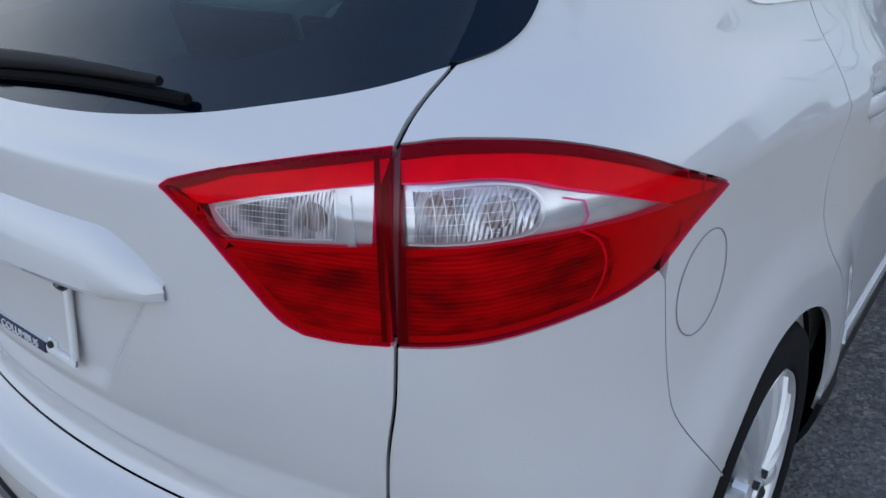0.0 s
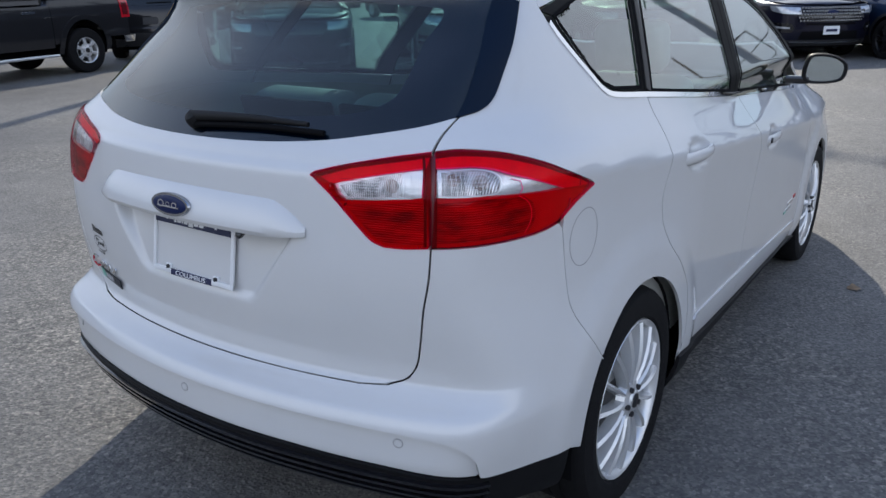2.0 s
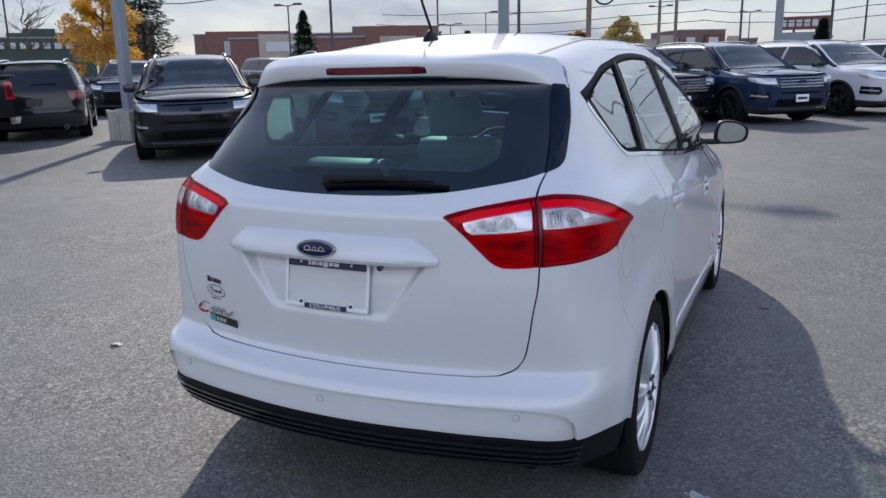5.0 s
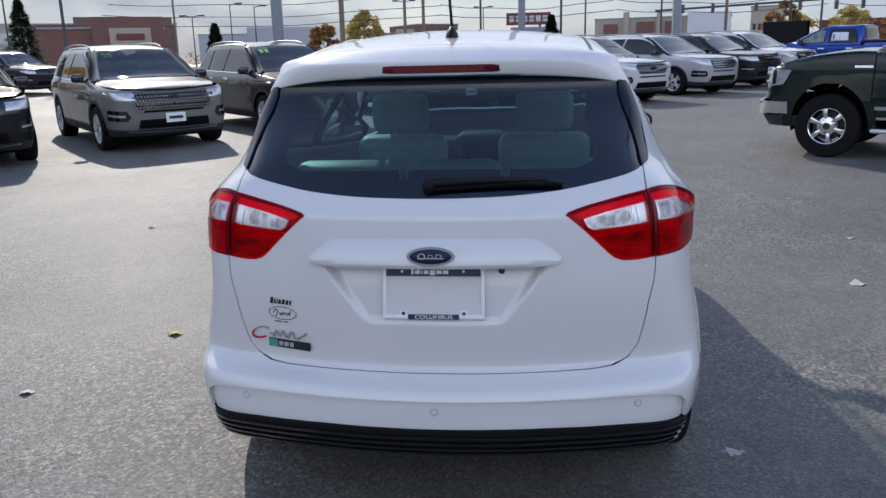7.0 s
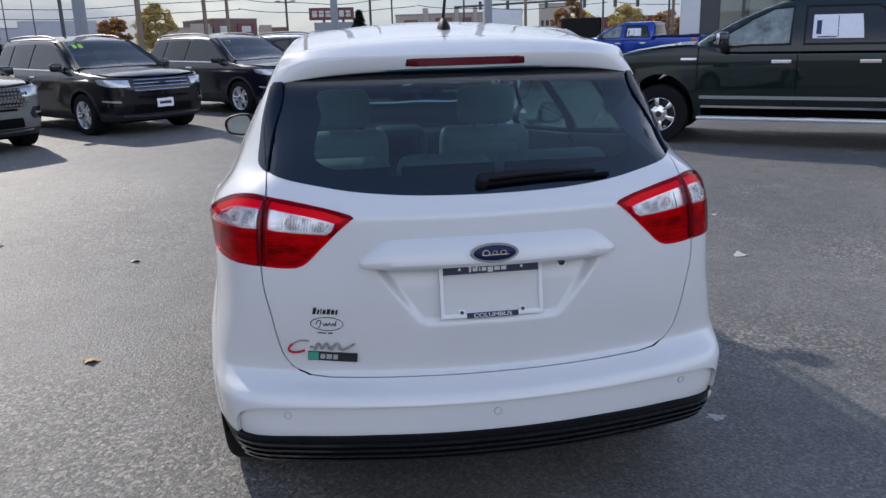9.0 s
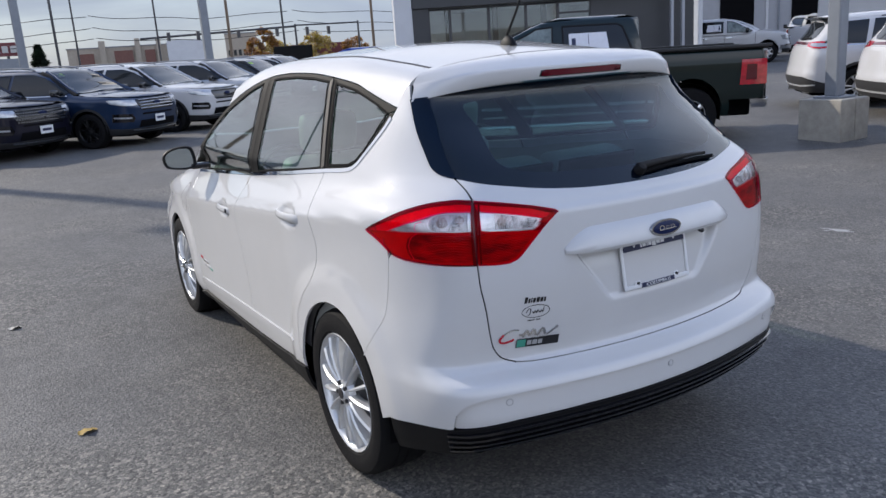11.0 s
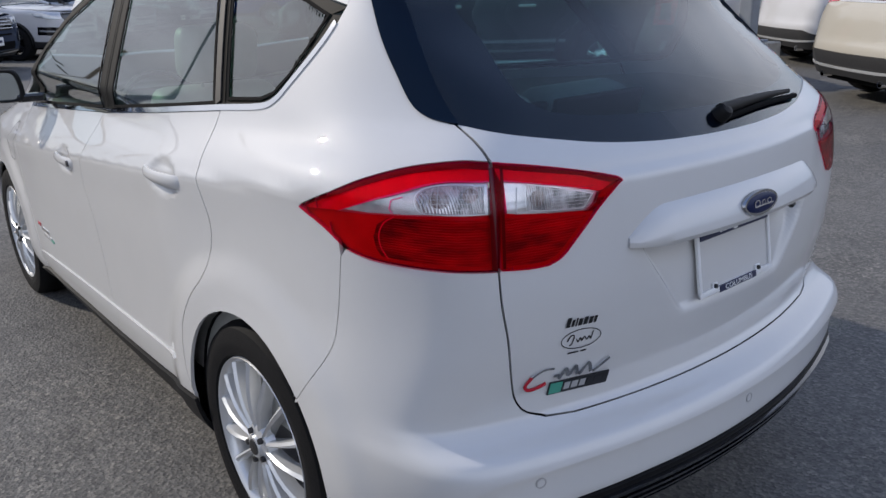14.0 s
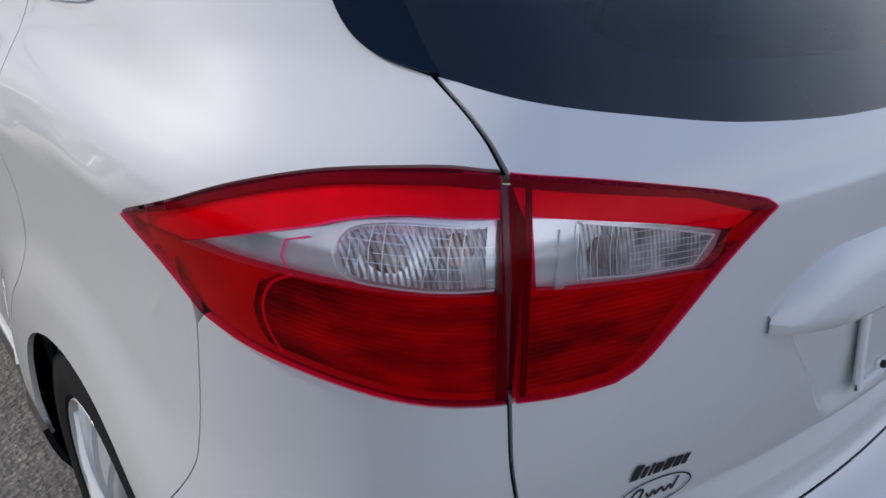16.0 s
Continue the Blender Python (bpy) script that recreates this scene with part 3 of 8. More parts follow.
def tyre_profile(r_rim, r_out, width):
    w = width
    return [(r_rim * 0.97, -w * 0.06), (r_rim * 1.03, 0.004), (r_rim * 1.12, 0.008), ((r_rim + r_out) / 2, 0.010), (r_out * 0.955, 0.002), (r_out * 0.985, -0.012), (r_out, -0.032),
            (r_out * 1.004, -w * 0.30), (r_out * 0.992, -w * 0.31), (r_out * 0.992, -w * 0.33), (r_out * 1.004, -w * 0.34), (r_out * 1.005, -w * 0.49), (r_out * 0.992, -w * 0.50),
            (r_out * 0.992, -w * 0.52), (r_out * 1.005, -w * 0.53), (r_out * 1.003, -w * 0.7), (r_out, -w + 0.03), (r_out * 0.97, -w - 0.002), (r_rim, -w)]


def wheel_meshes(tag, r_rim, r_out, width, spokes, spoke_w, dish, rim_mat, twin=0.0, hub=0.045):
    bm = bmesh.new()
    add_lathe(bm, tyre_profile(r_rim, r_out, width), "X", 72)
    bmesh.ops.recalc_face_normals(bm, faces=bm.faces)
    me_t = bpy.data.meshes.new("tyre" + tag)
    bm.to_mesh(me_t)
    bm.free()
    me_t.materials.append(RUBBER)
    bm = wheel_rim(bmesh.new(), r_rim, width * 0.85, spokes, spoke_w, dish, hub, twin)
    bmesh.ops.recalc_face_normals(bm, faces=bm.faces)
    me_r = bpy.data.meshes.new("rim" + tag)
    bm.to_mesh(me_r)
    bm.free()
    me_r.materials.append(rim_mat)
    bm = bmesh.new()
    add_lathe(bm, [(0.001, -0.10), (r_rim * 0.8, -0.10), (r_rim * 0.8, -0.13), (0.001, -0.13)], "X", 32)
    me_d = bpy.data.meshes.new("brake_disc" + tag)
    bm.to_mesh(me_d)
    bm.free()
    me_d.materials.append(DARK_STEEL)
    bm = bmesh.new()
    add_lathe(bm, [(0.001, dish + 0.006), (hub * 0.62, dish + 0.005), (hub * 0.66, dish + 0.0)], "X", 24)
    for i in range(5):
        a = 2 * math.pi * (i + 0.5) / 5
        add_lathe(bm, [(0.001, dish + 0.004), (0.008, dish + 0.003), (0.009, dish - 0.012)], "X", 8, Matrix.Translation((0, hub * 1.25 * math.cos(a), hub * 1.25 * math.sin(a))))
    me_c = bpy.data.meshes.new("hub_cap" + tag)
    bm.to_mesh(me_c)
    bm.free()
    me_c.materials.append(DARK_STEEL)
    for me in (me_t, me_r, me_d, me_c):
        me.polygons.foreach_set("use_smooth", [True] * len(me.polygons))
        me.set_sharp_from_angle(angle=radians(35))
    return (("tyre", me_t), ("rim", me_r), ("brake_disc", me_d), ("hub_cap", me_c))


def put_wheel(meshes, parent, x, y, z, turn=0.0, spin=0.0):
    """A wheel at the outer face x; on the left it is turned about."""
    w = new("wheel")
    w.parent = parent
    w.matrix_basis = Matrix.Translation((x, y, z)) @ Matrix.Rotation(radians(turn), 4, "Z") @ (Matrix.Identity(4) if x > 0 else Matrix.Rotation(math.pi, 4, "Z")) @ Matrix.Rotation(radians(spin), 4, "X")
    for name, me in meshes:
        part(name, me, None, w)
    return w


def arch_liner(shell, yc, zc, r, x_out, parent, depth=0.32):
    """The dark well behind a wheel, on the side of x_out's sign."""
    bm = bmesh.new()
    s = 1 if x_out > 0 else -1
    rows = []
    for i in range(21):
        a = radians(-12 + 204 * i / 20)
        y, z = yc + r * math.cos(a), zc + r * math.sin(a)
        rows.append([bm.verts.new((x_out, y, z)), bm.verts.new((x_out - s * depth, y, z))])
    for a, b in zip(rows, rows[1:]):
        bm.faces.new((a[0], a[1], b[1], b[0]))
    bm.faces.new([q[1] for q in rows])
    return part("arch_liner", bm, BLACK_MATTE, parent)


def hatchback():
    car = thing("hatchback", "pearl white compact hatchback parked on dark asphalt", "car")
    S = HATCH
    gaps = []
    # outlines, as (p, z)
    gap_low = spline([(.505, .5880), (.545, .6050), (.566, .6400), (.574, .6920), (.581, .7860), (.591, .8590), (.596, .9310)], 4)
    gap_high = spline([(.604, 1.1310), (.616, 1.1500), (.633, 1.1680), (.660, 1.1890)], 4)
    hatch_floor = [(0, .582), (.15, .582), (.30, .582), (.45, .583)]
    lamp_in = spline([(.594, .9330), (.548, .9280), (.512, .9285)], 3)[:-1] + spline([(.512, .9285), (.486, .942), (.451, .982), (.408, 1.031), (.372, 1.066)], 4)[:-1] \
        + spline([(.372, 1.066), (.364, 1.0725), (.374, 1.080)], 3)[:-1] + spline([(.374, 1.080), (.445, 1.099), (.536, 1.1180), (.604, 1.1290)], 4)
    lamp_out = spline([(.600, .9350), (.647, .9380), (.697, .9385), (.754, .9390), (.816, .9425), (.866, .9530)], 4)[:-1] + spline([(.866, .9530), (.915, .9870), (.974, 1.0160)], 3)[:-1] \
        + spline([(.974, 1.0160), (.972, 1.0240), (.894, 1.0620), (.826, 1.0930), (.740, 1.1200), (.660, 1.1320), (.611, 1.1290)], 4)
    glass_low = spline([(.660, 1.190), (.575, 1.172), (.49, 1.1565), (.385, 1.1400), (.25, 1.1285), (.11, 1.1240), (0, 1.1230)], 5)
    glass_side = spline([(.667, 1.190), (.70, 1.238), (.745, 1.318), (.815, 1.444)], 4)
    glass_top = [(.70, 1.457), (.5, 1.470), (.25, 1.475), (0, 1.477)]
    wing = spline([(.667, 1.190), (.715, 1.199), (.752, 1.222), (.79, 1.277), (.835, 1.345), (.886, 1.438)], 5)
    window_top = spline([(.957, 1.409), (1.10, 1.437), (1.266, 1.466), (1.45, 1.497), (1.674, 1.523), (1.90, 1.541), (2.127, 1.549), (2.35, 1.547), (2.546, 1.532), (2.778, 1.486),
                         (3.033, 1.40), (3.228, 1.28), (3.36, 1.16), (3.45, 1.06)], 3)
    window_rear = spline([(.957, 1.409), (1.01, 1.341), (1.12, 1.242), (1.165, 1.207), (1.23, 1.188), (1.434, 1.172)], 4)
    belt = [(1.434, 1.170), (1.62, 1.152), (1.815, 1.132), (2.04, 1.111), (2.259, 1.089), (2.6, 1.064), (3.0, 1.036), (3.45, 1.004)]
    door_gap = spline([(1.434, 1.168), (1.427, 1.075), (1.405, .995), (1.372, .905), (1.385, .83), (1.43, .75), (1.515, .67), (1.592, .565), (1.614, .44), (1.59, .346)], 4)
    front_gap = spline([(2.330, 1.080), (2.365, .954), (2.393, .84), (2.35, .705), (2.312, .525), (2.297, .364), (2.29, .302)], 4)
    bumper_gap = spline([(.877, .9330), (.893, .7910), (.916, .7110), (1.018, .5610)], 5)
    arch_rear = arch(S, AXLE_R, HUB_Z - .002, .352, .370, -3, 139)
    arch_tail = arch(S, AXLE_R, HUB_Z - .002, .352, .370, 139, 176, n=8)
    crease = spline([(0, .522), (.25, .521), (.47, .517), (.59, .508), (.640, .490), (.668, .455), (.680, .402)], 4)

    def pair(name, poly, mat, label="", **k):
        panel(name, S, poly, mat, car, label, **k)
        panel(name, S, poly, mat, car, label, mirror=True, **k)

    # tailgate and what is on it
    tail = part("tailgate", panel_mesh("tailgate", S, both(hatch_floor + gap_low + lamp_in + gap_high + glass_low[1:]), PEARL, cell=(.007, .006), rim=.02), PEARL, car)
    panel("bumper", S, both(crease[:1] + crease[1:] + [(.690, .398), (.80, .385), (.902, .372)] + arch_tail[::-1] + bumper_gap[::-1] + [(q[0], q[1] - .004) for q in lamp_out[:21]][::-1]
          + [(q[0] + .0038, q[1] - (.0028 if q[1] < .62 else 0)) for q in gap_low[::-1]] + [(.45, .5805), (.30, .5798), (.15, .5797), (0, .5797)])[::1], PEARL, car, cell=(.016, .008))
    panel("bumper_insert", S, both([(0, .424), (.3, .423), (.5, .414), (.675, .398)] + crease[::-1]), PEARL, car, cell=(.016, .010), off=-.013, rim=.004)
    panel("valance", S, both([(0, .315), (.40, .305), (.66, .285), (.80, .262), (.905, .235), (.905, .368), (.80, .382), (.675, .395), (.5, .411), (.3, .420), (0, .421)]), BLACK_TRIM, car, "black ribbed lower valance",
          cell=(.04, .02), off=-.006, rim=.03)
    for zr in (.400, .377, .354, .332):
        panel("valance_rib", S, both([(0, zr - .005), (.35, zr - .009), (.55, zr - .018), (.70, zr - .032), (.70, zr - .024), (.55, zr - .009), (.35, zr + .001), (0, zr + .005)]), GLOSS_BLACK, car, cell=(.04, .02), off=.004, rim=.012)
    for s in (-.53, 0, .53):
        c = S.wall(np.array([s]), np.array([.484]))[0]
        n = S.normal(c[None])[0]
        m = Matrix.Translation(Vector(c) - Vector(n) * .0125) @ Vector(n).to_track_quat("X", "Z").to_matrix().to_4x4()
        part("parking_sensor", lathe([(.001, .001), (.0085, .001), (.0095, -.002), (.011, -.002), (.0115, .0), (.0125, -.004)], "X", 20), PEARL, car, smooth=True, m=m)
        part("sensor_ring", lathe([(.0098, -.001), (.0100, .0008), (.0124, .0008), (.0128, -.001)], "X", 24), SENSOR_GAP, car, smooth=True, m=m)

    # handle ledge over the plate
    ledge = bmesh.new()
    for s in (-1, 1):
        rows = []
        for i in range(25):
            p = .350 * i / 24
            end = max(0.0, (p - .265) / .085)
            zt = 1.010 - .055 * end ** 1.6 - .004 * (p / .3) ** 2
            zb = .925 + .006 * end
            dep = .034 * math.sqrt(max(0.02, 1 - end ** 1.5))
            zz = np.array([zt + .004, zt, (zt * .72 + zb * .28), (zt * .35 + zb * .65), zb + .012, zb + .001, zb - .001])
            of = np.array([-.004, .004, dep * .62, dep * .98, dep * 1.02, dep * .80, -.05])
            v = PLAIN.wall(np.full(7, p), zz)
            n = PLAIN.normal(v)
            w = v + n * of[:, None]
            rows.append([ledge.verts.new((s * q[0], q[1], q[2])) for q in w])
        for a, b in zip(rows, rows[1:]):
            for k in range(6):
                ledge.faces.new((a[k], a[k + 1], b[k + 1], b[k]) if s > 0 else (a[k], b[k], b[k + 1], a[k + 1]))
    bmesh.ops.remove_doubles(ledge, verts=ledge.verts, dist=.0005)
    part("handle_ledge", ledge, PEARL, tail, smooth=True)
    def on_tail(x, z, off=0.004, tilt=0.0, spin=0.0):
        """A pose lying on the tailgate: x along it, y up it, z out of it."""
        p = S.to_p(abs(x), float(REAR(z)) + .25 * x * x) * (1 if x >= 0 else -1)
        c = PLAIN.wall(np.array([p]), np.array([z]))[0]
        n = Vector(PLAIN.normal(c[None])[0])
        right = Vector((1, 0, 0))
        right = (right - n * right.dot(n)).normalized()
        up = n.cross(right)
        m = Matrix((right, up, n)).transposed().to_4x4()
        return Matrix.Translation(Vector(c) + n * off) @ m @ Matrix.Rotation(radians(spin), 4, "Z") @ Matrix.Rotation(radians(tilt), 4, "X")

    # oval badge
    def oval(a, b, t, dome=0.0, n=40):
        bm = bmesh.new()
        rings = []
        for k, (f, h) in enumerate(((1, -.004), (1, t * .6), (.97, t), (.9, t + dome * .4), (.6, t + dome * .9), (.2, t + dome))):
            rings.append([bm.verts.new((a * f * math.cos(2 * math.pi * i / n), b * f * math.sin(2 * math.pi * i / n), h)) for i in range(n)])
        for q, r in zip(rings, rings[1:]):
            for i in range(n):
                bm.faces.new((q[i], q[(i + 1) % n], r[(i + 1) % n], r[i]))
        bm.faces.new(rings[-1])
        return bm

    m = on_tail(0, .965, .030, -6)
    badge = part("badge", oval(.071, .0285, .007), SATIN_DARK, tail, "chrome-ringed dark blue oval badge", smooth=True, m=m)
    part("badge_field", oval(.063, .0225, .0082, .003), BADGE_BLUE, badge, smooth=True)
    # plain silver shapes in place of the maker's script
    bm = bmesh.new()
    add_box(bm, -.038, -.0065, .0108, .040, -.0035, .0126, 0)
    for x0, a, b in ((-.026, .012, .009), (.0, .008, .006), (.024, .010, .007)):
        rings = [[bm.verts.new((x0 + f * a * math.cos(2 * math.pi * k / 16), .001 + f * b * math.sin(2 * math.pi * k / 16), .0122)) for k in range(16)] for f in (1, .68)]
        for k in range(16):
            bm.faces.new((rings[0][k], rings[0][(k + 1) % 16], rings[1][(k + 1) % 16], rings[1][k]))
    part("badge_mark", bm, CHROME, badge)

    # licence plate frame
    m = Matrix.Translation((0, .0545, .842)) @ Matrix.Rotation(radians(90 - 9), 4, "X")
    fr = new("plate_frame")
    fr.parent = tail
    fr.matrix_basis = m
    fr["label"] = "white licence plate frame with navy bands"
    bm = bmesh.new()
    w, h, t = .155, .081, .012
    add_box(bm, -w, -h, 0, w, -h + .014, .008, .003)
    add_box(bm, -w, h - .018, 0, w, h, .008, .003)
    add_box(bm, -w, -h, 0, -w + t, h, .0078, .003)
    add_box(bm, w - t, -h, 0, w, h, .0078, .003)
    part("frame", bm, PLATE_WHITE, fr, smooth=True)
    part("backing", box(-w + .006, -h + .006, -.004, w - .006, h - .006, .0015), PEARL, fr)
    part("top_band", box(-.143, .050, .006, .143, .079, .0098, .001), NAVY, fr, "navy band with white bars")
    bm = bmesh.new()
    for x0, x1, y0, y1 in ((-.066, -.059, .056, .076), (-.055, -.040, .057, .068), (-.036, -.032, .057, .068), (-.028, -.014, .057, .068), (-.010, .006, .053, .068), (.010, .026, .057, .068), (.030, .046, .057, .068),
                           (-.098, -.091, .061, .068), (.088, .095, .061, .068), (-.046, -.040, .068, .074)):
        part("band_bar", box(x0, y0, .0099, x1, y1, .0108), PLATE_WHITE, fr)
    part("bottom_band", box(-.078, -.0825, .006, .078, -.0665, .0098, .001), NAVY, fr)
    lettering("band_letters", "COLUMBUS", .0165, PLATE_WHITE, fr, Matrix.Translation((0, -.0748, .0103)) @ Matrix.Diagonal((1.35, 1, 1, 1)))
    for s in (-1, 1):
        part("screw", lathe([(.001, .012), (.005, .011), (.006, .003)], "Z", 12), DARK_STEEL, fr, m=Matrix.Translation((s * .092, -.064, 0)))
        bm = bmesh.new()
        add_box(bm, s * .092 - .011, -.070, .001, s * .092 + .011, -.056, .006, .002)
        part("screw_tab", bm, PLATE_WHITE, fr)
    part("reverse_camera", lathe([(.001, .010), (.007, .009), (.010, .004), (.010, -.02)], "Z", 16), GLOSS_BLACK, tail, m=on_tail(.205, .918, .012, 30))

    # dealer sticker and model badge, as plain shapes
    def slanted(x0, x1, y0, y1, t, lean=.22):
        """A thin slanted bar."""
        bm = bmesh.new()
        add_box(bm, x0, y0, 0, x1, y1, t)
        for v in bm.verts:
            v.co.x += lean * (v.co.y - y0)
        return bm

    def stroke(pts, w, t):
        """A flat raised line of some width along points."""
        line = spline(pts, 5)
        edge = ribbon(line, w)
        n = len(line)
        bm = bmesh.new()
        lo = [bm.verts.new((q[0], q[1], 0)) for q in edge]
        hi = [bm.verts.new((q[0], q[1], t)) for q in edge]
        for a in range(n - 1):
            b = 2 * n - 1 - a
            bm.faces.new((hi[a], hi[a + 1], hi[b - 1], hi[b]))
        for a in range(2 * n):
            bm.faces.new((lo[a], lo[(a + 1) % (2 * n)], hi[(a + 1) % (2 * n)], hi[a]))
        return bm

    m = on_tail(-.488, .757, .0012)
    bm = bmesh.new()
    rings = [[bm.verts.new((f * .0500 * math.cos(2 * math.pi * i / 48), g * .0225 * math.sin(2 * math.pi * i / 48), .0005)) for i in range(48)] for f, g in ((1, 1), (.955, .90))]
    for i in range(48):
        bm.faces.new((rings[0][i], rings[0][(i + 1) % 48], rings[1][(i + 1) % 48], rings[1][i]))
    stick = part("dealer_sticker", bm, DECAL_BLACK, tail, "black dealer sticker of plain bars and an oval", m=m)
    x = -.042
    for w, h in ((.0100, .021), (.0060, .015), (.0032, .018), (.0090, .015), (.0095, .017), (.0090, .015), (.0065, .015)):
        part("sticker_bar", slanted(x, x + w, .031, .031 + h, .0005), DECAL_BLACK, stick)
        x += w + .0036
    part("sticker_curl", stroke([(-.034, -.002), (-.026, .010), (-.018, .008), (-.022, -.008), (-.028, -.012)], .0026, .0005), DECAL_BLACK, stick)
    part("sticker_curl", stroke([(-.012, .001), (-.007, -.007), (-.002, .002), (.002, -.006), (.008, .003), (.014, -.006), (.020, .002), (.024, -.006), (.029, .012)], .0026, .0005), DECAL_BLACK, stick)
    for x0, x1 in ((-.030, -.004), (.001, .016)):
        part("sticker_bar", box(x0, -.0315, 0, x1, -.0280, .0005), DECAL_BLACK, stick)
    m = on_tail(-.510, .677, .0016)
    model = part("model_badge", stroke([(-.034, .022), (-.056, .024), (-.080, .014), (-.096, -.002), (-.098, -.014)], .0046, .003), CHROME, tail, "chrome model badge with a red curl and a green bar", m=m)
    part("badge_curl", stroke([(-.086, .010), (-.098, -.004), (-.098, -.015), (-.084, -.020), (-.062, -.016), (-.050, -.011)], .0062, .0034), DECAL_RED, model)
    part("badge_dash", slanted(-.034, -.022, .000, .007, .003), CHROME, model)
    part("badge_wave", stroke([(-.020, -.007), (-.006, .016), (.004, -.001), (.018, .018), (.026, -.004)], .0085, .0034), CHROME, model)
    part("badge_wave", stroke([(.030, -.006), (.050, .019), (.060, -.004)], .0085, .0034), CHROME, model)
    part("badge_wave", stroke([(.064, -.005), (.082, .006), (.104, .022)], .0075, .0034), CHROME, model)
    strip = part("badge_strip", slanted(-.042, .108, -.043, -.013, .003, .10), DARK_STEEL, model, "dark metal strip")
    x = -.004
    for w in (.014, .016, .014, .014, .017, .012):
        part("strip_bar", slanted(x, x + w, -.036, -.020, .0037, .15), DARK_STEEL if x > .05 else SENSOR_GAP, strip)
        x += w + .0045
    part("strip_leaf", slanted(-.040, -.010, -.041, -.015, .0036, .10), DECAL_GREEN, strip)

    # lamps
    white_out = spline([(.611, 1.1000), (.674, 1.1010), (.719, 1.0920), (.750, 1.0800), (.804, 1.0610), (.877, 1.0290)], 3) + spline([(.877, 1.0290), (.822, 1.0310), (.751, 1.0360), (.696, 1.0400), (.651, 1.0410), (.608, 1.0410)], 3)[1:]
    white_in = spline([(.588, 1.0990), (.555, 1.0920), (.478, 1.075), (.414, 1.057)], 3) + spline([(.414, 1.057), (.422, 1.036), (.438, 1.0235)], 3)[1:] + [(.500, 1.0280), (.557, 1.0350), (.584, 1.0400)]
    bowl_out = spline([(.615, 1.0950), (.672, 1.0970), (.711, 1.0900), (.728, 1.0770), (.730, 1.0600), (.719, 1.0440), (.681, 1.0430), (.613, 1.0430)], 3)
    bowl_in = [(.547, 1.0880), (.478, 1.071), (.424, 1.054), (.443, 1.029), (.501, 1.0330), (.546, 1.0400)]
    for mirror in (False, True):
        for nm, outline, white, bowl in (("outer_tail_lamp", lamp_out, white_out, bowl_out), ("inner_tail_lamp", lamp_in, white_in, bowl_in)):
            k = dict(cell=(.02, .012), mirror=mirror)
            outer = nm[0] == "o"
            lamp = part(nm, panel_mesh("lamp_housing", S, outline, RIM_RED, off=-.024, rim=0, **k), RIM_RED, car if outer else tail, "red and clear tail lamp")
            ring = [(float(q[0]), float(q[1])) for q in outline]
            part("lens", panel_mesh("lens", S, list(split_hole(ring, [tuple(q) for q in white])), RED_LENS, off=.003, rim=0, **k), RED_LENS, lamp)
            panel("clear_lens", S, white, CLEAR_LENS, lamp, rim=.0, off=.003, **k)
            # the red field under the clear window, the bright band over it, and the smoked top edge
            if outer:
                cut_low = [(.602, 1.0320), (.651, 1.0370), (.696, 1.0380), (.751, 1.0330), (.822, 1.0280), (.876, 1.0270), (.969, 1.0180)]
                cut_mid = [(.608, 1.1195), (.660, 1.1230), (.739, 1.1120), (.825, 1.0850), (.893, 1.0545), (.940, 1.0345)]
                cut_mid = spline(cut_mid, 5)
                low = [q for q in ring if q[1] < 1.0165 and q[0] < .985][:27] + cut_low[::-1]
                band = [(q[0], q[1] - .003) for q in spline([(.876, 1.0310), (.804, 1.0620), (.750, 1.0820), (.719, 1.0940), (.674, 1.1040), (.609, 1.1020)], 4)] + cut_mid + [(.969, 1.0190)]
                smoke = cut_mid + spline([(.970, 1.0220), (.894, 1.0610), (.826, 1.0920), (.740, 1.1200), (.660, 1.1310), (.608, 1.1290)], 5)
            else:
                cut_low = [(.592, 1.0360), (.500, 1.0230), (.440, 1.018), (.418, 1.034), (.404, 1.056), (.370, 1.071)]
                low = [q for q in ring if q[1] < 1.066][:22] + cut_low[::-1]
                band = [(.592, 1.0990), (.555, 1.0920), (.478, 1.075), (.412, 1.0575), (.402, 1.059), (.385, 1.070), (.445, 1.0905), (.537, 1.1090), (.600, 1.1210)]
                smoke = [(.600, 1.1210), (.537, 1.1090), (.445, 1.0905), (.385, 1.073), (.370, 1.074), (.374, 1.0775), (.445, 1.0965), (.537, 1.1158), (.603, 1.1265)]
            low = [(q[0], q[1] + (.004 if 1.012 < q[1] and q[0] < .95 and not (.36 < q[0] < .41) else 0)) for q in low]
            panel("red_field", S, low, FIELD_RED, lamp, rim=0, off=-.008, **k)
            panel("field_rim", S, ring_of(low, .008), RIM_RED, lamp, rim=0, off=-.0066, **k)
            if outer:
                wing_field = [(.776, 1.030), (.80, 1.012), (.808, .985), (.803, .962), (.790, .945), (.816, .945), (.862, .958), (.912, .992), (.955, 1.013), (.876, 1.0245)]
                panel("smooth_field", S, wing_field, WING_RED, lamp, rim=0, off=-.0058, **k)
            panel("bright_band", S, band, BAND_RED, lamp, rim=0, off=-.004, **k)
            panel("smoked_edge", S, smoke, SMOKE, lamp, rim=0, off=-.002, **k)
            # reflector and bowl sheets whose shine is partly painted into their colour
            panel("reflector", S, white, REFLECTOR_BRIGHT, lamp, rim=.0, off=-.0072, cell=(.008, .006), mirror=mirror)
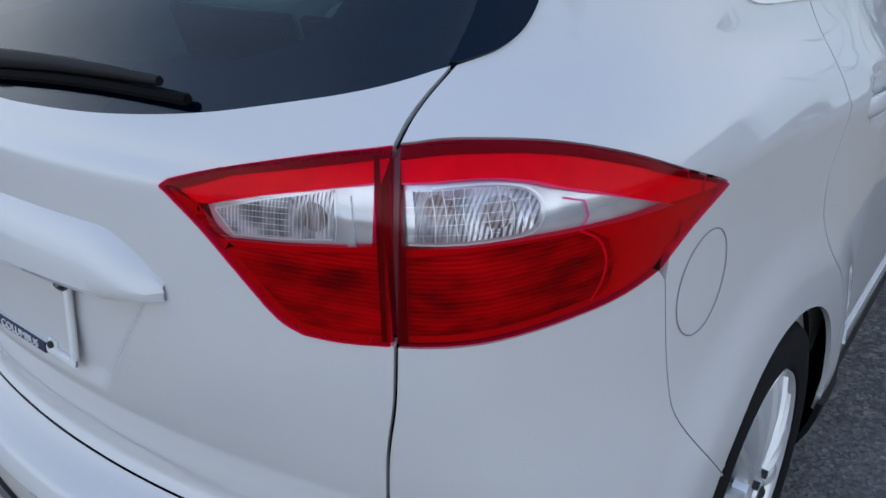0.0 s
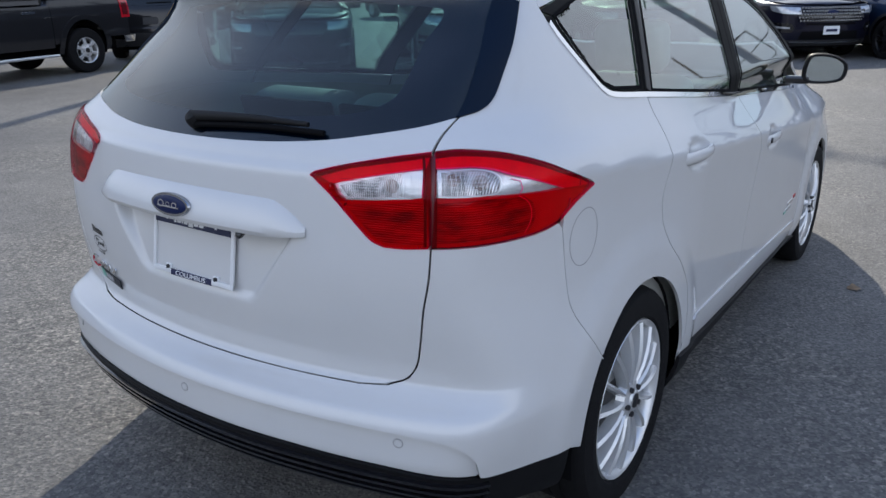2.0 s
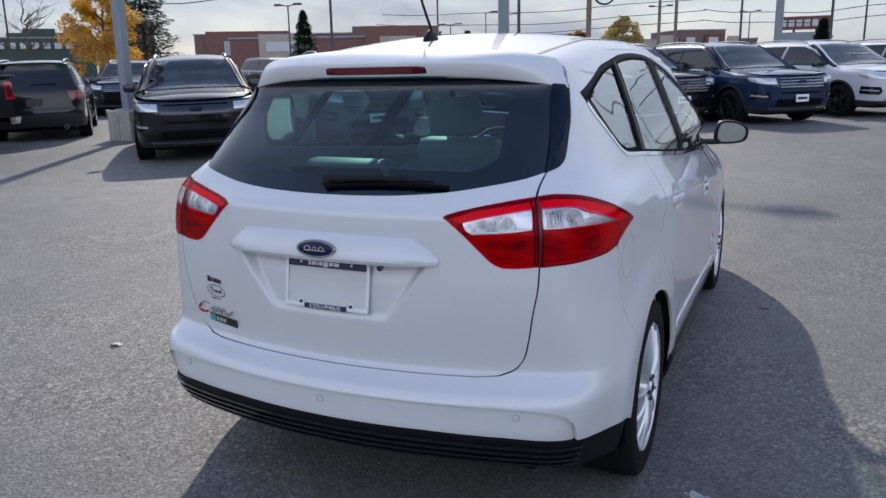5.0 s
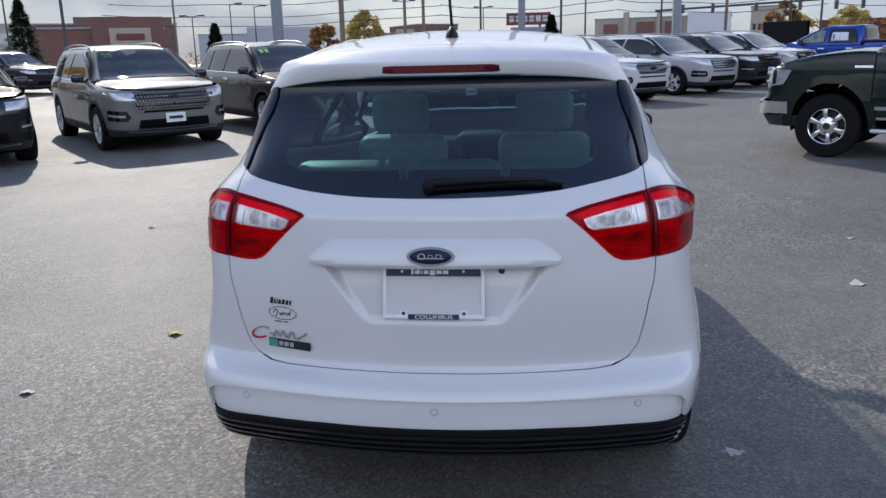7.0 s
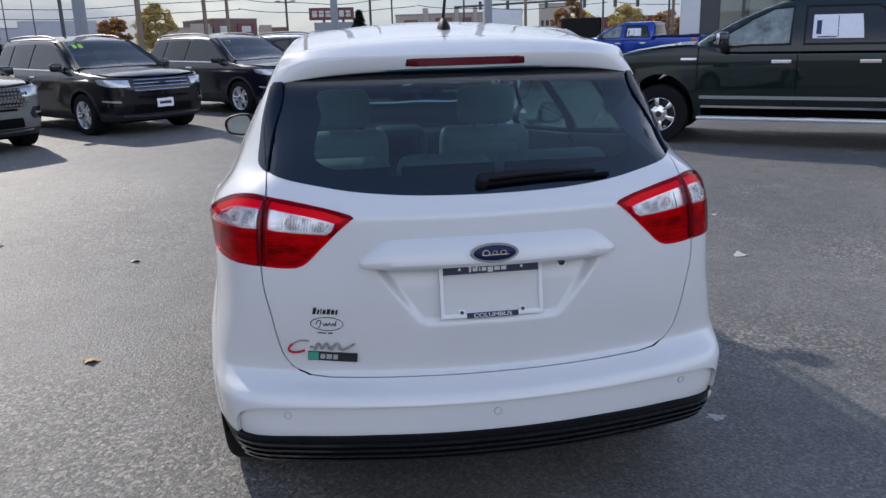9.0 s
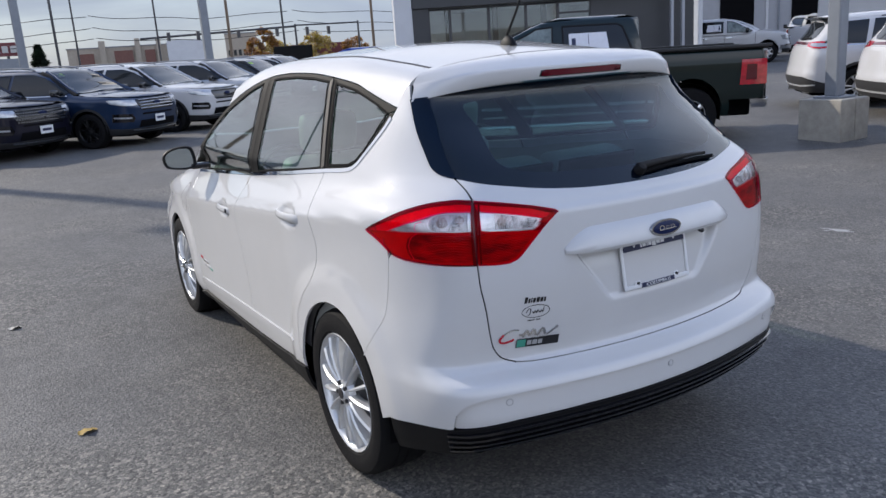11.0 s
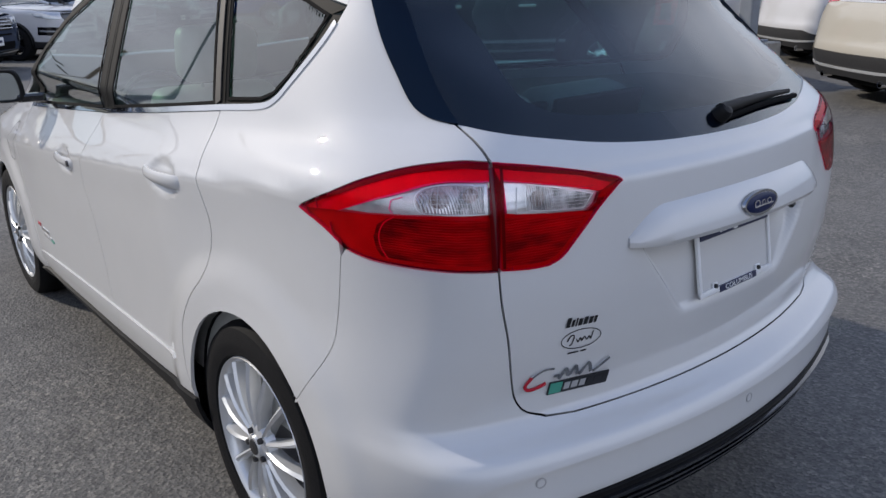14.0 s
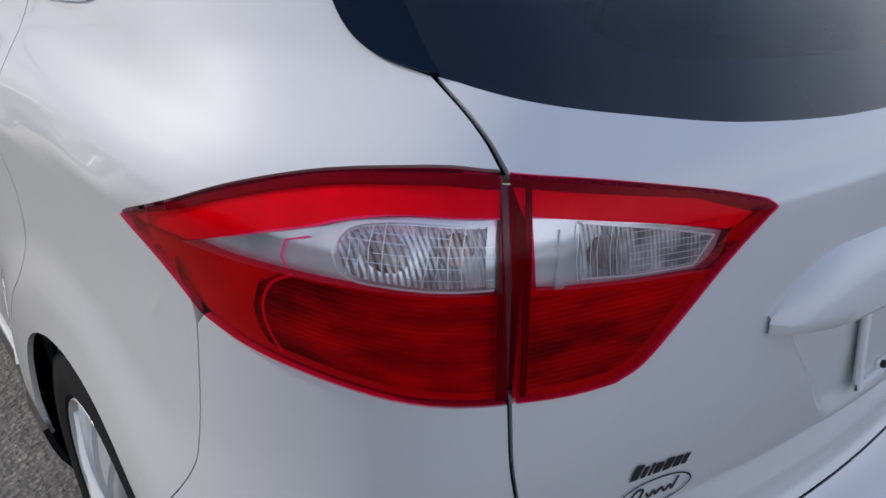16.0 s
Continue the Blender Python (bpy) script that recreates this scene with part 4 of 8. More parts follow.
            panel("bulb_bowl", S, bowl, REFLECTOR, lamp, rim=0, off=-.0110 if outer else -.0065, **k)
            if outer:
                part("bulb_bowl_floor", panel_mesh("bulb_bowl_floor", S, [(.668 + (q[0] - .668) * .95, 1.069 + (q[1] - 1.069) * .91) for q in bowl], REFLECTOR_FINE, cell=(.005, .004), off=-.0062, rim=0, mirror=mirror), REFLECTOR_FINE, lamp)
                # two soft bulb shapes behind moulded flutes and fine cross lines
                bulb = [(.640 + .013 * math.cos(2 * math.pi * i / 20), 1.078 + .013 * math.sin(2 * math.pi * i / 20)) for i in range(20)]
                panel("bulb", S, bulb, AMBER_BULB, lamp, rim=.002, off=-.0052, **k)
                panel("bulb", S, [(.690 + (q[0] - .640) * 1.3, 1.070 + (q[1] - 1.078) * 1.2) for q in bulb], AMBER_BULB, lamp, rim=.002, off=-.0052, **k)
                for n in range(11):
                    x = .624 + .0095 * n
                    zt = 1.0945 if x < .69 else 1.0945 - (x - .69) * .42
                    panel("flute", S, ribbon(spline([(x, zt), (x + .003 * math.sin(n), 1.072), (x + .002, 1.0455)], 3), .0008), FILAMENT if n % 3 else REFLECTOR, lamp, rim=0, off=-.0030, **k)
                for n, (z, x0, x1) in enumerate(((1.086, .645, .70), (1.079, .612, .72), (1.071, .612, .70), (1.062, .630, .725), (1.052, .612, .69))):
                    panel("cross_line", S, ribbon([(x0, z), ((x0 + x1) / 2, z + .001), (x1, z - .001)], .0006), FILAMENT, lamp, rim=0, off=-.0024, **k)
                panel("bowl_bar", S, ribbon([(.6155, 1.0940), (.6165, 1.0700), (.6150, 1.0450)], .006), REFLECTOR_BRIGHT, lamp, rim=.003, off=-.003, **k)
                for edge in (bowl[1:7], bowl[6:13], bowl[12:]):
                    panel("bowl_rim", S, ribbon(edge, .0020), FILAMENT, lamp, rim=0, off=-.0026, **k)
                panel("reflector_mark", S, ribbon([(.752, 1.071), (.772, 1.063), (.776, 1.046), (.770, 1.036)], .0016), BAND_RED, lamp, rim=0, off=-.0050, **k)
                line = spline([(.766, 1.0320), (.786, 1.0170), (.796, .9930), (.793, .9680), (.780, .9460)], 4)
                panel("optic_edge", S, ribbon(line, .0028), BAND_RED, lamp, rim=0, off=-.004, **k)
            else:
                for n in range(7):
                    z = 1.031 + .0062 * n
                    panel("cross_line", S, ribbon([(.438 - .0026 * n, z), (.505, z + .004)], .0008), FILAMENT, lamp, rim=0, off=-.0036, **k)
                for n in range(8):
                    x = .510 + .0055 * n
                    panel("flute", S, ribbon([(x, 1.076 + (x - .50) * .22), (x + .002, 1.058), (x, 1.038)], .0008), FILAMENT if n % 3 else REFLECTOR, lamp, rim=0, off=-.0036, **k)
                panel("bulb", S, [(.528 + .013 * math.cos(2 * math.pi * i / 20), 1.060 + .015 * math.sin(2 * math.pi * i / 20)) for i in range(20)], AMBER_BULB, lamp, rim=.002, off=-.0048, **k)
                panel("bowl_bar", S, ribbon([(.560, 1.085), (.563, 1.034)], .007), REFLECTOR_BRIGHT, lamp, rim=.003, off=-.004, **k)
                for edge in zip(bowl, bowl[1:]):
                    panel("bowl_rim", S, ribbon(list(edge), .0018), FILAMENT, lamp, rim=0, off=-.0032, **k)
            e0 = .604 if outer else .588
            dw = .0045 if outer else .0025
            panel("lamp_divider", S, [(e0 - dw, .936), (e0 + dw, .936), (e0 + dw + .002, 1.03), (e0 + dw + .001, 1.122), (e0 - dw + .001, 1.122), (e0 - dw + .001, 1.03)], DIVIDER, lamp, rim=0, off=-.001, **k)
    # quarter panels with fuel doors, doors, wings
    fuel = [(.953 + .051 * math.cos(2 * math.pi * i / 40) + .006 * math.sin(2 * math.pi * i / 40), .895 + .069 * math.sin(2 * math.pi * i / 40)) for i in range(40)]
    quarter = [(q[0] + .006, q[1]) for q in gap_high] + wing[3:] + [(.905, 1.485), (.93, 1.468)] + window_rear + [(q[0] - .002, q[1]) for q in door_gap] + arch_rear + [(q[0] + .002, q[1]) for q in bumper_gap[::-1]] \
        + [(q[0], q[1] + .003) for q in lamp_out[21:]]
    pair("quarter_panel", quarter, PEARL, cell=(.03, .025), rim=.010)
    for half in (fuel[:21], fuel[20:] + fuel[:1]):
        panel("fuel_door_gap", S, ribbon(half, .0016), FUEL_GAP, car, rim=0, off=.0007, cell=(.02, .02))
    port = [(3.60 + .075 * math.cos(2 * math.pi * i / 40), .835 + .085 * math.sin(2 * math.pi * i / 40)) for i in range(40)]
    for half in (port[:21], port[20:] + port[:1]):
        panel("charge_port_gap", S, ribbon(half, .003), BLACK_MATTE, car, rim=0, off=.0007, cell=(.03, .03), mirror=True)
    rear_door = [(q[0], q[1] - .004) for q in belt[:5]] + [(2.322, 1.078)] + [(q[0] - .002, q[1]) for q in front_gap] + [(1.9, .320), (1.6, .342)] + [(q[0] + .002, q[1]) for q in door_gap[::-1]]
    front_door = [(2.336, 1.079)] + [(q[0], q[1] - .004) for q in belt[5:]] + spline([(3.47, .97), (3.47, .80), (3.43, .55), (3.37, .35), (3.345, .275)], 3) + [(2.8, .292)] + [(q[0] + .002, q[1]) for q in front_gap[::-1]]
    arch_front = arch(S, AXLE_F, HUB_Z - .002, .352, .370, 183, 4)
    wing_panel = spline([(3.475, .97), (3.475, .80), (3.435, .55), (3.375, .35), (3.35, .275)], 3) + [(3.48, .25)] + arch_front + [(S.p2 + .62, .21), (S.p3, .22), (S.p3, .86), (S.p2 + .5, .96), (3.75, 1.03), (3.47, 1.03)]
    pair("rear_door", rear_door, PEARL, cell=(.016, .012))
    pair("front_door", front_door, PEARL, cell=(.016, .012))
    pair("front_wing", wing_panel, PEARL, cell=(.05, .03))
    pair("sill", [(1.54, .17), (3.50, .17), (3.50, .243), (3.38, .266), (2.8, .286), (2.29, .297), (1.9, .315), (1.57, .340)], BLACK_TRIM, "black plastic sill", cell=(.08, .03), off=.010)
    pair("door_moulding", spline([(1.70, .421), (2.2, .378), (2.8, .352), (3.36, .322), (3.37, .352), (3.26, .372), (2.6, .402), (1.72, .426)], 2), PEARL, cell=(.05, .012), off=.006, rim=.006)
    # top
    edge = S.wall(np.array([q[0] for q in window_top]), np.array([q[1] + .004 for q in window_top]))
    rail = [(q[0], q[1]) for q in edge]
    j = S.wall(np.array([.93, .905]), np.array([1.468, 1.487]))
    spoil = spline([(0, .615), (.25, .620), (.42, .622), (.50, .612)], 4)
    roof_r = spoil + [(j[1][0], j[1][1]), (j[0][0], j[0][1])] + rail[:-9] + [(.46, 2.62), (.25, 2.60), (0, 2.60)]
    panel("roof", S, both(roof_r), PEARL, car, flat=True, cell=(.04, .05), rim=.01)
    sp_edge = S.wall(np.array([.905, .884, .81, .70, .5, .25, 0]), np.array([1.484, 1.437, 1.440, 1.4525, 1.4605, 1.4645, 1.466]))
    # spoiler: from the roof's tail edge over and down to the glass
    def spoiler_lines(t):
        """Top seam, crest and lower lip of the spoiler at t from -1 to 1 across it."""
        a = abs(t)
        xt, yt = .552 * t, .617 - .022 * a ** 4
        zt = float(S.top(np.array([xt]), np.array([yt]))[0][2])
        return (xt, yt, zt), (.602 * t, .392 + .25 * (.6 * a) ** 2 + .110 * a ** 8, 1.521 - .036 * a ** 6), (.630 * t, .410 + .25 * (.63 * a) ** 2 + .062 * a ** 8, 1.4685 - .040 * a ** 4)

    bm = bmesh.new()
    cols = []
    for i in range(49):
        t = -1 + 2 * i / 48
        (xt, yt, zt), (xc, yc, zc), (xl, yl, zl) = spoiler_lines(t)
        row = [(xt, yt, zt + .0006)]
        for f in (.2, .4, .6, .8):
            row.append((xt + (xc - xt) * f, yt + (yc - yt) * f, zt + (zc - zt) * f + .020 * math.sin(math.pi * f * .92)))
        row += [(xc, yc + .010, zc + .0035), (xc, yc + .003, zc - .001), (xc + (xl - xc) * .15, yc + (yl - yc) * .15 - .002, zc - .010), (xc + (xl - xc) * .85, yc + (yl - yc) * .85 - .001, zl + .008), (xl, yl + .002, zl + .001),
                (xl * .995, yl + .010, zl - .001), (xl * .97, yl + .05, zl + .004)]
        cols.append([bm.verts.new(q) for q in row])
    for a, b in zip(cols, cols[1:]):
        for k in range(len(a) - 1):
            bm.faces.new((a[k], a[k + 1], b[k + 1], b[k]))
    spoiler = part("spoiler", bm, PEARL, tail, smooth=True)
    for nm, hw, ht, o, mt, lb in (("brake_light_surround", .192, .90, .0005, BLACK_TRIM, ""), ("brake_light", .186, .72, -.0015, material("brake_light_red", (0.13, 0.004, 0.012), 0.15, coat=0.8), "dark red high brake light strip")):
        bm = bmesh.new()
        cols = []
        for i in range(17):
            t = (-1 + i / 8) * hw / .615
            _, (xc, yc, zc), (xl, yl, zl) = spoiler_lines(t)
            e = .25 if i in (0, 16) else 0
            col = []
            for f in (.5 - ht * .30 + e * .3, .5 - ht * .26 + e * .3, .5 + ht * .26 - e * .3, .5 + ht * .30 - e * .3):
                edge_f = abs(f - .5) > ht * .27
                col.append(bm.verts.new((xc + (xl - xc) * f, yc + (yl - yc) * f + o - (0 if edge_f else .003), zc + (zl - zc) * f)))
            cols.append(col)
        for a, b in zip(cols, cols[1:]):
            for k in range(3):
                bm.faces.new((a[k], a[k + 1], b[k + 1], b[k]))
        part(nm, bm, mt, spoiler, lb, smooth=True)
    for s in (-1, 1):
        # roof ditch and tailgate seam lines
        line = [(s * .505, .640), (s * .510, .9), (s * .512, 1.4), (s * .508, 2.0), (s * .49, 2.5)]
        panel("roof_ditch", S, ribbon(spline(line, 5), .013), GREY_TRIM, car, flat=True, off=.0012, rim=.002, cell=(.1, .05))
    panel("roof_seam", S, ribbon([(-.50, .612)] + [(-q[0], q[1]) for q in spoil[::-1]][1:] + spoil[1:], .004), BLACK_MATTE, car, flat=True, off=.0006, rim=0, cell=(.05, .05))
    # glass
    rear_glass = both([q for q in glass_low[::-1]] + [(q[0] - .003, q[1]) for q in glass_side] + glass_top)
    part("rear_window", panel_mesh("rear_window", S, rear_glass, REAR_GLASS, cell=(.04, .03), off=-.002, rim=0), REAR_GLASS, tail, "tinted curved rear window")
    inner = both(spline([(0, 1.176), (.25, 1.182), (.43, 1.196), (.52, 1.225), (.56, 1.275)], 4) + spline([(.60, 1.34), (.665, 1.405), (.60, 1.420), (.3, 1.430), (0, 1.432)], 4))
    for half in split_hole(rear_glass, inner):
        panel("window_border", S, half, BORDER, tail, "black printed border of the rear window", cell=(.04, .03), off=-.006, rim=0)
    for mirror in (False, True):
        panel("window_wing", S, wing + [(q[0] - .009, q[1]) for q in glass_side[::-1]], BORDER, tail, "gloss black side fin beside the rear window", cell=(.03, .03), off=.004, rim=.012, mirror=mirror)
    # side windows: panes, black pillars and frames, chrome strip
    pane_q = [(1.015, 1.395), (1.13, 1.425), (1.28, 1.453), (1.45, 1.482), (1.622, 1.505), (1.418, 1.192), (1.24, 1.203), (1.185, 1.22), (1.13, 1.262)]
    pane_r = [(1.705, 1.512), (1.90, 1.528), (2.127, 1.536), (2.34, 1.534), (2.43, 1.528), (2.205, 1.108), (2.04, 1.124), (1.815, 1.146), (1.62, 1.164), (1.47, 1.180)]
    pane_f = [(2.575, 1.512), (2.69, 1.487), (2.80, 1.455), (3.02, 1.372), (3.20, 1.26), (3.26, 1.19), (3.30, 1.03), (3.0, 1.05), (2.6, 1.078), (2.335, 1.095)]
    for mirror in (False, True):
        frames = [window_top[:-1] + [(3.40, 1.05)] + pane_f[5::-1] + pane_r[4::-1] + pane_q[4::-1],
                  [pane_q[4], pane_r[0], pane_r[-1], pane_q[5]], [pane_r[4], pane_f[0], pane_f[-1], pane_r[5]],
                  [pane_q[0]] + pane_q[::-1][:4] + pane_r[::-1][:5] + pane_f[::-1][:5] + [(3.40, 1.05), (3.43, 1.008)] + belt[::-1][1:] + window_rear[::-1][1:-1]]
        for poly in frames:
            panel("window_frame", S, [tuple(map(float, q)) for q in poly], PILLAR, car, "black window frame and pillar trim", cell=(.014, .012), off=-.003, rim=.004, mirror=mirror)
        for pane in (pane_q, pane_r, pane_f):
            panel("side_window", S, pane, SIDE_GLASS, car, "lightly tinted side window", cell=(.02, .02), off=-.0045, rim=0, mirror=mirror)
        for pane in (pane_q, pane_r, pane_f):
            panel("window_seal", S, ring_of(pane, .008), BLACK_MATTE, car, "black rubber window seal", cell=(.014, .012), off=.0012, rim=.003, mirror=mirror)
        for line in ([(pane_q[4][0] + .022, pane_q[4][1] + .010), (pane_q[5][0] + .014, pane_q[5][1] - .004)], [(pane_r[4][0] + .070, pane_r[4][1] + .006), (pane_r[5][0] + .066, pane_r[5][1] - .004)]):
            panel("pillar_gap", S, ribbon(line, .007), BLACK_MATTE, car, cell=(.014, .012), off=.0012, rim=0, mirror=mirror)
        panel("door_frame_strip", S, ribbon([(pane_r[0][0] - .028, pane_r[0][1] + .002), (pane_r[-1][0] - .014, pane_r[-1][1] + .004)], .022), SEAL_GREY, car, "grey rear door frame strip", cell=(.014, .012), off=.0022, rim=.003, mirror=mirror)
        chrome = ribbon([(q[0] + .006, q[1] + .002) for q in window_rear[2:-1]] + [(q[0], q[1] + .004) for q in belt], .014)
        panel("chrome_strip", S, chrome, CHROME, car, "bright chrome strip under the side windows", cell=(.05, .03), off=.003, rim=.006, mirror=mirror)
        for line in (door_gap, front_gap, spline([(3.472, .97), (3.472, .80), (3.432, .55), (3.372, .35), (3.347, .275)], 3), bumper_gap, gap_low, gap_high):
            panel("panel_gap", S, ribbon(line, .016), BLACK_MATTE, car, cell=(.04, .03), off=-.009, rim=0, mirror=mirror)
    panel("hatch_gap", S, ribbon([(-q[0], q[1] - .003) for q in hatch_floor[::-1]] + [(q[0], q[1] - .003) for q in hatch_floor[1:]], .022), BLACK_MATTE, car, cell=(.04, .03), off=-.010, rim=0)
    # windscreen and bonnet
    ws = [(0, 2.62), (.25, 2.62), (.47, 2.64), (.60, 2.9), (.66, 3.1), (.4, 3.22), (0, 3.26)]
    panel("windscreen", S, both(ws), WINDSCREEN, car, flat=True, rim=0, cell=(.08, .06))
    panel("bonnet", S, both([(0, 3.27), (.4, 3.23), (.67, 3.10), (.74, 3.2), (.74, 3.7), (.62, 4.05), (.3, 4.2), (0, 4.22)]), PEARL, car, flat=True, cell=(.08, .06), off=.004)
    # door handles across their dished pockets
    for s in (-1, 1):
        for k, (yc, zc) in enumerate(HANDLES):
            bm = bmesh.new()
            rows = []
            for i in range(21):
                t = i / 20
                yy = yc - .118 + .236 * t
                end = math.sin(math.pi * t)
                out = .016 * end ** .5 - .004
                hh = .0165 + .003 * (1 - t)
                c = DOORS.wall(np.array([S.p1 + yy - 1.0]), np.array([zc]))[0]
                rows.append([bm.verts.new((s * (c[0] + q[0]), yy, zc + q[1])) for q in ((out - .012, hh * .9), (out - .004, hh), (out + .002, hh * .6), (out + .004, 0), (out + .001, -hh * .6), (out - .006, -hh), (out - .014, -hh * .8))])
            for a, b in zip(rows, rows[1:]):
                for n in range(7):
                    bm.faces.new((a[n], a[(n + 1) % 7], b[(n + 1) % 7], b[n]))
            bm.faces.new(rows[0])
            bm.faces.new(rows[-1])
            handle = part("door_handle", bm, PEARL, car, "body-coloured door handle", smooth=True)
            if k == 1:
                c = DOORS.wall(np.array([S.p1 + yc - .095 - 1.0]), np.array([zc]))[0]
                part("lock_cover", lathe([(.001, .004), (.010, .003), (.012, -.004)], "X", 16), DARK_STEEL, handle, m=Matrix.Translation((s * (c[0] + .010), yc - .085, zc)) @ Matrix.Rotation(0 if s > 0 else math.pi, 4, "Z"))
    # small badge on each front door
    for s in (-1, 1):
        for x0, x1, z0, z1, mt in ((3.26, 3.31, .498, .512, DECAL_RED), (3.12, 3.25, .486, .500, CHROME), (3.09, 3.22, .462, .476, SATIN), (3.06, 3.11, .460, .470, DECAL_GREEN)):
            panel("door_badge", S, [(x0, z0), (x1, z0), (x1, z1), (x0, z1)], mt, car, cell=(.1, .05), off=.003, rim=.003, mirror=s < 0)
    # mirrors
    for s in (-1, 1):
        mir = new("door_mirror")
        mir.parent = car
        mir.matrix_basis = Matrix.Translation((s * .850, 2.70, 1.050)) @ Matrix.Rotation(radians(s * 14), 4, "Z")
        def outline(f, d):
            """The mirror's wedge-shaped outline, wider towards the tip, scaled by f, at depth d."""
            pts = spline([(.050, .020), (.060, .118), (.105, .137), (.175, .128), (.222, .098), (.228, .055), (.205, .018), (.120, .004)], 4, True)
            cx, cz = .140, .068
            return [(s * (cx + (q[0] - cx) * f), d, cz + (q[1] - cz) * f) for q in pts]
        bm = bmesh.new()
        rows = [[bm.verts.new(q) for q in outline(f, d)] for f, d in ((.84, .026), (.93, .020), (1.0, .026), (1.0, .045), (.93, .075), (.78, .100), (.5, .118), (.2, .124))]
        for a, b in zip(rows, rows[1:]):
            for k in range(len(a)):
                bm.faces.new((a[k], a[(k + 1) % len(a)], b[(k + 1) % len(a)], b[k]))
        bm.faces.new(rows[-1])
        part("mirror_housing", bm, PEARL, mir, smooth=True)
        bm = bmesh.new()
        bm.faces.new([bm.verts.new(q) for q in outline(.83, .0245)])
        part("mirror_glass", bm, MIRROR, mir)
        bm = bmesh.new()
        rows = [[bm.verts.new(q) for q in outline(f, d)] for f, d in ((.81, .024), (.85, .017), (.95, .016), (1.005, .026), (1.005, .050))]
        for a, b in zip(rows, rows[1:]):
            for k in range(len(a)):
                bm.faces.new((a[k], a[(k + 1) % len(a)], b[(k + 1) % len(a)], b[k]))
        part("mirror_rim", bm, BLACK_TRIM, mir, smooth=True)
        part("mirror_foot", box(min(s * -.03, s * .08), .02, .0, max(s * -.03, s * .08), .075, .035, .01), GLOSS_BLACK, mir)
    # aerial
    c = S.top(np.array([0.0]), np.array([.86]))[0]
    aer = part("aerial_base", lathe([(.040, 0), (.036, .012), (.024, .026), (.012, .036), (.001, .038)], "Z", 24), BLACK_TRIM, car, "black roof aerial base", smooth=True,
               m=Matrix.Translation((0, .86, c[2] - .003)) @ Matrix.Diagonal((.62, 1.3, 1.1, 1)))
    part("aerial_mast", tube([(0, .88, c[2] + .02), (0, .80, c[2] + .12), (0, .70, c[2] + .27), (0, .66, c[2] + .33)], .006, 8, .6), BLACK_TRIM, car, smooth=True)
    # rear wiper
    wip = new("rear_wiper")
    wip.parent = tail
    wip["label"] = "black rear wiper with its blade"
    def on_glass(x, z, o):
        p = S.to_p(abs(x), float(REAR(z)) + .25 * x * x) * (1 if x >= 0 else -1)
        c = S.wall(np.array([p]), np.array([z]))[0]
        return Vector(c) + Vector(S.normal(c[None])[0]) * o
    pts = [on_glass(-.020 + .36 * t, 1.156 + .005 * math.sin(math.pi * t) + .004 * t, .014) for t in [i / 12 for i in range(13)]]
    part("wiper_arm", tube(pts, .0145, 10, .40), BLACK_TRIM, wip, smooth=True)
    part("wiper_pivot", lathe([(.001, .024), (.014, .022), (.019, .014), (.021, -.006)], "Z", 20), BLACK_TRIM, wip, smooth=True,
         m=Matrix.Translation(on_glass(-.012, 1.152, .004)) @ Vector(S.normal(np.array(on_glass(-.012, 1.152, 0))[None])[0]).to_track_quat("Z", "Y").to_matrix().to_4x4())
    pts = [on_glass(.0 + .385 * t, 1.143 + .006 * math.sin(math.pi * t) + .006 * t, .007) for t in [i / 10 for i in range(11)]]
    part("wiper_blade", tube(pts, .007, 6), BLACK_MATTE, wip, smooth=True)
    # wheels and wells
    wm = wheel_meshes("_multi", .240, .332, .225, 15, .0085, .012, SATIN, 0.0, .034)
    for x, y in ((.884, AXLE_R), (-.884, AXLE_R), (.884, AXLE_F), (-.884, AXLE_F)):
        put_wheel(wm, car, x, y, HUB_Z, 0, 7)
        arch_liner(S, y, HUB_Z, .366, x * .985, car)
    # underbody and inner walls that shut out light
    part("underbody", box(-.62, .30, .19, .62, 4.2, .32, .02), BLACK_MATTE, car)
    part("sill_inner", box(-.84, 1.22, .18, .84, 3.10, .36, .02), BLACK_MATTE, car)
    part("rear_inner", box(-.60, .16, .29, .60, .45, .46, .02), BLACK_MATTE, car)
    lin = both([(.0, .60), (.55, .62), (.60, .9), (.60, 1.10), (.42, 1.10), (0, 1.09)])
    panel("tailgate_lining", S, lin, GREY_TRIM, tail, cell=(.08, .06), off=-.05, rim=0)
    for mirror in (False, True):
        panel("side_lining", S, [(.56, .40), (3.5, .40), (3.5, .98), (2.2, 1.07), (1.43, 1.15), (1.2, 1.17), (.66, 1.17), (.56, 1.05)], BEIGE, car, cell=(.12, .1), off=-.055, rim=0, mirror=mirror)
        panel("pillar_lining", S, [(.70, 1.18), (1.16, 1.185), (1.10, 1.245), (.99, 1.345), (.94, 1.42), (.90, 1.45), (.86, 1.42), (.75, 1.27)], HEADLINER, car, cell=(.08, .06), off=-.03, rim=0, mirror=mirror)
    head = [(0, .55), (.45, .58), (.52, 1.0), (.50, 2.4), (.4, 2.6), (0, 2.6)]
    panel("headliner", S, both(head), HEADLINER, car, flat=True, off=-.045, rim=0, cell=(.15, .15))
    part("cabin_floor", box(-.80, .32, .37, .80, 3.2, .42), CARPET, car)
    part("cargo_floor", box(-.62, .22, .60, .62, 1.15, .66, .01), CARPET, car)
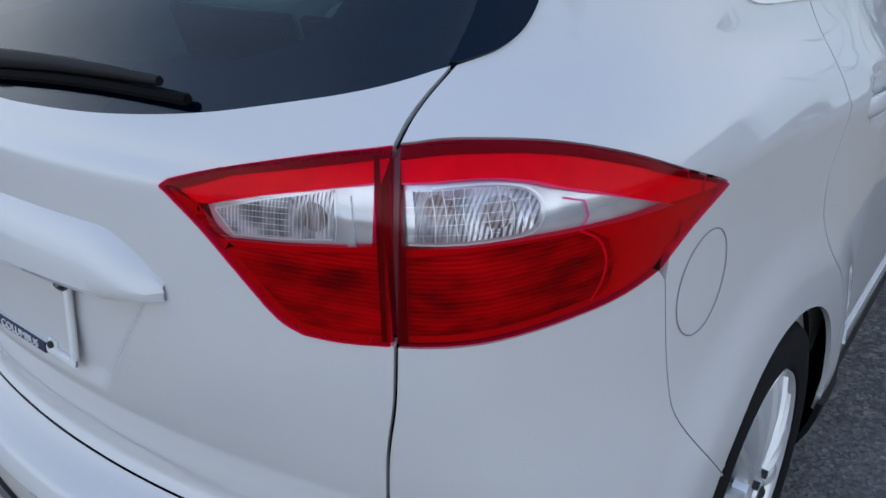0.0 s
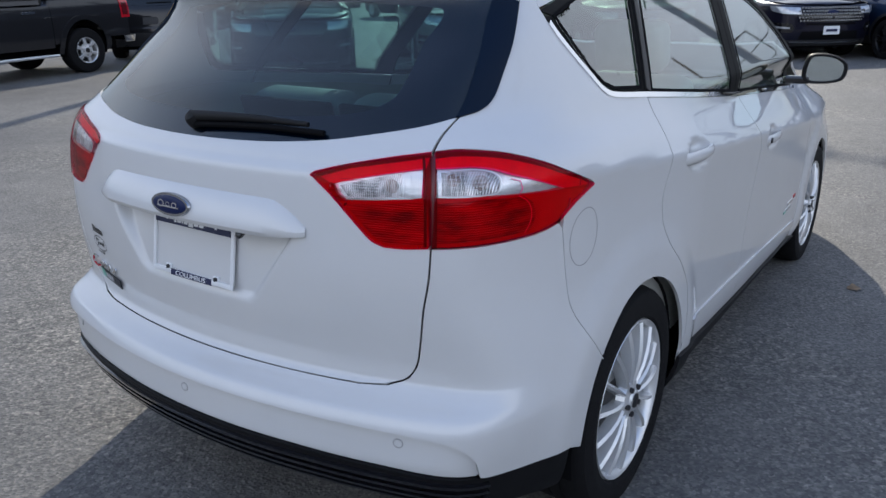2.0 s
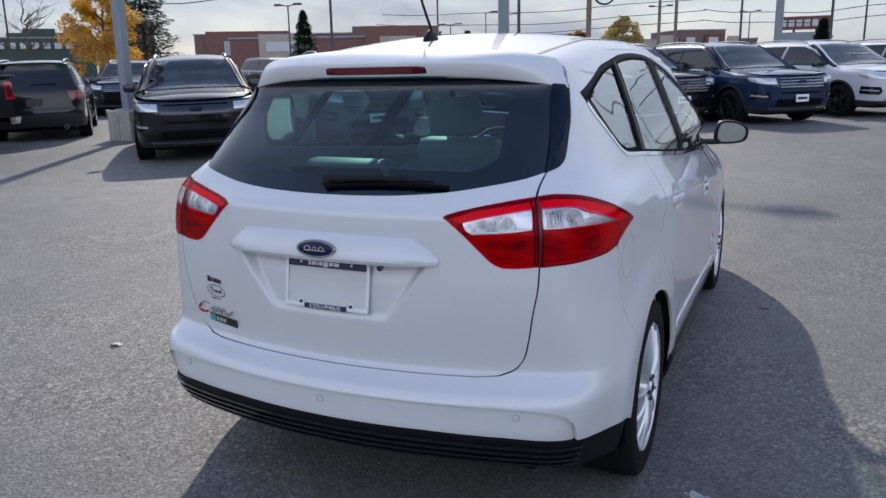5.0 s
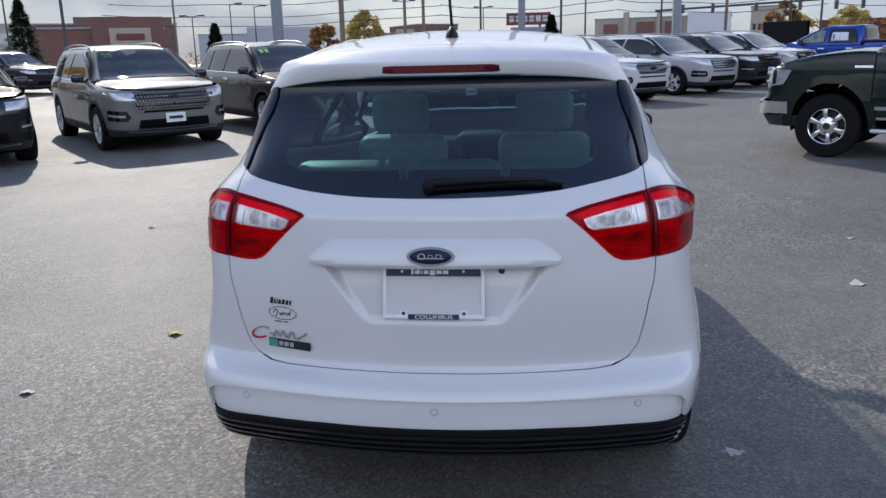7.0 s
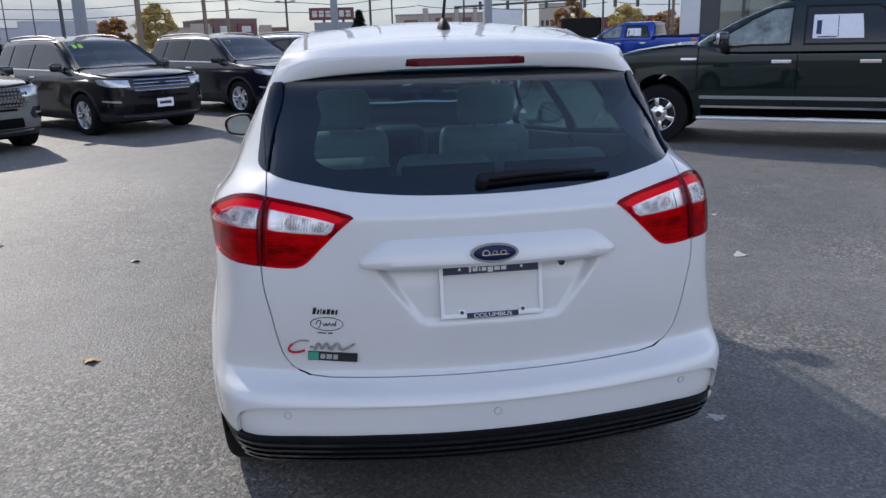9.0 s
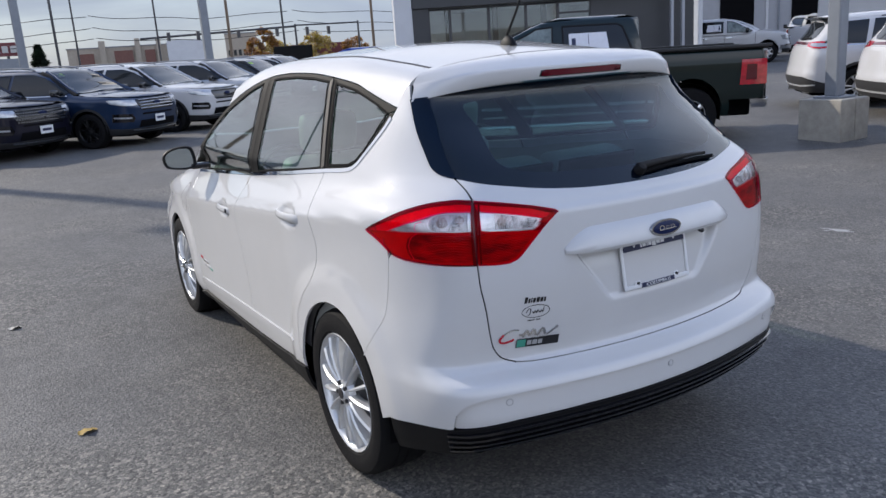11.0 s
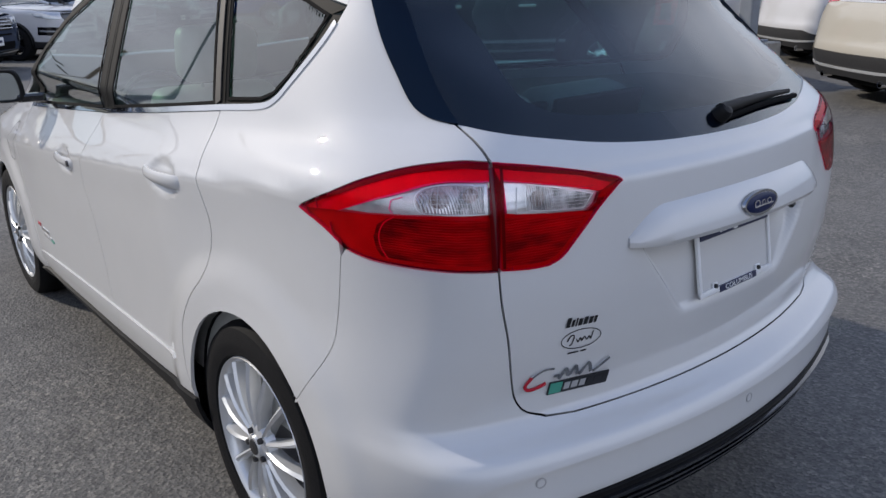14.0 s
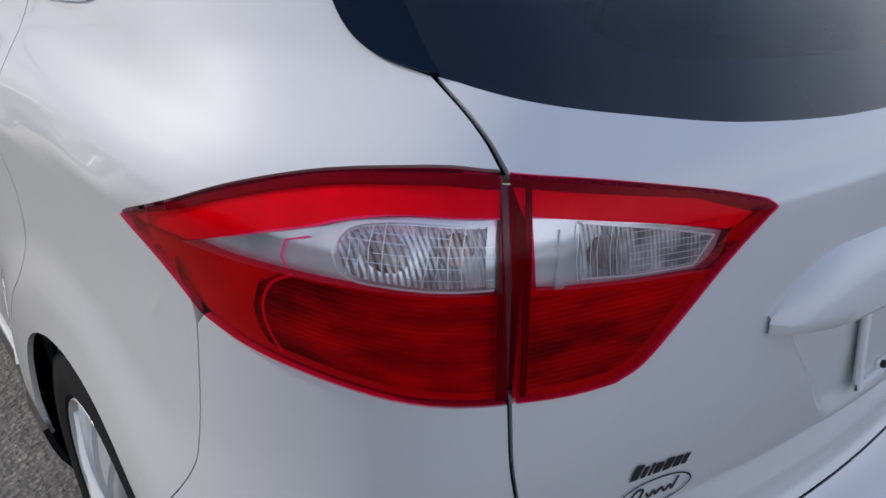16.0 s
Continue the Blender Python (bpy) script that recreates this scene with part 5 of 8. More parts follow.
    part("cargo_cover", box(-.60, .26, .965, .60, .86, .985, .006), CARPET, car, "dark luggage cover")

    def seat(x, y, w, h, rec, mat, head_h=.20):
        bm = bmesh.new()
        add_box(bm, x - w / 2, y, .48, x + w / 2, y + .52, .66, .05, None, 3)
        mm = Matrix.Translation((x, y + .03, .62)) @ Matrix.Rotation(radians(rec), 4, "X")
        add_box(bm, -w / 2, -.09, 0, w / 2, .07, h, .055, mm, 3)
        add_box(bm, -w * .36, -.11, .08, w * .36, .09, h - .06, .04, mm, 3)
        s_ob = part("seat", bm, mat, car, "light grey leather seat", smooth=True)
        if not head_h:
            return
        bm = bmesh.new()
        add_box(bm, -.15, -.08, h + .025, .15, .04, h + .025 + head_h, .045, mm, 3)
        part("headrest", bm, mat, s_ob, smooth=True)
        for q in (-.06, .06):
            part("headrest_post", tube([mm @ Vector((q, -.02, h - .03)), mm @ Vector((q, -.02, h + .08))], .006, 6), CHROME, s_ob)
    seat(-.38, 2.08, .48, .52, 12, BEIGE)
    seat(.38, 2.08, .48, .52, 12, BEIGE)
    for x, w in ((-.44, .46), (.44, .46), (0, .38)):
        seat(x, 1.02, w, .52, 14, BEIGE, 0)
        part("seat_back_panel", box(-w / 2 + .01, -.118, 0, w / 2 - .01, -.094, .525, .008), CARPET, car, "dark carpeted back of the rear seat", m=Matrix.Translation((x, 1.05, .62)) @ Matrix.Rotation(radians(14), 4, "X"))
    bm = bmesh.new()
    add_box(bm, -.72, 2.78, .70, .72, 3.2, 1.02, .06, None, 3)
    add_box(bm, -.16, 2.68, .55, .16, 3.0, 1.06, .05, None, 3)
    part("dashboard", bm, DASH, car, "dark dashboard", smooth=True)
    part("dash_screen", box(-.11, 2.665, .90, .11, 2.685, 1.02, .01), GLOSS_BLACK, car)
    bm = bmesh.new()
    add_lathe(bm, [(.175, -.013), (.190, 0), (.175, .013), (.162, 0), (.175, -.013)], "Y", 28)
    add_box(bm, -.17, -.01, -.02, .17, .02, .02, .008)
    add_box(bm, -.06, -.02, -.06, .06, .03, .05, .015)
    part("steering_wheel", bm, DASH, car, smooth=True, m=Matrix.Translation((-.38, 2.58, .97)) @ Matrix.Rotation(radians(-22), 4, "X"))
    part("inside_mirror", box(-.11, 2.68, 1.42, .11, 2.71, 1.48, .012), GLOSS_BLACK, car)
    part("window_paper", box(-.50, .40, .99, -.33, .50, .992), PAPER, car, "yellowish paper lying behind the rear window", m=Matrix.Identity(4))
    return car


hatchback()


# ---- ground: level at the car, rising gently ahead and to the right ----
RISE = curve(-400, 0, 2, 0, 4, .03, 9, .16, 14, .26, 24, .42, 32, .62, 40, .88, 60, 1.15, 400, 1.3)
RISE_X = curve(-400, 0, 6, 0, 8, .03, 10, .05, 14, .08, 30, .2, 60, .3, 400, .35)


def ground_z(x, y):
    return float(RISE(y)) + float(RISE_X(x))


bm = bmesh.new()
N = 72
last = None
cv = bm.verts.new((0, 0, 0))
for r in (1.5, 3, 4.5, 6, 8, 10, 12, 14, 17, 20, 24, 28, 32, 36, 40, 46, 54, 64, 80, 120, 250, 600, 1800):
    ring = []
    for i in range(N):
        x, y = r * math.cos(2 * math.pi * i / N), r * math.sin(2 * math.pi * i / N)
        ring.append(bm.verts.new((x, y, ground_z(x, y))))
    for i in range(N):
        if last is None:
            bm.faces.new((cv, ring[i], ring[(i + 1) % N]))
        else:
            bm.faces.new((last[i], ring[i], ring[(i + 1) % N], last[(i + 1) % N]))
    last = ring
tagged(part("ground", bm, ASPHALT, smooth=True), "grey worn asphalt of a car lot", "ground", kind="structure")

# plain unseen walls added behind the camera's way, a darker horizon for paint reflections
UNSEEN_WALL = material("unseen_wall_grey", (0.17, 0.165, 0.155), 0.85, vary=0.12, scale=1.5)
for name, a, b in (("unseen_wall_south", (-62, -44, 0), (62, -43.6, 5.0)), ("unseen_wall_west", (-62.4, -44, 0), (-62, -6, 5.0)), ("unseen_wall_east", (62, -44, 0), (62.4, -6, 5.0))):
    tagged(part(name, box(*a, *b, .02), UNSEEN_WALL), "plain unseen wall added for the paint to reflect", "wall", kind="structure")

# ---- other vehicles ----
TINT = material("dark_tinted_glass", (0.010, 0.012, 0.014), 0.05, spec=0.5)
SCREEN = glass("windscreen_glass", (0.42, 0.52, 0.50), ior=1.75)
CABIN = material("dark_cabin_trim", (0.035, 0.036, 0.038), 0.7, vary=0.2, scale=8)
CABIN_PALE = material("grey_seat_cover", (0.16, 0.16, 0.16), 0.7, vary=0.15, scale=8)
RAIL_GREY = material("grey_roof_rail", (0.30, 0.30, 0.31), 0.5, 0.3, vary=0.05)
CAB_GLASS = material("pale_cab_glass", (0.17, 0.205, 0.20), 0.06, spec=0.5, vary=0.55, scale=5)
LAMP_CLEAR = material("headlamp", (0.45, 0.47, 0.50), 0.08, 0.5, coat=1.0, vary=0.25, scale=14)
BADGE_RED = material("dark_lamp_core", (0.10, 0.004, 0.008), 0.15, coat=0.8)
LAMP_DARK = material("dark_tail_lamp", (0.16, 0.004, 0.010), 0.15, coat=0.8, vary=0.3, scale=10)
LAMP_RED = material("tail_lamp_red", (0.48, 0.008, 0.022), 0.12, coat=1.0, vary=0.3, scale=10)
CLADDING = material("dark_cladding", (0.022, 0.022, 0.024), 0.6, vary=0.15, scale=30)
ALLOY_DARK = material("dark_alloy", (0.02, 0.02, 0.022), 0.3, 0.7)
WINDOW_SHEET = material("window_sheet_paper", (0.72, 0.73, 0.78), 0.7, vary=0.05)
DIGIT_GREEN = material("windscreen_digits", (0.35, 0.62, 0.06), 0.6)
PAINTS = {
    "black": paint("black_paint", (0.006, 0.006, 0.008), 0.0, 0.3),
    "grey": paint("grey_paint", (0.155, 0.155, 0.150), 0.0, 0.5),
    "navy": paint("dark_navy_paint", (0.008, 0.008, 0.018), 0.2, 0.3),
    "blue": paint("blue_paint", (0.012, 0.03, 0.075), 0.4, 0.3),
    "bright_blue": paint("bright_blue_paint", (0.006, 0.05, 0.32), 0.4, 0.3),
    "white": paint("white_paint", (0.56, 0.56, 0.57), 0.0, 0.4),
    "silver": paint("silver_paint", (0.42, 0.43, 0.45), 0.3, 0.4),
    "champagne": paint("champagne_white_paint", (0.47, 0.44, 0.38), 0.0, 0.4),
    "green": paint("dark_green_paint", (0.003, 0.011, 0.010), 0.0, 0.28),
    "charcoal": paint("charcoal_paint", (0.022, 0.023, 0.027), 0.4, 0.3),
}
S_REAR = curve(.25, .12, .45, .03, .62, .0, .72, .03, .95, .07, 1.10, .11, 1.2, .17, 1.62, .44, 1.66, .40, 1.72, .44, 1.82, .62)
S_NOSE = curve(.25, 4.84, .36, 4.94, .55, 5.0, .84, 5.0, 1.0, 4.97, 1.09, 4.89, 1.17, 4.62)
S_SIDE = curve(.25, .93, .36, .98, .60, 1.0, .90, 1.0, 1.05, .985, 1.13, .955, 1.18, .93, 1.45, .83, 1.60, .765, 1.70, .69, 1.80, .52)
S_ROOF = curve(.2, 1.66, .45, 1.72, 1.0, 1.765, 1.7, 1.778, 2.4, 1.755, 2.85, 1.69, 3.3, 1.44, 3.75, 1.21, 4.0, 1.175, 4.5, 1.135, 4.8, 1.075, 5.0, .86)
S_TAPER = curve(0, .16, .35, .06, .9, .02, 1.6, 0, 3.6, 0, 4.3, .03, 4.8, .12, 5.0, .22)


def suv_solid(x, y, z):
    x = np.abs(x)
    rear = y - S_REAR(z) - .14 * x * x
    side = S_SIDE(z) - S_TAPER(y) - x
    roof = S_ROOF(y) - .07 * x * x - z
    nose = S_NOSE(z) - .16 * x * x - y
    f = smin(rear, side, .22)
    f = smin(f, nose, .22)
    return smin(f, roof, .07)


SUV = Shell(suv_solid, 1.0, 4.0)
SUV_AXLES = (1.02, 4.02)
MESHES = {}


def cached(key, build):
    if key not in MESHES:
        MESHES[key] = build()
    return MESHES[key]


def bm_mesh(name, bm, mat, smooth=False):
    me = bpy.data.meshes.new(name)
    bmesh.ops.recalc_face_normals(bm, faces=bm.faces)
    bm.to_mesh(me)
    bm.free()
    me.materials.append(mat)
    if smooth:
        me.polygons.foreach_set("use_smooth", [True] * len(me.polygons))
        me.set_sharp_from_angle(angle=radians(38))
    return me


def painted(name, me, parent, colour=None, label=""):
    ob = part(name, me, None, parent, label)
    if colour is not None:
        ob.material_slots[0].link = "OBJECT"
        ob.material_slots[0].material = colour
    return ob


def mirrored_panels(name, S, poly, mat, **k):
    return [cached((name, s, id(S)), lambda s=s: panel_mesh(name, S, poly, mat, mirror=s, **k)) for s in (False, True)]


def suv(label, colour, m, grille="bars", tail=False, rim="silver", digits=False, sheet=False, rails=True, group=""):
    v = thing("suv", label, "suv", m @ Matrix.Diagonal((1, 1, .985 if tail else .945, 1)), group)
    S = SUV
    C = dict(cell=(.14, .10), rim=.012)
    ra = arch(S, SUV_AXLES[0], .38, .43, .43, -8, 188, x=.99, n=14)
    fa = arch(S, SUV_AXLES[1], .38, .43, .43, 188, -8, x=.99, n=14)
    belt = [(0, 1.12), (.6, 1.13), (1.2, 1.145), (2.5, 1.135), (3.9, 1.125), (4.3, 1.11)]
    hood_edge = [(4.41, 1.12), (S.p2 + .35, 1.085), (S.p2 + .75, 1.035), (S.p2 + 1.05, 1.01), (S.p3, 1.005)]
    low = [(S.p3, .62), (S.p2 + .9, .62), (S.p2 + .5, .60), (S.p2 + .42, .50)]
    side_poly = belt + hood_edge + [(S.p3, .385), (S.p2 + .72, .385), (S.p2 + .60, .40)] + [(fa[-1][0], .42)] + fa[::-1] + [(fa[0][0], .42), (ra[0][0], .42)] + ra + [(ra[-1][0], .42), (.6, .60), (0, .60)]
    for me in mirrored_panels("body_side", S, side_poly, PAINTS["white"], **C):
        painted("body_side", me, v, colour)
    clad = [(0, .60), (.6, .60), (ra[-1][0], .42), (ra[-1][0], .28), (.55, .30), (0, .32)]
    clad2 = [(ra[0][0], .42), (fa[0][0], .42), (fa[0][0], .26), (ra[0][0], .26)]
    clad3 = [(fa[-1][0], .42), (S.p2 + .60, .40), (S.p2 + .72, .385), (S.p3, .385), (S.p3, .27), (fa[-1][0], .27)]
    for nm, poly in (("rear_bumper", clad), ("sill", clad2), ("front_bumper", clad3)):
        for me in mirrored_panels(nm, S, poly, CLADDING, **C):
            part(nm, me, None, v)
    # arch trims
    for nm, yc in (("arch_trim", SUV_AXLES[0]), ("arch_trim_front", SUV_AXLES[1])):
        for s in (False, True):
            me = cached((nm, s), lambda: panel_mesh("arch_trim", S, ribbon(arch(S, yc, .38, .455, .455, -10, 190, x=.99, n=16), .05), CLADDING, cell=(.2, .2), off=.006, rim=.01, mirror=s))
            part("arch_trim", me, None, v)
    # greenhouse: painted skin, dark windows set in it
    top_line = [(.70, 1.55), (.95, 1.625), (1.6, 1.665), (2.6, 1.675), (3.1, 1.655), (3.45, 1.535), (3.82, 1.31), (4.12, 1.13)]
    skin = [(q[0], q[1]) for q in belt[2:]] + [(4.30, 1.13)] + [(q[0] + .03, q[1] + .01) for q in top_line[::-1]] + [(.62, 1.58), (.52, 1.12), (.6, 1.13)]
    for me in mirrored_panels("upper_side", S, skin, PAINTS["white"], cell=(.06, .035), rim=0):
        painted("upper_side", me, v, colour)
    w1 = [(.86, 1.20), (1.52, 1.19), (1.60, 1.62), (1.10, 1.60), (.98, 1.55)]
    w2 = [(1.60, 1.19), (2.42, 1.185), (2.50, 1.635), (1.70, 1.63)]
    w3 = [(2.50, 1.185), (3.92, 1.165), (4.02, 1.20), (3.72, 1.38), (3.38, 1.545), (3.08, 1.622), (2.58, 1.635)]
    for k, w in enumerate((w1, w2, w3)):
        for me in mirrored_panels("side_window%d" % k, S, w, TINT, cell=(.07, .04), off=.010, rim=.004):
            part("side_window", me, None, v)
    chrome = ribbon([(.85, 1.178), (1.6, 1.172), (2.5, 1.163), (4.0, 1.145)], .018)
    for me in mirrored_panels("window_strip", S, chrome, CHROME, cell=(.2, .12), off=.007, rim=.006):
        part("window_strip", me, None, v)
    # roof, bonnet, screens
    edge = S.wall(np.array([q[0] + .03 for q in top_line]), np.array([q[1] + .01 for q in top_line]))
    rf = [(0, .46), (.45, .48), (.62, .56)] + [(q[0], q[1]) for q in edge[:-3]] + [(.60, 2.85), (0, 2.83)]
    painted("roof", cached("suv_roof", lambda: panel_mesh("roof", S, both(rf), PAINTS["white"], flat=True, cell=(.15, .15), rim=.01)), v, colour)
    ws = [(0, 2.85), (.58, 2.87), (.70, 3.3), (.80, 3.70), (.5, 3.80), (0, 3.84)]
    part("windscreen", cached("suv_ws", lambda: panel_mesh("windscreen", S, both(ws), SCREEN, flat=True, cell=(.06, .05), off=.012, rim=.02)), None, v)
    part("dashboard", cached("suv_dash", lambda: bm_mesh("dashboard", add_box(box(-.74, 3.28, .95, .74, 3.72, 1.16, .05), -.70, 3.20, .60, .70, 3.60, 1.10, .05), CABIN, True)), None, v)
    for s in (-1, 1):
        def seat_mesh(s=s):
            bm = bmesh.new()
            mm = Matrix.Translation((s * .38, 2.45, .72)) @ Matrix.Rotation(radians(14), 4, "X")
            add_box(bm, -.24, -.08, 0, .24, .08, .58, .06, mm)
            add_box(bm, -.14, -.05, .60, .14, .05, .80, .04, mm)
            add_box(bm, -.25, -.02, -.06, .25, .52, .12, .05, mm)
            return bm_mesh("seat", bm, CABIN_PALE, True)
        part("seat", cached(("suv_seat", s), seat_mesh), None, v)
    part("cabin_back", cached("suv_cabin", lambda: bm_mesh("cabin_back", box(-.70, .80, .50, .70, 1.7, 1.45, .06), CABIN)), None, v)
    part("steering_wheel", cached("suv_steer", lambda: bm_mesh("steering_wheel", lathe([(.17, -.015), (.185, 0), (.17, .015), (.155, 0), (.17, -.015)], "Y", 20, m=Matrix.Translation((-.38, 3.12, 1.10)) @ Matrix.Rotation(radians(-25), 4, "X")), CABIN, True)), None, v)
    for s in (-1, 1):
        def pillar_mesh(s=s):
            line = [(.60, 2.86), (.665, 3.08), (.715, 3.30), (.765, 3.52), (.815, 3.74)]
            tops = S.top(np.array([q[0] for q in line]), np.array([q[1] for q in line]))
            return bm_mesh("pillar", tube([(s * q[0], q[1], q[2] - .004) for q in tops], .040, 8), PAINTS["white"], True)
        painted("pillar", cached(("suv_pillar", s), pillar_mesh), v, colour)

        def inner_pillar(s=s):
            line = [(.66, 2.80), (.715, 3.05), (.765, 3.28), (.81, 3.50), (.86, 3.75)]
            tops = S.top(np.array([q[0] for q in line]), np.array([q[1] for q in line]))
            return bm_mesh("pillar_trim", tube([(s * q[0], q[1], q[2] - .040) for q in tops], .062, 8), BLACK_TRIM, True)
        part("pillar_trim", cached(("suv_pillar_trim", s), inner_pillar), None, v)
    hood = [(0, 3.85), (.5, 3.81), (.84, 3.72), (.90, 3.95), (.88, 4.35), (.76, 4.70), (.45, 4.83), (0, 4.86)]
    painted("bonnet", cached("suv_hood", lambda: panel_mesh("bonnet", S, both(hood), PAINTS["white"], flat=True, cell=(.07, .06), rim=.02)), v, colour)
    bk = both([(0, 1.27), (.50, 1.285), (.64, 1.34), (.74, 1.54), (.62, 1.615), (0, 1.64)] if tail else [(0, 1.17), (.50, 1.19), (.60, 1.25), (.72, 1.52), (.60, 1.60), (0, 1.63)])
    part("rear_window", cached("suv_bk%d" % tail, lambda: panel_mesh("rear_window", S, bk, TINT, cell=(.15, .1), off=.004, rim=.004)), None, v)
    pl = both([(0, 1.12), (.62, 1.13), (.74, 1.54), (.60, 1.66), (0, 1.68)])
    painted("tailgate_top", cached("suv_bk2", lambda: panel_mesh("tailgate_top", S, pl, PAINTS["white"], cell=(.15, .1), rim=.01)), v, colour)
    # face
    p3 = S.p3
    gz0, gz1, gw = (.76, 1.0, .50) if grille != "mesh" else (.72, 1.0, .56)
    gp = [(p3 - gw + .10, gz0), (p3, gz0), (p3, gz1), (p3 - gw + .02, gz1), (p3 - gw - .01, gz1 - .08)]
    for me in mirrored_panels("grille_back" + grille, S, gp, GLOSS_BLACK, cell=(.12, .1), off=.004, rim=.006):
        part("grille", me, None, v)
    bm_key = "grille_" + grille

    def front_pt(p, z, o=0.02):
        c = S.wall(np.array([p]), np.array([z]))[0]
        return Vector(c) + Vector(S.normal(c[None])[0]) * o

    def grille_bars():
        bm = bmesh.new()
        if grille == "mesh":
            for r in range(5):
                z = gz0 + .03 + r * (gz1 - gz0 - .06) / 4
                for c in range(12):
                    for s in (-1, 1):
                        p = p3 - (c + .5 + .5 * (r % 2)) * gw * .92 / 12
                        q = front_pt(p, z, .016)
                        add_box(bm, s * q.x - .017, q.y - .01, q.z - .016, s * q.x + .017, q.y + .01, q.z + .016, 0, None)
        else:
            for r in range(4 if grille == "bars" else 2):
                z = gz0 + .04 + r * (gz1 - gz0 - .07) / (3 if grille == "bars" else 1)
                line = [front_pt(p3 - gw * .9 * (1 - abs(t)), z, .016) for t in (0, .3, .6, 1)]
                pts = [Vector((-q.x, q.y, q.z)) for q in line] + [q for q in line[::-1][1:]]
                add_tube(bm, pts, .013, 6)
        return bm_mesh(bm_key, bm, SATIN_DARK if grille != "black" else GLOSS_BLACK)
    gb = part("grille_bar", cached(bm_key, grille_bars), None, v, "bright grille bars" if grille != "black" else "")
    gb["kind"] = "stuff"
    part("nose_badge", cached("nose_badge", lambda: bm_mesh("nose_badge", lathe([(.10, 0), (.095, .02), (.001, .024)], "Y", 24, m=Matrix.Diagonal((1, 1, .42, 1))), BADGE_BLUE, True)), None, v,
         m=Matrix.Translation(front_pt(p3, .89, .012)))
    hl = [(p3 - gw - .02, .985), (p3 - gw + .01, .865), (S.p2 + .70, .875), (S.p2 + .50, .925), (S.p2 + .44, 1.005), (p3 - .9, 1.01)]
    for me in mirrored_panels("headlamp", S, hl, LAMP_CLEAR, cell=(.1, .08), off=.008, rim=.01):
        part("headlamp", me, None, v, "clear headlamp")
    fog = [(p3 - .92, .55), (p3 - .60, .53), (p3 - .56, .60), (p3 - .60, .70), (p3 - .90, .72)]
    for me in mirrored_panels("fog_surround", S, fog, GLOSS_BLACK, cell=(.1, .08), off=.006, rim=.008):
        part("fog_lamp", me, None, v)
    fl = ribbon([(p3 - .88, .635), (p3 - .62, .615)], .035)
    for me in mirrored_panels("fog_strip", S, fl, LAMP_CLEAR, cell=(.1, .08), off=.012, rim=.008):
        part("fog_strip", me, None, v)
    slot = [(p3 - .42, .665), (p3, .665), (p3, .70), (p3 - .40, .70)]
    for me in mirrored_panels("upper_slot", S, slot, BLACK_MATTE, cell=(.12, .08), off=.006, rim=.006):
        part("upper_slot", me, None, v)
    intake = [(p3 - .50, .40), (p3, .40), (p3, .55), (p3 - .46, .55)]
    for me in mirrored_panels("lower_intake", S, intake, BLACK_MATTE, cell=(.12, .08), off=.006, rim=.006):
        part("lower_intake", me, None, v)
    skid = ribbon([(p3 - .62, .36), (p3 - .3, .345), (p3, .34)], .03)
    for me in mirrored_panels("skid_strip", S, skid, SATIN_DARK, cell=(.15, .08), off=.012, rim=.01):
        part("skid_strip", me, None, v)
    if grille == "mesh" or digits:
        part("front_plate", cached("suv_plate", lambda: bm_mesh("front_plate", box(-.155, -.004, -.078, .155, .008, .078, .004), PLATE_WHITE)), None, v, "blank white front plate", m=Matrix.Translation(front_pt(p3, .565, .012)))
        bm = bmesh.new()
        part("plate_bar", cached("suv_plate_bar", lambda: bm_mesh("plate_bar", box(-.11, .008, -.025, .11, .010, .025), NAVY)), None, v, m=Matrix.Translation(front_pt(p3, .565, .012)))
    # tail
    tl = [(.58, 1.08), (.60, .90), (.88, .88), (1.10, .98), (1.10, 1.06), (.86, 1.11)] if not tail else [(.46, 1.245), (.50, 1.165), (.80, 1.125), (1.05, 1.14), (1.24, 1.19), (1.14, 1.235), (.80, 1.26)]
    for me in mirrored_panels("tail_lamp%d" % tail, S, tl, LAMP_RED if tail else LAMP_DARK, cell=(.08, .06), off=.008, rim=.01):
        part("tail_lamp", me, None, v, "red tail lamp")
    if tail:
        for me in mirrored_panels("tail_clear", S, [(.60, 1.222), (.62, 1.172), (.80, 1.152), (.93, 1.165), (.96, 1.20), (.80, 1.228)], LAMP_CLEAR, cell=(.08, .06), off=.014, rim=.006):
            part("clear_lens", me, None, v, "clear lamp section")
        part("light_bar", cached("suv_bar", lambda: panel_mesh("light_bar", S, both([(0, 1.195), (.46, 1.19), (.46, 1.24), (0, 1.245)]), BADGE_RED, cell=(.1, .06), off=.006, rim=.008)), None, v)
        part("bar_strip", cached("suv_bar2", lambda: panel_mesh("bar_strip", S, both([(0, 1.165), (.46, 1.165), (.46, 1.188), (0, 1.19)]), SATIN, cell=(.1, .06), off=.006, rim=.008)), None, v)
        part("bumper_strip", cached("suv_bar3", lambda: panel_mesh("bumper_strip", S, both([(0, .40), (.50, .40), (.80, .43), (.80, .455), (.50, .43), (0, .43)]), SATIN, cell=(.1, .06), off=.008, rim=.01)), None, v)
        part("roof_spoiler", cached("suv_spoiler", lambda: bm_mesh("roof_spoiler", box(-.56, .36, 1.672, .56, .62, 1.700, .012), GLOSS_BLACK, True)), None, v, "black roof spoiler")
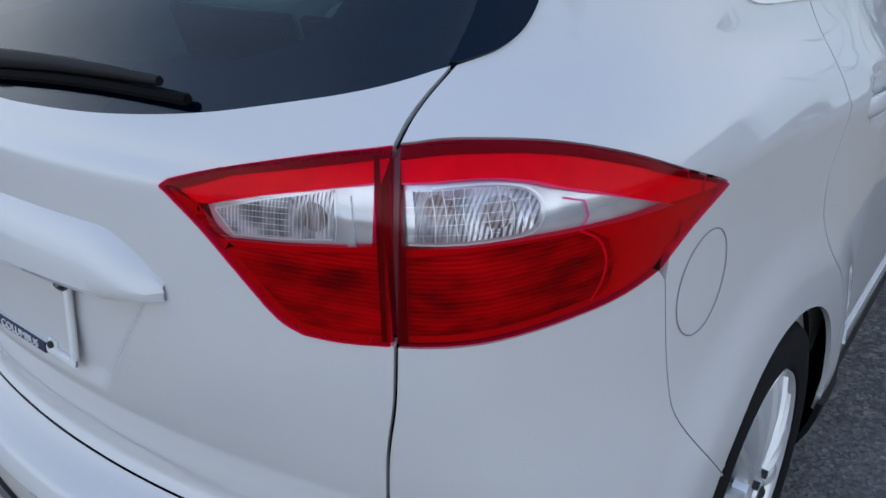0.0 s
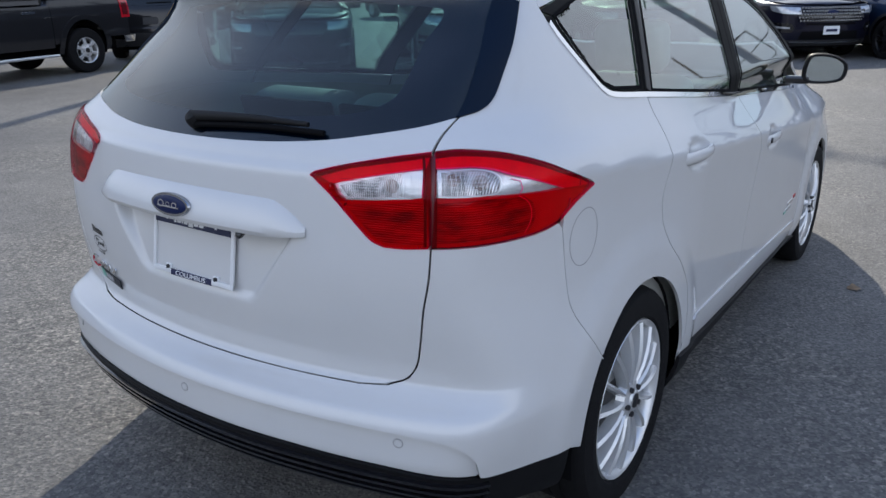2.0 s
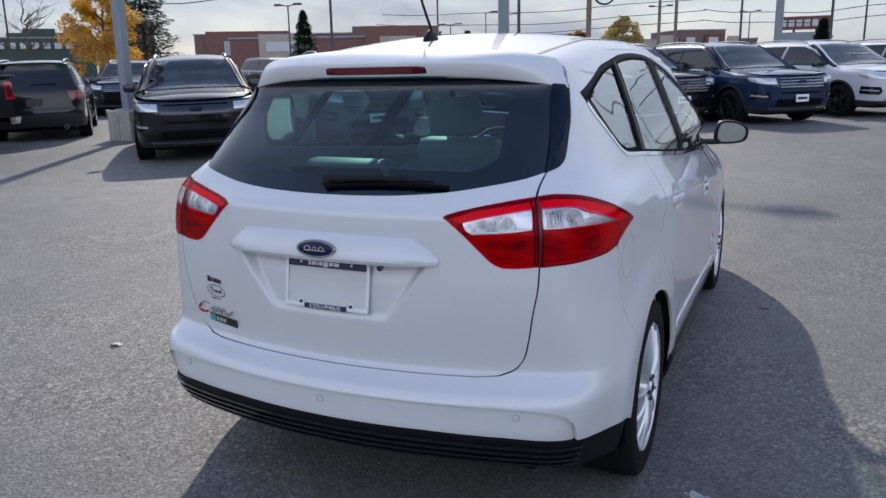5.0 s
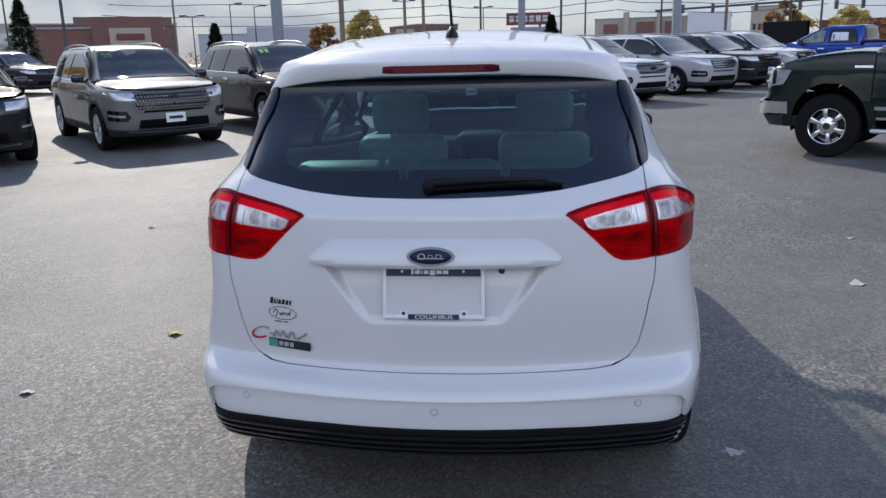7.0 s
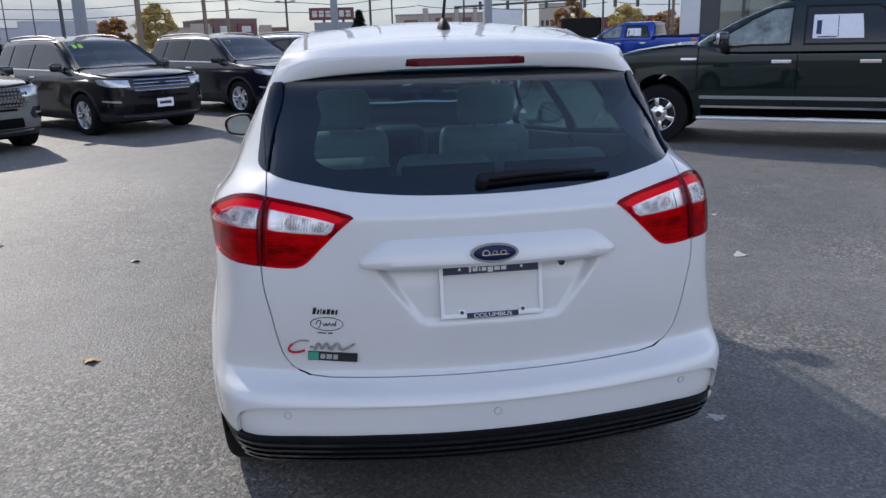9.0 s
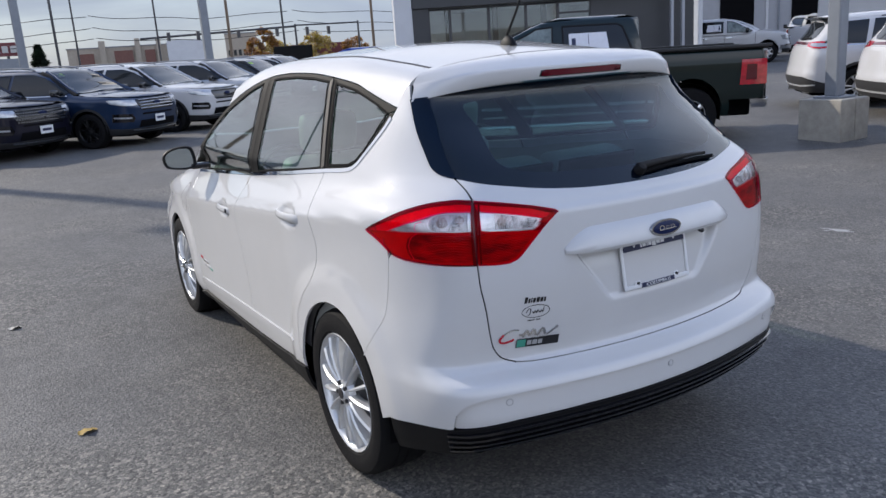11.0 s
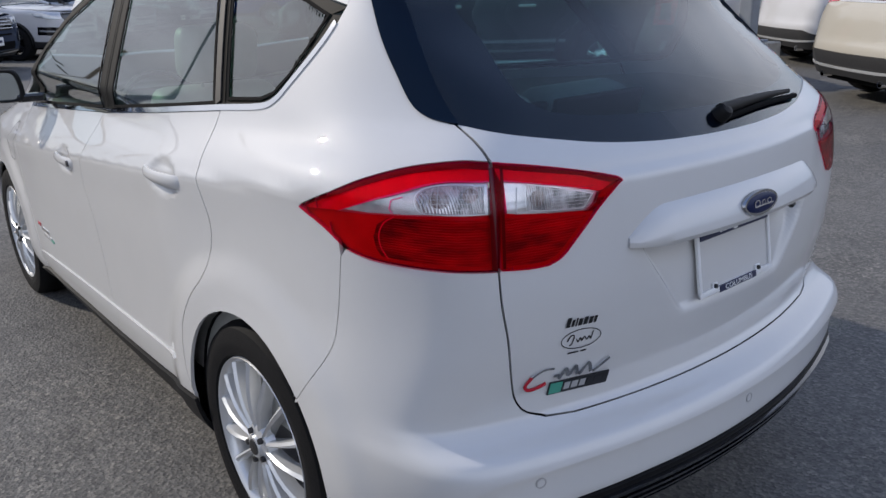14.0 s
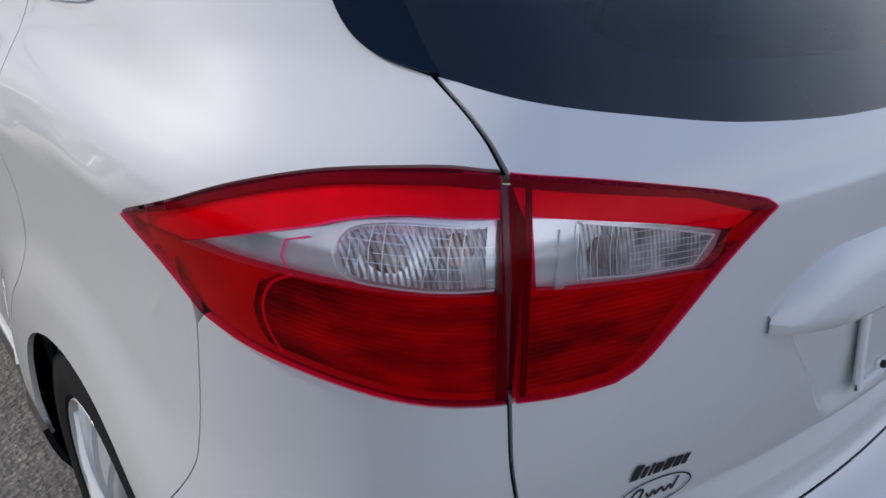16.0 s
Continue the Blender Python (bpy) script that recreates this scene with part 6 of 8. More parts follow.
    if not tail:
        part("rear_plate", cached("suv_rplate", lambda: bm_mesh("rear_plate", box(-.155, -.008, -.078, .155, .004, .078, .004), GREY_TRIM)), None, v, m=Matrix.Translation((0, .045, .86)))
    wz = 1.31 if tail else 1.24
    wp = [Vector((-.05 + .5 * t, S_REAR(wz + .02 * t) - .01, wz + .02 * t)) for t in (0, .5, 1)]
    part("rear_wiper", cached("suv_wiper%d" % tail, lambda: bm_mesh("rear_wiper", tube(wp, .016, 6, .6), BLACK_TRIM)), None, v)
    for s in (-1, 1):
        part("exhaust_pipe", cached(("suv_exh", s), lambda s=s: bm_mesh("exhaust_pipe", lathe([(.035, .0), (.042, .0), (.042, .25), (.035, .25)], "Y", 16, m=Matrix.Translation((s * .55, .12, .30))), CHROME, True)), None, v)
    # door lines, handles, mirrors, rails
    for k, line in enumerate(([(1.62, 1.15), (1.60, .9), (1.72, .6), (1.80, .30)], [(2.46, 1.15), (2.47, .7), (2.45, .30)], [(3.80, 1.12), (3.72, .7), (3.70, .30)])):
        for me in mirrored_panels("door_gap%d" % k, S, ribbon(spline(line, 3), .008), BLACK_MATTE, cell=(.3, .2), off=.002, rim=0):
            part("door_gap", me, None, v)
    for k, p in enumerate((1.85, 2.70)):
        for me in mirrored_panels("door_handle%d" % k, S, ribbon([(p - .11, 1.03), (p + .11, 1.025)], .035), CHROME, cell=(.1, .05), off=.02, rim=.018):
            part("door_handle", me, None, v)
    for s in (-1, 1):
        def mirror_mesh(s=s):
            bm = bmesh.new()
            add_box(bm, s * 1.05 - .10, 3.32, 1.14, s * 1.05 + .10, 3.42, 1.29, .04, None, 3)
            add_box(bm, min(s * .90, s * 1.0), 3.34, 1.13, max(s * .90, s * 1.0), 3.40, 1.18, .01)
            return bm_mesh("door_mirror", bm, GLOSS_BLACK, True)
        part("door_mirror", cached(("suv_mirror", s), mirror_mesh), None, v)

        def rail_mesh(s=s):
            zs = [(.60, 1.690), (.74, 1.752), (1.5, 1.788), (2.3, 1.772), (2.58, 1.722)]
            return bm_mesh("roof_rail", tube([(s * .62, y, z) for y, z in spline(zs, 4)], .017, 8), RAIL_GREY, True)
        if rails:
            part("roof_rail", cached(("suv_rail", s), rail_mesh), None, v)
    wm = cached("suvwheel_" + rim, lambda: wheel_meshes("_suv_" + rim, .255, .375, .25, 5, .020, .0, SATIN if rim == "silver" else ALLOY_DARK, .045, .06))
    for x in (.985, -.985):
        for y in SUV_AXLES:
            put_wheel(wm, v, x, y, .375, 0, 20)
            ob = cached(("liner", x, y), lambda: arch_liner_mesh(y, .38, .44, x * .985))
            part("arch_liner", ob, None, v)
    part("underbody", cached("suv_under", lambda: bm_mesh("underbody", box(-.68, .25, .22, .68, 4.75, .50, .04), BLACK_MATTE)), None, v)
    if digits:
        c = Vector(S.top(np.array([.46]), np.array([3.06]))[0])
        n = Vector(S.normal(np.array(c)[None])[0])
        rt = Vector((-1, 0, 0))
        rt = (rt - n * rt.dot(n)).normalized()
        mm = Matrix((rt, n.cross(rt), n)).transposed().to_4x4()
        mm.translation = c + n * .010
        if isinstance(digits, str):
            lettering("windscreen_digits", digits, .17, DIGIT_GREEN, v, mm, label="yellow-green windscreen digits")
        else:
            for x0 in (-.09, .02):
                part("price_bar", box(x0, -.06, 0, x0 + .07, .06, .002), DIGIT_GREEN, v, m=mm)
    if sheet:
        for me in mirrored_panels("window_sheet", S, [(1.95, 1.28), (2.2, 1.28), (2.2, 1.52), (1.95, 1.52)], WINDOW_SHEET, cell=(.2, .2), off=.008, rim=0):
            part("window_sheet", me, None, v)
    return v


def arch_liner_mesh(yc, zc, r, x_out, depth=0.34):
    bm = bmesh.new()
    s = 1 if x_out > 0 else -1
    rows = []
    for i in range(17):
        a = radians(-12 + 204 * i / 16)
        y, z = yc + r * math.cos(a), zc + r * math.sin(a)
        rows.append([bm.verts.new((x_out, y, z)), bm.verts.new((x_out - s * depth, y, z))])
    for a, b in zip(rows, rows[1:]):
        bm.faces.new((a[0], a[1], b[1], b[0]))
    bm.faces.new([q[1] for q in rows])
    return bm_mesh("arch_liner", bm, BLACK_MATTE)


# pickup: body with bed and bonnet, and a cab on it
P_LEN, P_AXLES = 5.88, (1.22, 4.92)
P_ROOF = curve(0, 1.40, 1.80, 1.40, 1.90, 1.285, 3.8, 1.285, 4.25, 1.35, 4.6, 1.37, 5.3, 1.29, 5.65, 1.20, 5.82, 1.05)
P_SIDE = curve(.40, .93, .50, .97, .75, 1.0, 1.05, 1.0, 1.25, .985, 1.36, .955, 1.45, .90)
P_NOSE = curve(.40, 5.80, .50, 5.88, .72, 5.88, .80, 5.83, 1.15, 5.79, 1.25, 5.70)


def pickup_solid(x, y, z):
    x = np.abs(x)
    rear = y - .05 * x * x - .02
    side = P_SIDE(z) - .10 * np.clip((y - 5.3) / .6, 0, 1) ** 2 - x
    nose = P_NOSE(z) - .12 * x * x - y
    roof = P_ROOF(y) - .03 * x * x - z
    f = smin(rear, side, .10)
    f = smin(f, nose, .16)
    return smin(f, roof, .06)


K_FRONT = curve(1.3, 4.60, 1.38, 4.50, 1.84, 3.56, 1.92, 3.28, 2.0, 3.1)
K_SIDE = curve(1.2, .99, 1.36, .955, 1.70, .82, 1.86, .74, 1.96, .62)


def cab_solid(x, y, z):
    x = np.abs(x)
    rear = y - 1.90 - .06 * np.clip(z - 1.36, 0, 1) - .04 * x * x
    side = K_SIDE(z) - x
    front = K_FRONT(z) - .12 * x * x - y
    roof = 1.945 - .03 * x * x - .05 * np.clip((2.3 - y) / .5, 0, 1) ** 2 - z
    f = smin(rear, side, .10)
    f = smin(f, front, .12)
    return smin(f, roof, .10)


PICKUP = Shell(pickup_solid, 1.0, 4.9)
CAB = Shell(cab_solid, 2.8, 3.2)


def pickup(label, colour, m, rim="silver", sheet=False, mark=False, tall=False, group=""):
    v = thing("pickup_truck", label, "pickup", m, group)
    S = PICKUP
    C = dict(cell=(.16, .10), rim=.012)
    ra = arch(S, P_AXLES[0], .42, .485, .54, -6, 186, x=1.0, n=18)
    fa = arch(S, P_AXLES[1], .42, .485, .54, 186, -6, x=1.0, n=18)
    bed = [(0, 1.385), (1.0, 1.385), (S.p1 + .87, 1.385), (S.p1 + .87, .56), (ra[0][0], .56)] + ra + [(ra[-1][0], .62), (.5, .62), (0, .62)]
    cabl = [(S.p1 + .885, 1.27), (S.p1 + 2.8, 1.27), (S.p1 + 3.25, 1.33), (S.p1 + 3.42, 1.33), (S.p1 + 3.42, .60), (fa[0][0] - .02, .50), (S.p1 + .885, .50)]
    front = [(S.p1 + 3.43, 1.335), (S.p2 + .3, 1.27), (S.p2 + .7, 1.20), (S.p2 + .9, 1.16), (S.p3, 1.15), (S.p3, .74), (S.p2 + .62, .74), (fa[-1][0] + .02, .66), (fa[-1][0], .50)] + fa[::-1] + [(fa[0][0], .52), (S.p1 + 3.43, .60)]
    for nm, poly in (("bed_side", bed), ("cab_side", cabl), ("front_wing", front)):
        for me in mirrored_panels(nm, S, poly, PAINTS["white"], **C):
            painted(nm, me, v, colour)
    painted("bonnet", cached("pk_hood", lambda: panel_mesh("bonnet", S, both([(0, 4.46), (.6, 4.44), (.90, 4.36), (.92, 4.9), (.88, 5.3), (.75, 5.6), (0, 5.70)]), PAINTS["white"], flat=True, cell=(.15, .12), rim=.02)), v, colour)
    for nm, yc in (("pk_trim", P_AXLES[0]), ("pk_trim_front", P_AXLES[1])):
        for s in (False, True):
            me = cached((nm, s), lambda: panel_mesh("arch_lip", S, ribbon(arch(S, yc, .42, .530, .585, -4, 184, x=1.0, n=20), .095), PAINTS["white"], cell=(.05, .05), off=.022, rim=.016, mirror=s))
            painted("arch_lip", me, v, colour)
    part("bed_cover", cached("pk_cover", lambda: bm_mesh("bed_cover", box(-.88, .06, 1.33, .88, 1.86, 1.375, .02), CLADDING)), None, v, "dark bed cover")
    for k in (-1, 1):
        part("bed_rail", cached(("pk_rail", k), lambda: bm_mesh("bed_rail", box(k * .93 - .05, .04, 1.36, k * .93 + .05, 1.87, 1.405, .01), CLADDING)), None, v)
    # cab
    K = CAB
    full = [(.0, 1.25), (K.p3, 1.25), (K.p3, 1.36), (K.p2 + 1.0, 1.42), (K.p2 + .62, 1.70), (K.p2 + .42, 1.87), (K.p1, 1.89), (.0, 1.88)]
    for me in mirrored_panels("cab_skin", K, full, PAINTS["white"], cell=(.12, .08), rim=0):
        painted("cab_skin", me, v, colour)
    ef = K.wall(np.array([0.0, .5, .9, K.p1, K.p2 + .2, K.p2 + .42]), np.array([1.88, 1.882, 1.885, 1.89, 1.885, 1.87]))
    rf = [(q[0], q[1]) for q in ef] + [(.5, 3.56), (0, 3.62)]
    painted("cab_roof", cached("pk_roof", lambda: panel_mesh("cab_roof", K, both(rf), PAINTS["white"], flat=True, cell=(.15, .15), rim=.01)), v, colour)
    dr = [(K.to_p(.9, 2.10), 1.325), (K.to_p(.9, 3.12), 1.325), (K.to_p(.85, 3.12), 1.81), (K.to_p(.85, 2.24), 1.81), (K.to_p(.9, 2.12), 1.76)]
    df = [(K.to_p(.9, 3.26), 1.325), (K.to_p(.9, 3.72), 1.32), (K.to_p(.9, 3.88), 1.30), (K.to_p(.9, 4.12), 1.305), (K.to_p(.9, 4.26), 1.365), (K.to_p(.84, 3.78), 1.66), (K.to_p(.80, 3.52), 1.79), (K.to_p(.85, 3.26), 1.81)]
    part_mats = ((0, dr, TINT), (1, df, CAB_GLASS))
    for k, w, mt in part_mats:
        for me in mirrored_panels("cab_window%d" % k, K, w, mt, cell=(.08, .06), off=.008, rim=.006):
            part("cab_window", me, None, v)
    wsx = both([(0, 4.42), (.45, 4.38), (.80, 4.25), (.62, 3.63), (0, 3.67)])
    part("windscreen", cached("pk_ws", lambda: panel_mesh("windscreen", K, wsx, SCREEN, flat=True, cell=(.15, .1), off=.004, rim=.01)), None, v)
    part("rear_screen", cached("pk_rs", lambda: panel_mesh("rear_screen", K, both([(0, 1.46), (.62, 1.46), (.58, 1.80), (0, 1.82)]), TINT, cell=(.15, .1), off=.004, rim=.004)), None, v)
    # door window frames, and the pillar between the doors
    for k, ring in enumerate((dr, df)):
        for me in mirrored_panels("cab_seal%d" % k, K, ring_of(ring, .022), BLACK_TRIM, cell=(.08, .06), off=.013, rim=.008):
            part("window_seal", me, None, v)
    if sheet:
        for me in mirrored_panels("window_sheet", K, [(K.to_p(.9, 2.44), 1.40), (K.to_p(.9, 3.02), 1.40), (K.to_p(.87, 3.02), 1.69), (K.to_p(.87, 2.44), 1.69)], WINDOW_SHEET, cell=(.1, .08), off=.013, rim=0):
            sh = part("window_sheet", me, None, v, "white price sheet in the rear side window")
        for k, q in enumerate(([(2.72, 1.42), (2.73, 1.42), (2.73, 1.67), (2.72, 1.67)], [(2.92, 1.45), (2.98, 1.45), (2.98, 1.62), (2.92, 1.62)], [(2.74, 1.41), (2.96, 1.41), (2.96, 1.425), (2.74, 1.425)])):
            for me in mirrored_panels("sheet_bar%d" % k, K, [(K.to_p(.9, y), z) for y, z in q], NAVY, cell=(.2, .2), off=.015, rim=0):
                part("sheet_bar", me, None, v)
    # face and tail
    p3 = S.p3
    for nm, poly, mt, o in (("grille", [(p3 - .62, .84), (p3, .84), (p3, 1.12), (p3 - .60, 1.12)], GLOSS_BLACK, .01), ("headlamp", [(p3 - .92, .93), (p3 - .64, .86), (p3 - .63, 1.13), (p3 - .99, 1.11)], LAMP_CLEAR, .014),
                            ("front_bumper", [(p3 - .98, .56), (p3, .53), (p3, .70), (p3 - .98, .71)], CHROME, .05), ("air_dam", [(p3 - 1.1, .38), (p3, .38), (p3, .50), (p3 - 1.1, .52)], CLADDING, .0),
                            ("tail_lamp%d" % mark, [(.76, .83), (1.0, .83), (.98, 1.19), (.76, 1.19)] if mark else [(.78, .95), (.89, .95), (.89, 1.28), (.78, 1.28)], LAMP_RED, .012), ("lamp_core%d" % mark, [(.84, .90), (.94, .90), (.93, 1.12), (.84, 1.12)] if mark else [(.80, 1.0), (.87, 1.0), (.87, 1.22), (.80, 1.22)], BADGE_RED, .020), ("rear_bumper", [(0, .50), (.86, .50), (.90, .62), (0, .62)], CHROME, .05)):
        for me in mirrored_panels("pk_" + nm, S, poly, mt, cell=(.15, .1), off=o, rim=.03):
            part(nm.rstrip("01"), me, None, v)
    part("grille_bar", cached("pk_bar", lambda: bm_mesh("grille_bar", add_box(box(-.60, 5.80, 1.03, .60, 5.845, 1.07, .01), -.60, 5.80, .92, .60, 5.845, .96, .01), CHROME)), None, v)["kind"] = "stuff"
    # side strip, step, handles, mirrors, gaps
    if mark:
        for nm, poly, mt, o in (("side_strip", [(S.p1 + .9, .63), (S.p1 + 3.38, .63), (S.p1 + 3.38, .672), (S.p1 + .9, .672)], RAIL_GREY, .008), ("side_strip_rear", [(S.p1 + .74, .63), (S.p1 + .86, .63), (S.p1 + .86, .672), (S.p1 + .74, .672)], RAIL_GREY, .008),
                                ("sill_strip", [(S.p1 + .9, .51), (S.p1 + 3.4, .51), (S.p1 + 3.4, .54), (S.p1 + .9, .54)], CHROME, .008)):
            for me in mirrored_panels("pk_" + nm, S, poly, mt, cell=(.3, .1), off=o, rim=.01):
                part("side_strip", me, None, v)
    for k, line in enumerate(([(S.p1 + .878, 1.38), (S.p1 + .878, .5)], [(S.p1 + 2.17, 1.35), (S.p1 + 2.17, .5)], [(S.p1 + 3.425, 1.3), (S.p1 + 3.425, .5)])):
        for me in mirrored_panels("pk_gap%d" % k, S, ribbon(line, .014), BLACK_MATTE, cell=(.3, .2), off=.003, rim=0):
            part("door_gap", me, None, v)
    for k, y in enumerate((1.32, 2.36)):
        for me in mirrored_panels("pk_handle%d" % k, S, ribbon([(S.p1 + y - .12, 1.12), (S.p1 + y + .12, 1.12)], .040), CHROME, cell=(.1, .05), off=.03, rim=.028):
            part("door_handle", me, None, v, "chrome door handle")
    for s in (-1, 1):
        part("running_board", cached(("pk_step", s), lambda: bm_mesh("running_board", box(s * .97 - .07, 1.85, .345, s * .97 + .07, 4.4, .395, .02), SATIN)), None, v)
        def mir(s=s):
            bm = bmesh.new()
            add_box(bm, s * 1.10 - .10, 4.02, 1.29, s * 1.10 + .10, 4.16, 1.51, .05, None, 3)
            add_box(bm, min(s * .90, s * 1.06), 4.05, 1.28, max(s * .90, s * 1.06), 4.13, 1.34, .01)
            return bm_mesh("door_mirror", bm, GLOSS_BLACK, True)
        mr = part("door_mirror", cached(("pk_mirror", s), mir), None, v)
        if mark:
            part("mirror_cap", cached(("pk_cap", s), lambda s=s: bm_mesh("mirror_cap", box(s * 1.10 - .085, 4.11, 1.34, s * 1.10 + .085, 4.185, 1.50, .035, None, 3), CHROME, True)), None, mr, "chrome mirror cap")
        if mark:
            part("wing_badge", cached(("pk_mark", s), lambda: bm_mesh("wing_badge", box(s * .985 - .012, 4.44, 1.14, s * .985 + .010, 4.66, 1.175, .006), CHROME)), None, v)
    wm = cached("pkwheel_" + rim, lambda: wheel_meshes("_pk_" + rim, .235, .405, .27, 6, .034, .0, CHROME if rim == "chrome" else SATIN, 0.0, .07))
    for x in (.985, -.985):
        for y in P_AXLES:
            put_wheel(wm, v, x, y, .405, 0, 10)
            part("arch_liner", cached(("pkliner", x, y), lambda: arch_liner_mesh(y, .42, .46, x * .98)), None, v)
    part("chassis", cached("pk_under", lambda: bm_mesh("chassis", box(-.60, .2, .34, .60, 5.5, .66, .04), BLACK_MATTE)), None, v)
    return v


def facing(x, y, hx, hy, ref):
    """A vehicle's pose: its own point (0, ref) stands over (x, y) and it points along (hx, hy)."""
    yaw = math.atan2(-hx, hy)
    h = Vector((hx, hy, 0)).normalized()
    z = ground_z(x, y)
    slope = (ground_z(x + h.x, y + h.y) - ground_z(x - h.x, y - h.y)) / 2
    r = Vector((h.y, -h.x, 0))
    lean = (ground_z(x + r.x, y + r.y) - ground_z(x - r.x, y - r.y)) / 2
    return Matrix.Translation((x, y, z)) @ Matrix.Rotation(yaw, 4, "Z") @ Matrix.Rotation(math.atan(slope), 4, "X") @ Matrix.Rotation(-math.atan(lean), 4, "Y") @ Matrix.Translation((0, -ref, 0))


def from_wheel(wx, wy, hx, hy, side, ref):
    """The pose from where the wheel on one side (1: right, -1: left) touches the ground."""
    h = Vector((hx, hy, 0)).normalized()
    r = Vector((h.y, -h.x, 0))
    return facing(wx - side * .87 * r.x, wy - side * .87 * r.y, h.x, h.y, ref)


ROW = "sport utility vehicles parked in an angled row"
HX, HY = .67, -.742
suv("black sport utility vehicle with a dark grille, parked nose out", PAINTS["black"], from_wheel(-8.58, 7.78, HX, HY, 1, 4.02), "black", group=ROW)
suv("grey sport utility vehicle with chrome mesh grille and white plate", PAINTS["grey"], from_wheel(-6.56, 9.98, HX, HY, 1, 4.02), "mesh", digits="20", group=ROW)
suv("black sport utility vehicle with chrome bar grille and white plate", PAINTS["black"], from_wheel(-4.52, 12.25, HX, HY, 1, 4.02), "bars", digits=True, group=ROW)
suv("dark navy sport utility vehicle with a bright grille", PAINTS["navy"], from_wheel(-2.15, 14.9, HX, HY, 1, 4.02), "mesh", digits="17", group=ROW)
suv("dark blue sport utility vehicle on black wheels", PAINTS["blue"], from_wheel(.05, 15.5, HX, HY, 1, 4.02), "bars", rim="dark", sheet=True, digits="18", group=ROW)
suv("white sport utility vehicle with a black grille", PAINTS["white"], from_wheel(2.15, 17.7, HX, HY, 1, 4.02), "black", rim="dark", group=ROW)
suv("silver white sport utility vehicle with bright wheels", PAINTS["silver"], from_wheel(4.5, 20.4, HX, HY, 1, 4.02), "bars", group=ROW)
suv("charcoal sport utility vehicle parked between white ones", PAINTS["charcoal"], from_wheel(6.4, 22.7, HX, HY, 1, 4.02), "black", digits=True, group=ROW)
suv("white sport utility vehicle with a dark grille guard", PAINTS["white"], from_wheel(8.2, 24.9, HX, HY, 1, 4.02), "black", group=ROW)
suv("black sport utility vehicle seen from behind with red tail lamps", PAINTS["black"], facing(-13.9, 10.1, -.72, .69, 1.02), "bars")
suv("champagne white crossover seen from behind with a red lamp bar", PAINTS["champagne"], facing(7.85, 3.31, .84, -.54, 0.0), "bars", tail=True, rails=False, group="crossovers parked by the light pole")
suv("white crossover seen from behind with a red lamp bar", PAINTS["white"], facing(11.2, 5.98, .84, -.54, 0.0), "bars", tail=True, rails=False, group="crossovers parked by the light pole")
suv("white crossover with slim red tail lamps and dark windows", PAINTS["white"], facing(12.32, 8.34, .74, -.67, 0.0), "bars", tail=True, rails=False, group="crossovers parked by the light pole")
suv("black sport utility vehicle parked on the far side", PAINTS["black"], facing(-18.0, 16.5, .62, -.78, 4.02), "bars")
suv("dark grey sport utility vehicle with a sheet in its window", PAINTS["charcoal"], facing(-20.6, 28.2, .93, -.36, 2.5), "black", sheet=True)
pickup("dark green crew cab pickup with chrome wheels and a price sheet", PAINTS["green"], from_wheel(4.22, 8.43, -.8315, .5555, -1, 4.92) @ Matrix.Translation((0, 4.92, 0)) @ Matrix.Diagonal((.96, .985, 1.0, 1)) @ Matrix.Translation((0, -4.92, 0)), "chrome", sheet=True, mark=True)
pickup("charcoal crew cab pickup on alloy wheels", PAINTS["charcoal"], from_wheel(-12.43, 7.35, .132, -.991, -1, 1.22), "silver")
pickup("bright blue crew cab pickup at the back of the lot", PAINTS["bright_blue"], facing(11.3, 26.2, -.76, .65, 2.7) @ Matrix.Translation((0, 2.7, 0)) @ Matrix.Diagonal((.90, .88, .90, 1)) @ Matrix.Translation((0, -2.7, 0)), "silver", sheet=True)
WORK = "white work trucks"
pickup("white crew cab pickup standing broadside before the service building", PAINTS["white"], facing(27.1, 22.46, .62, -.78, 2.94), "silver", sheet=True, group=WORK)
pickup("white crew cab pickup behind another white one", PAINTS["white"], facing(31.9, 26.0, .62, -.78, 2.94), "silver", group=WORK)
pickup("white crew cab pickup seen from behind beyond the crossovers", PAINTS["white"], facing(33.0, 21.1, .95, .31, 2.94), "silver", group=WORK)
pickup("white crew cab pickup nosing out of a service door", PAINTS["white"], facing(38.6, 26.1, -.83, -.555, 4.0), "silver", group=WORK)


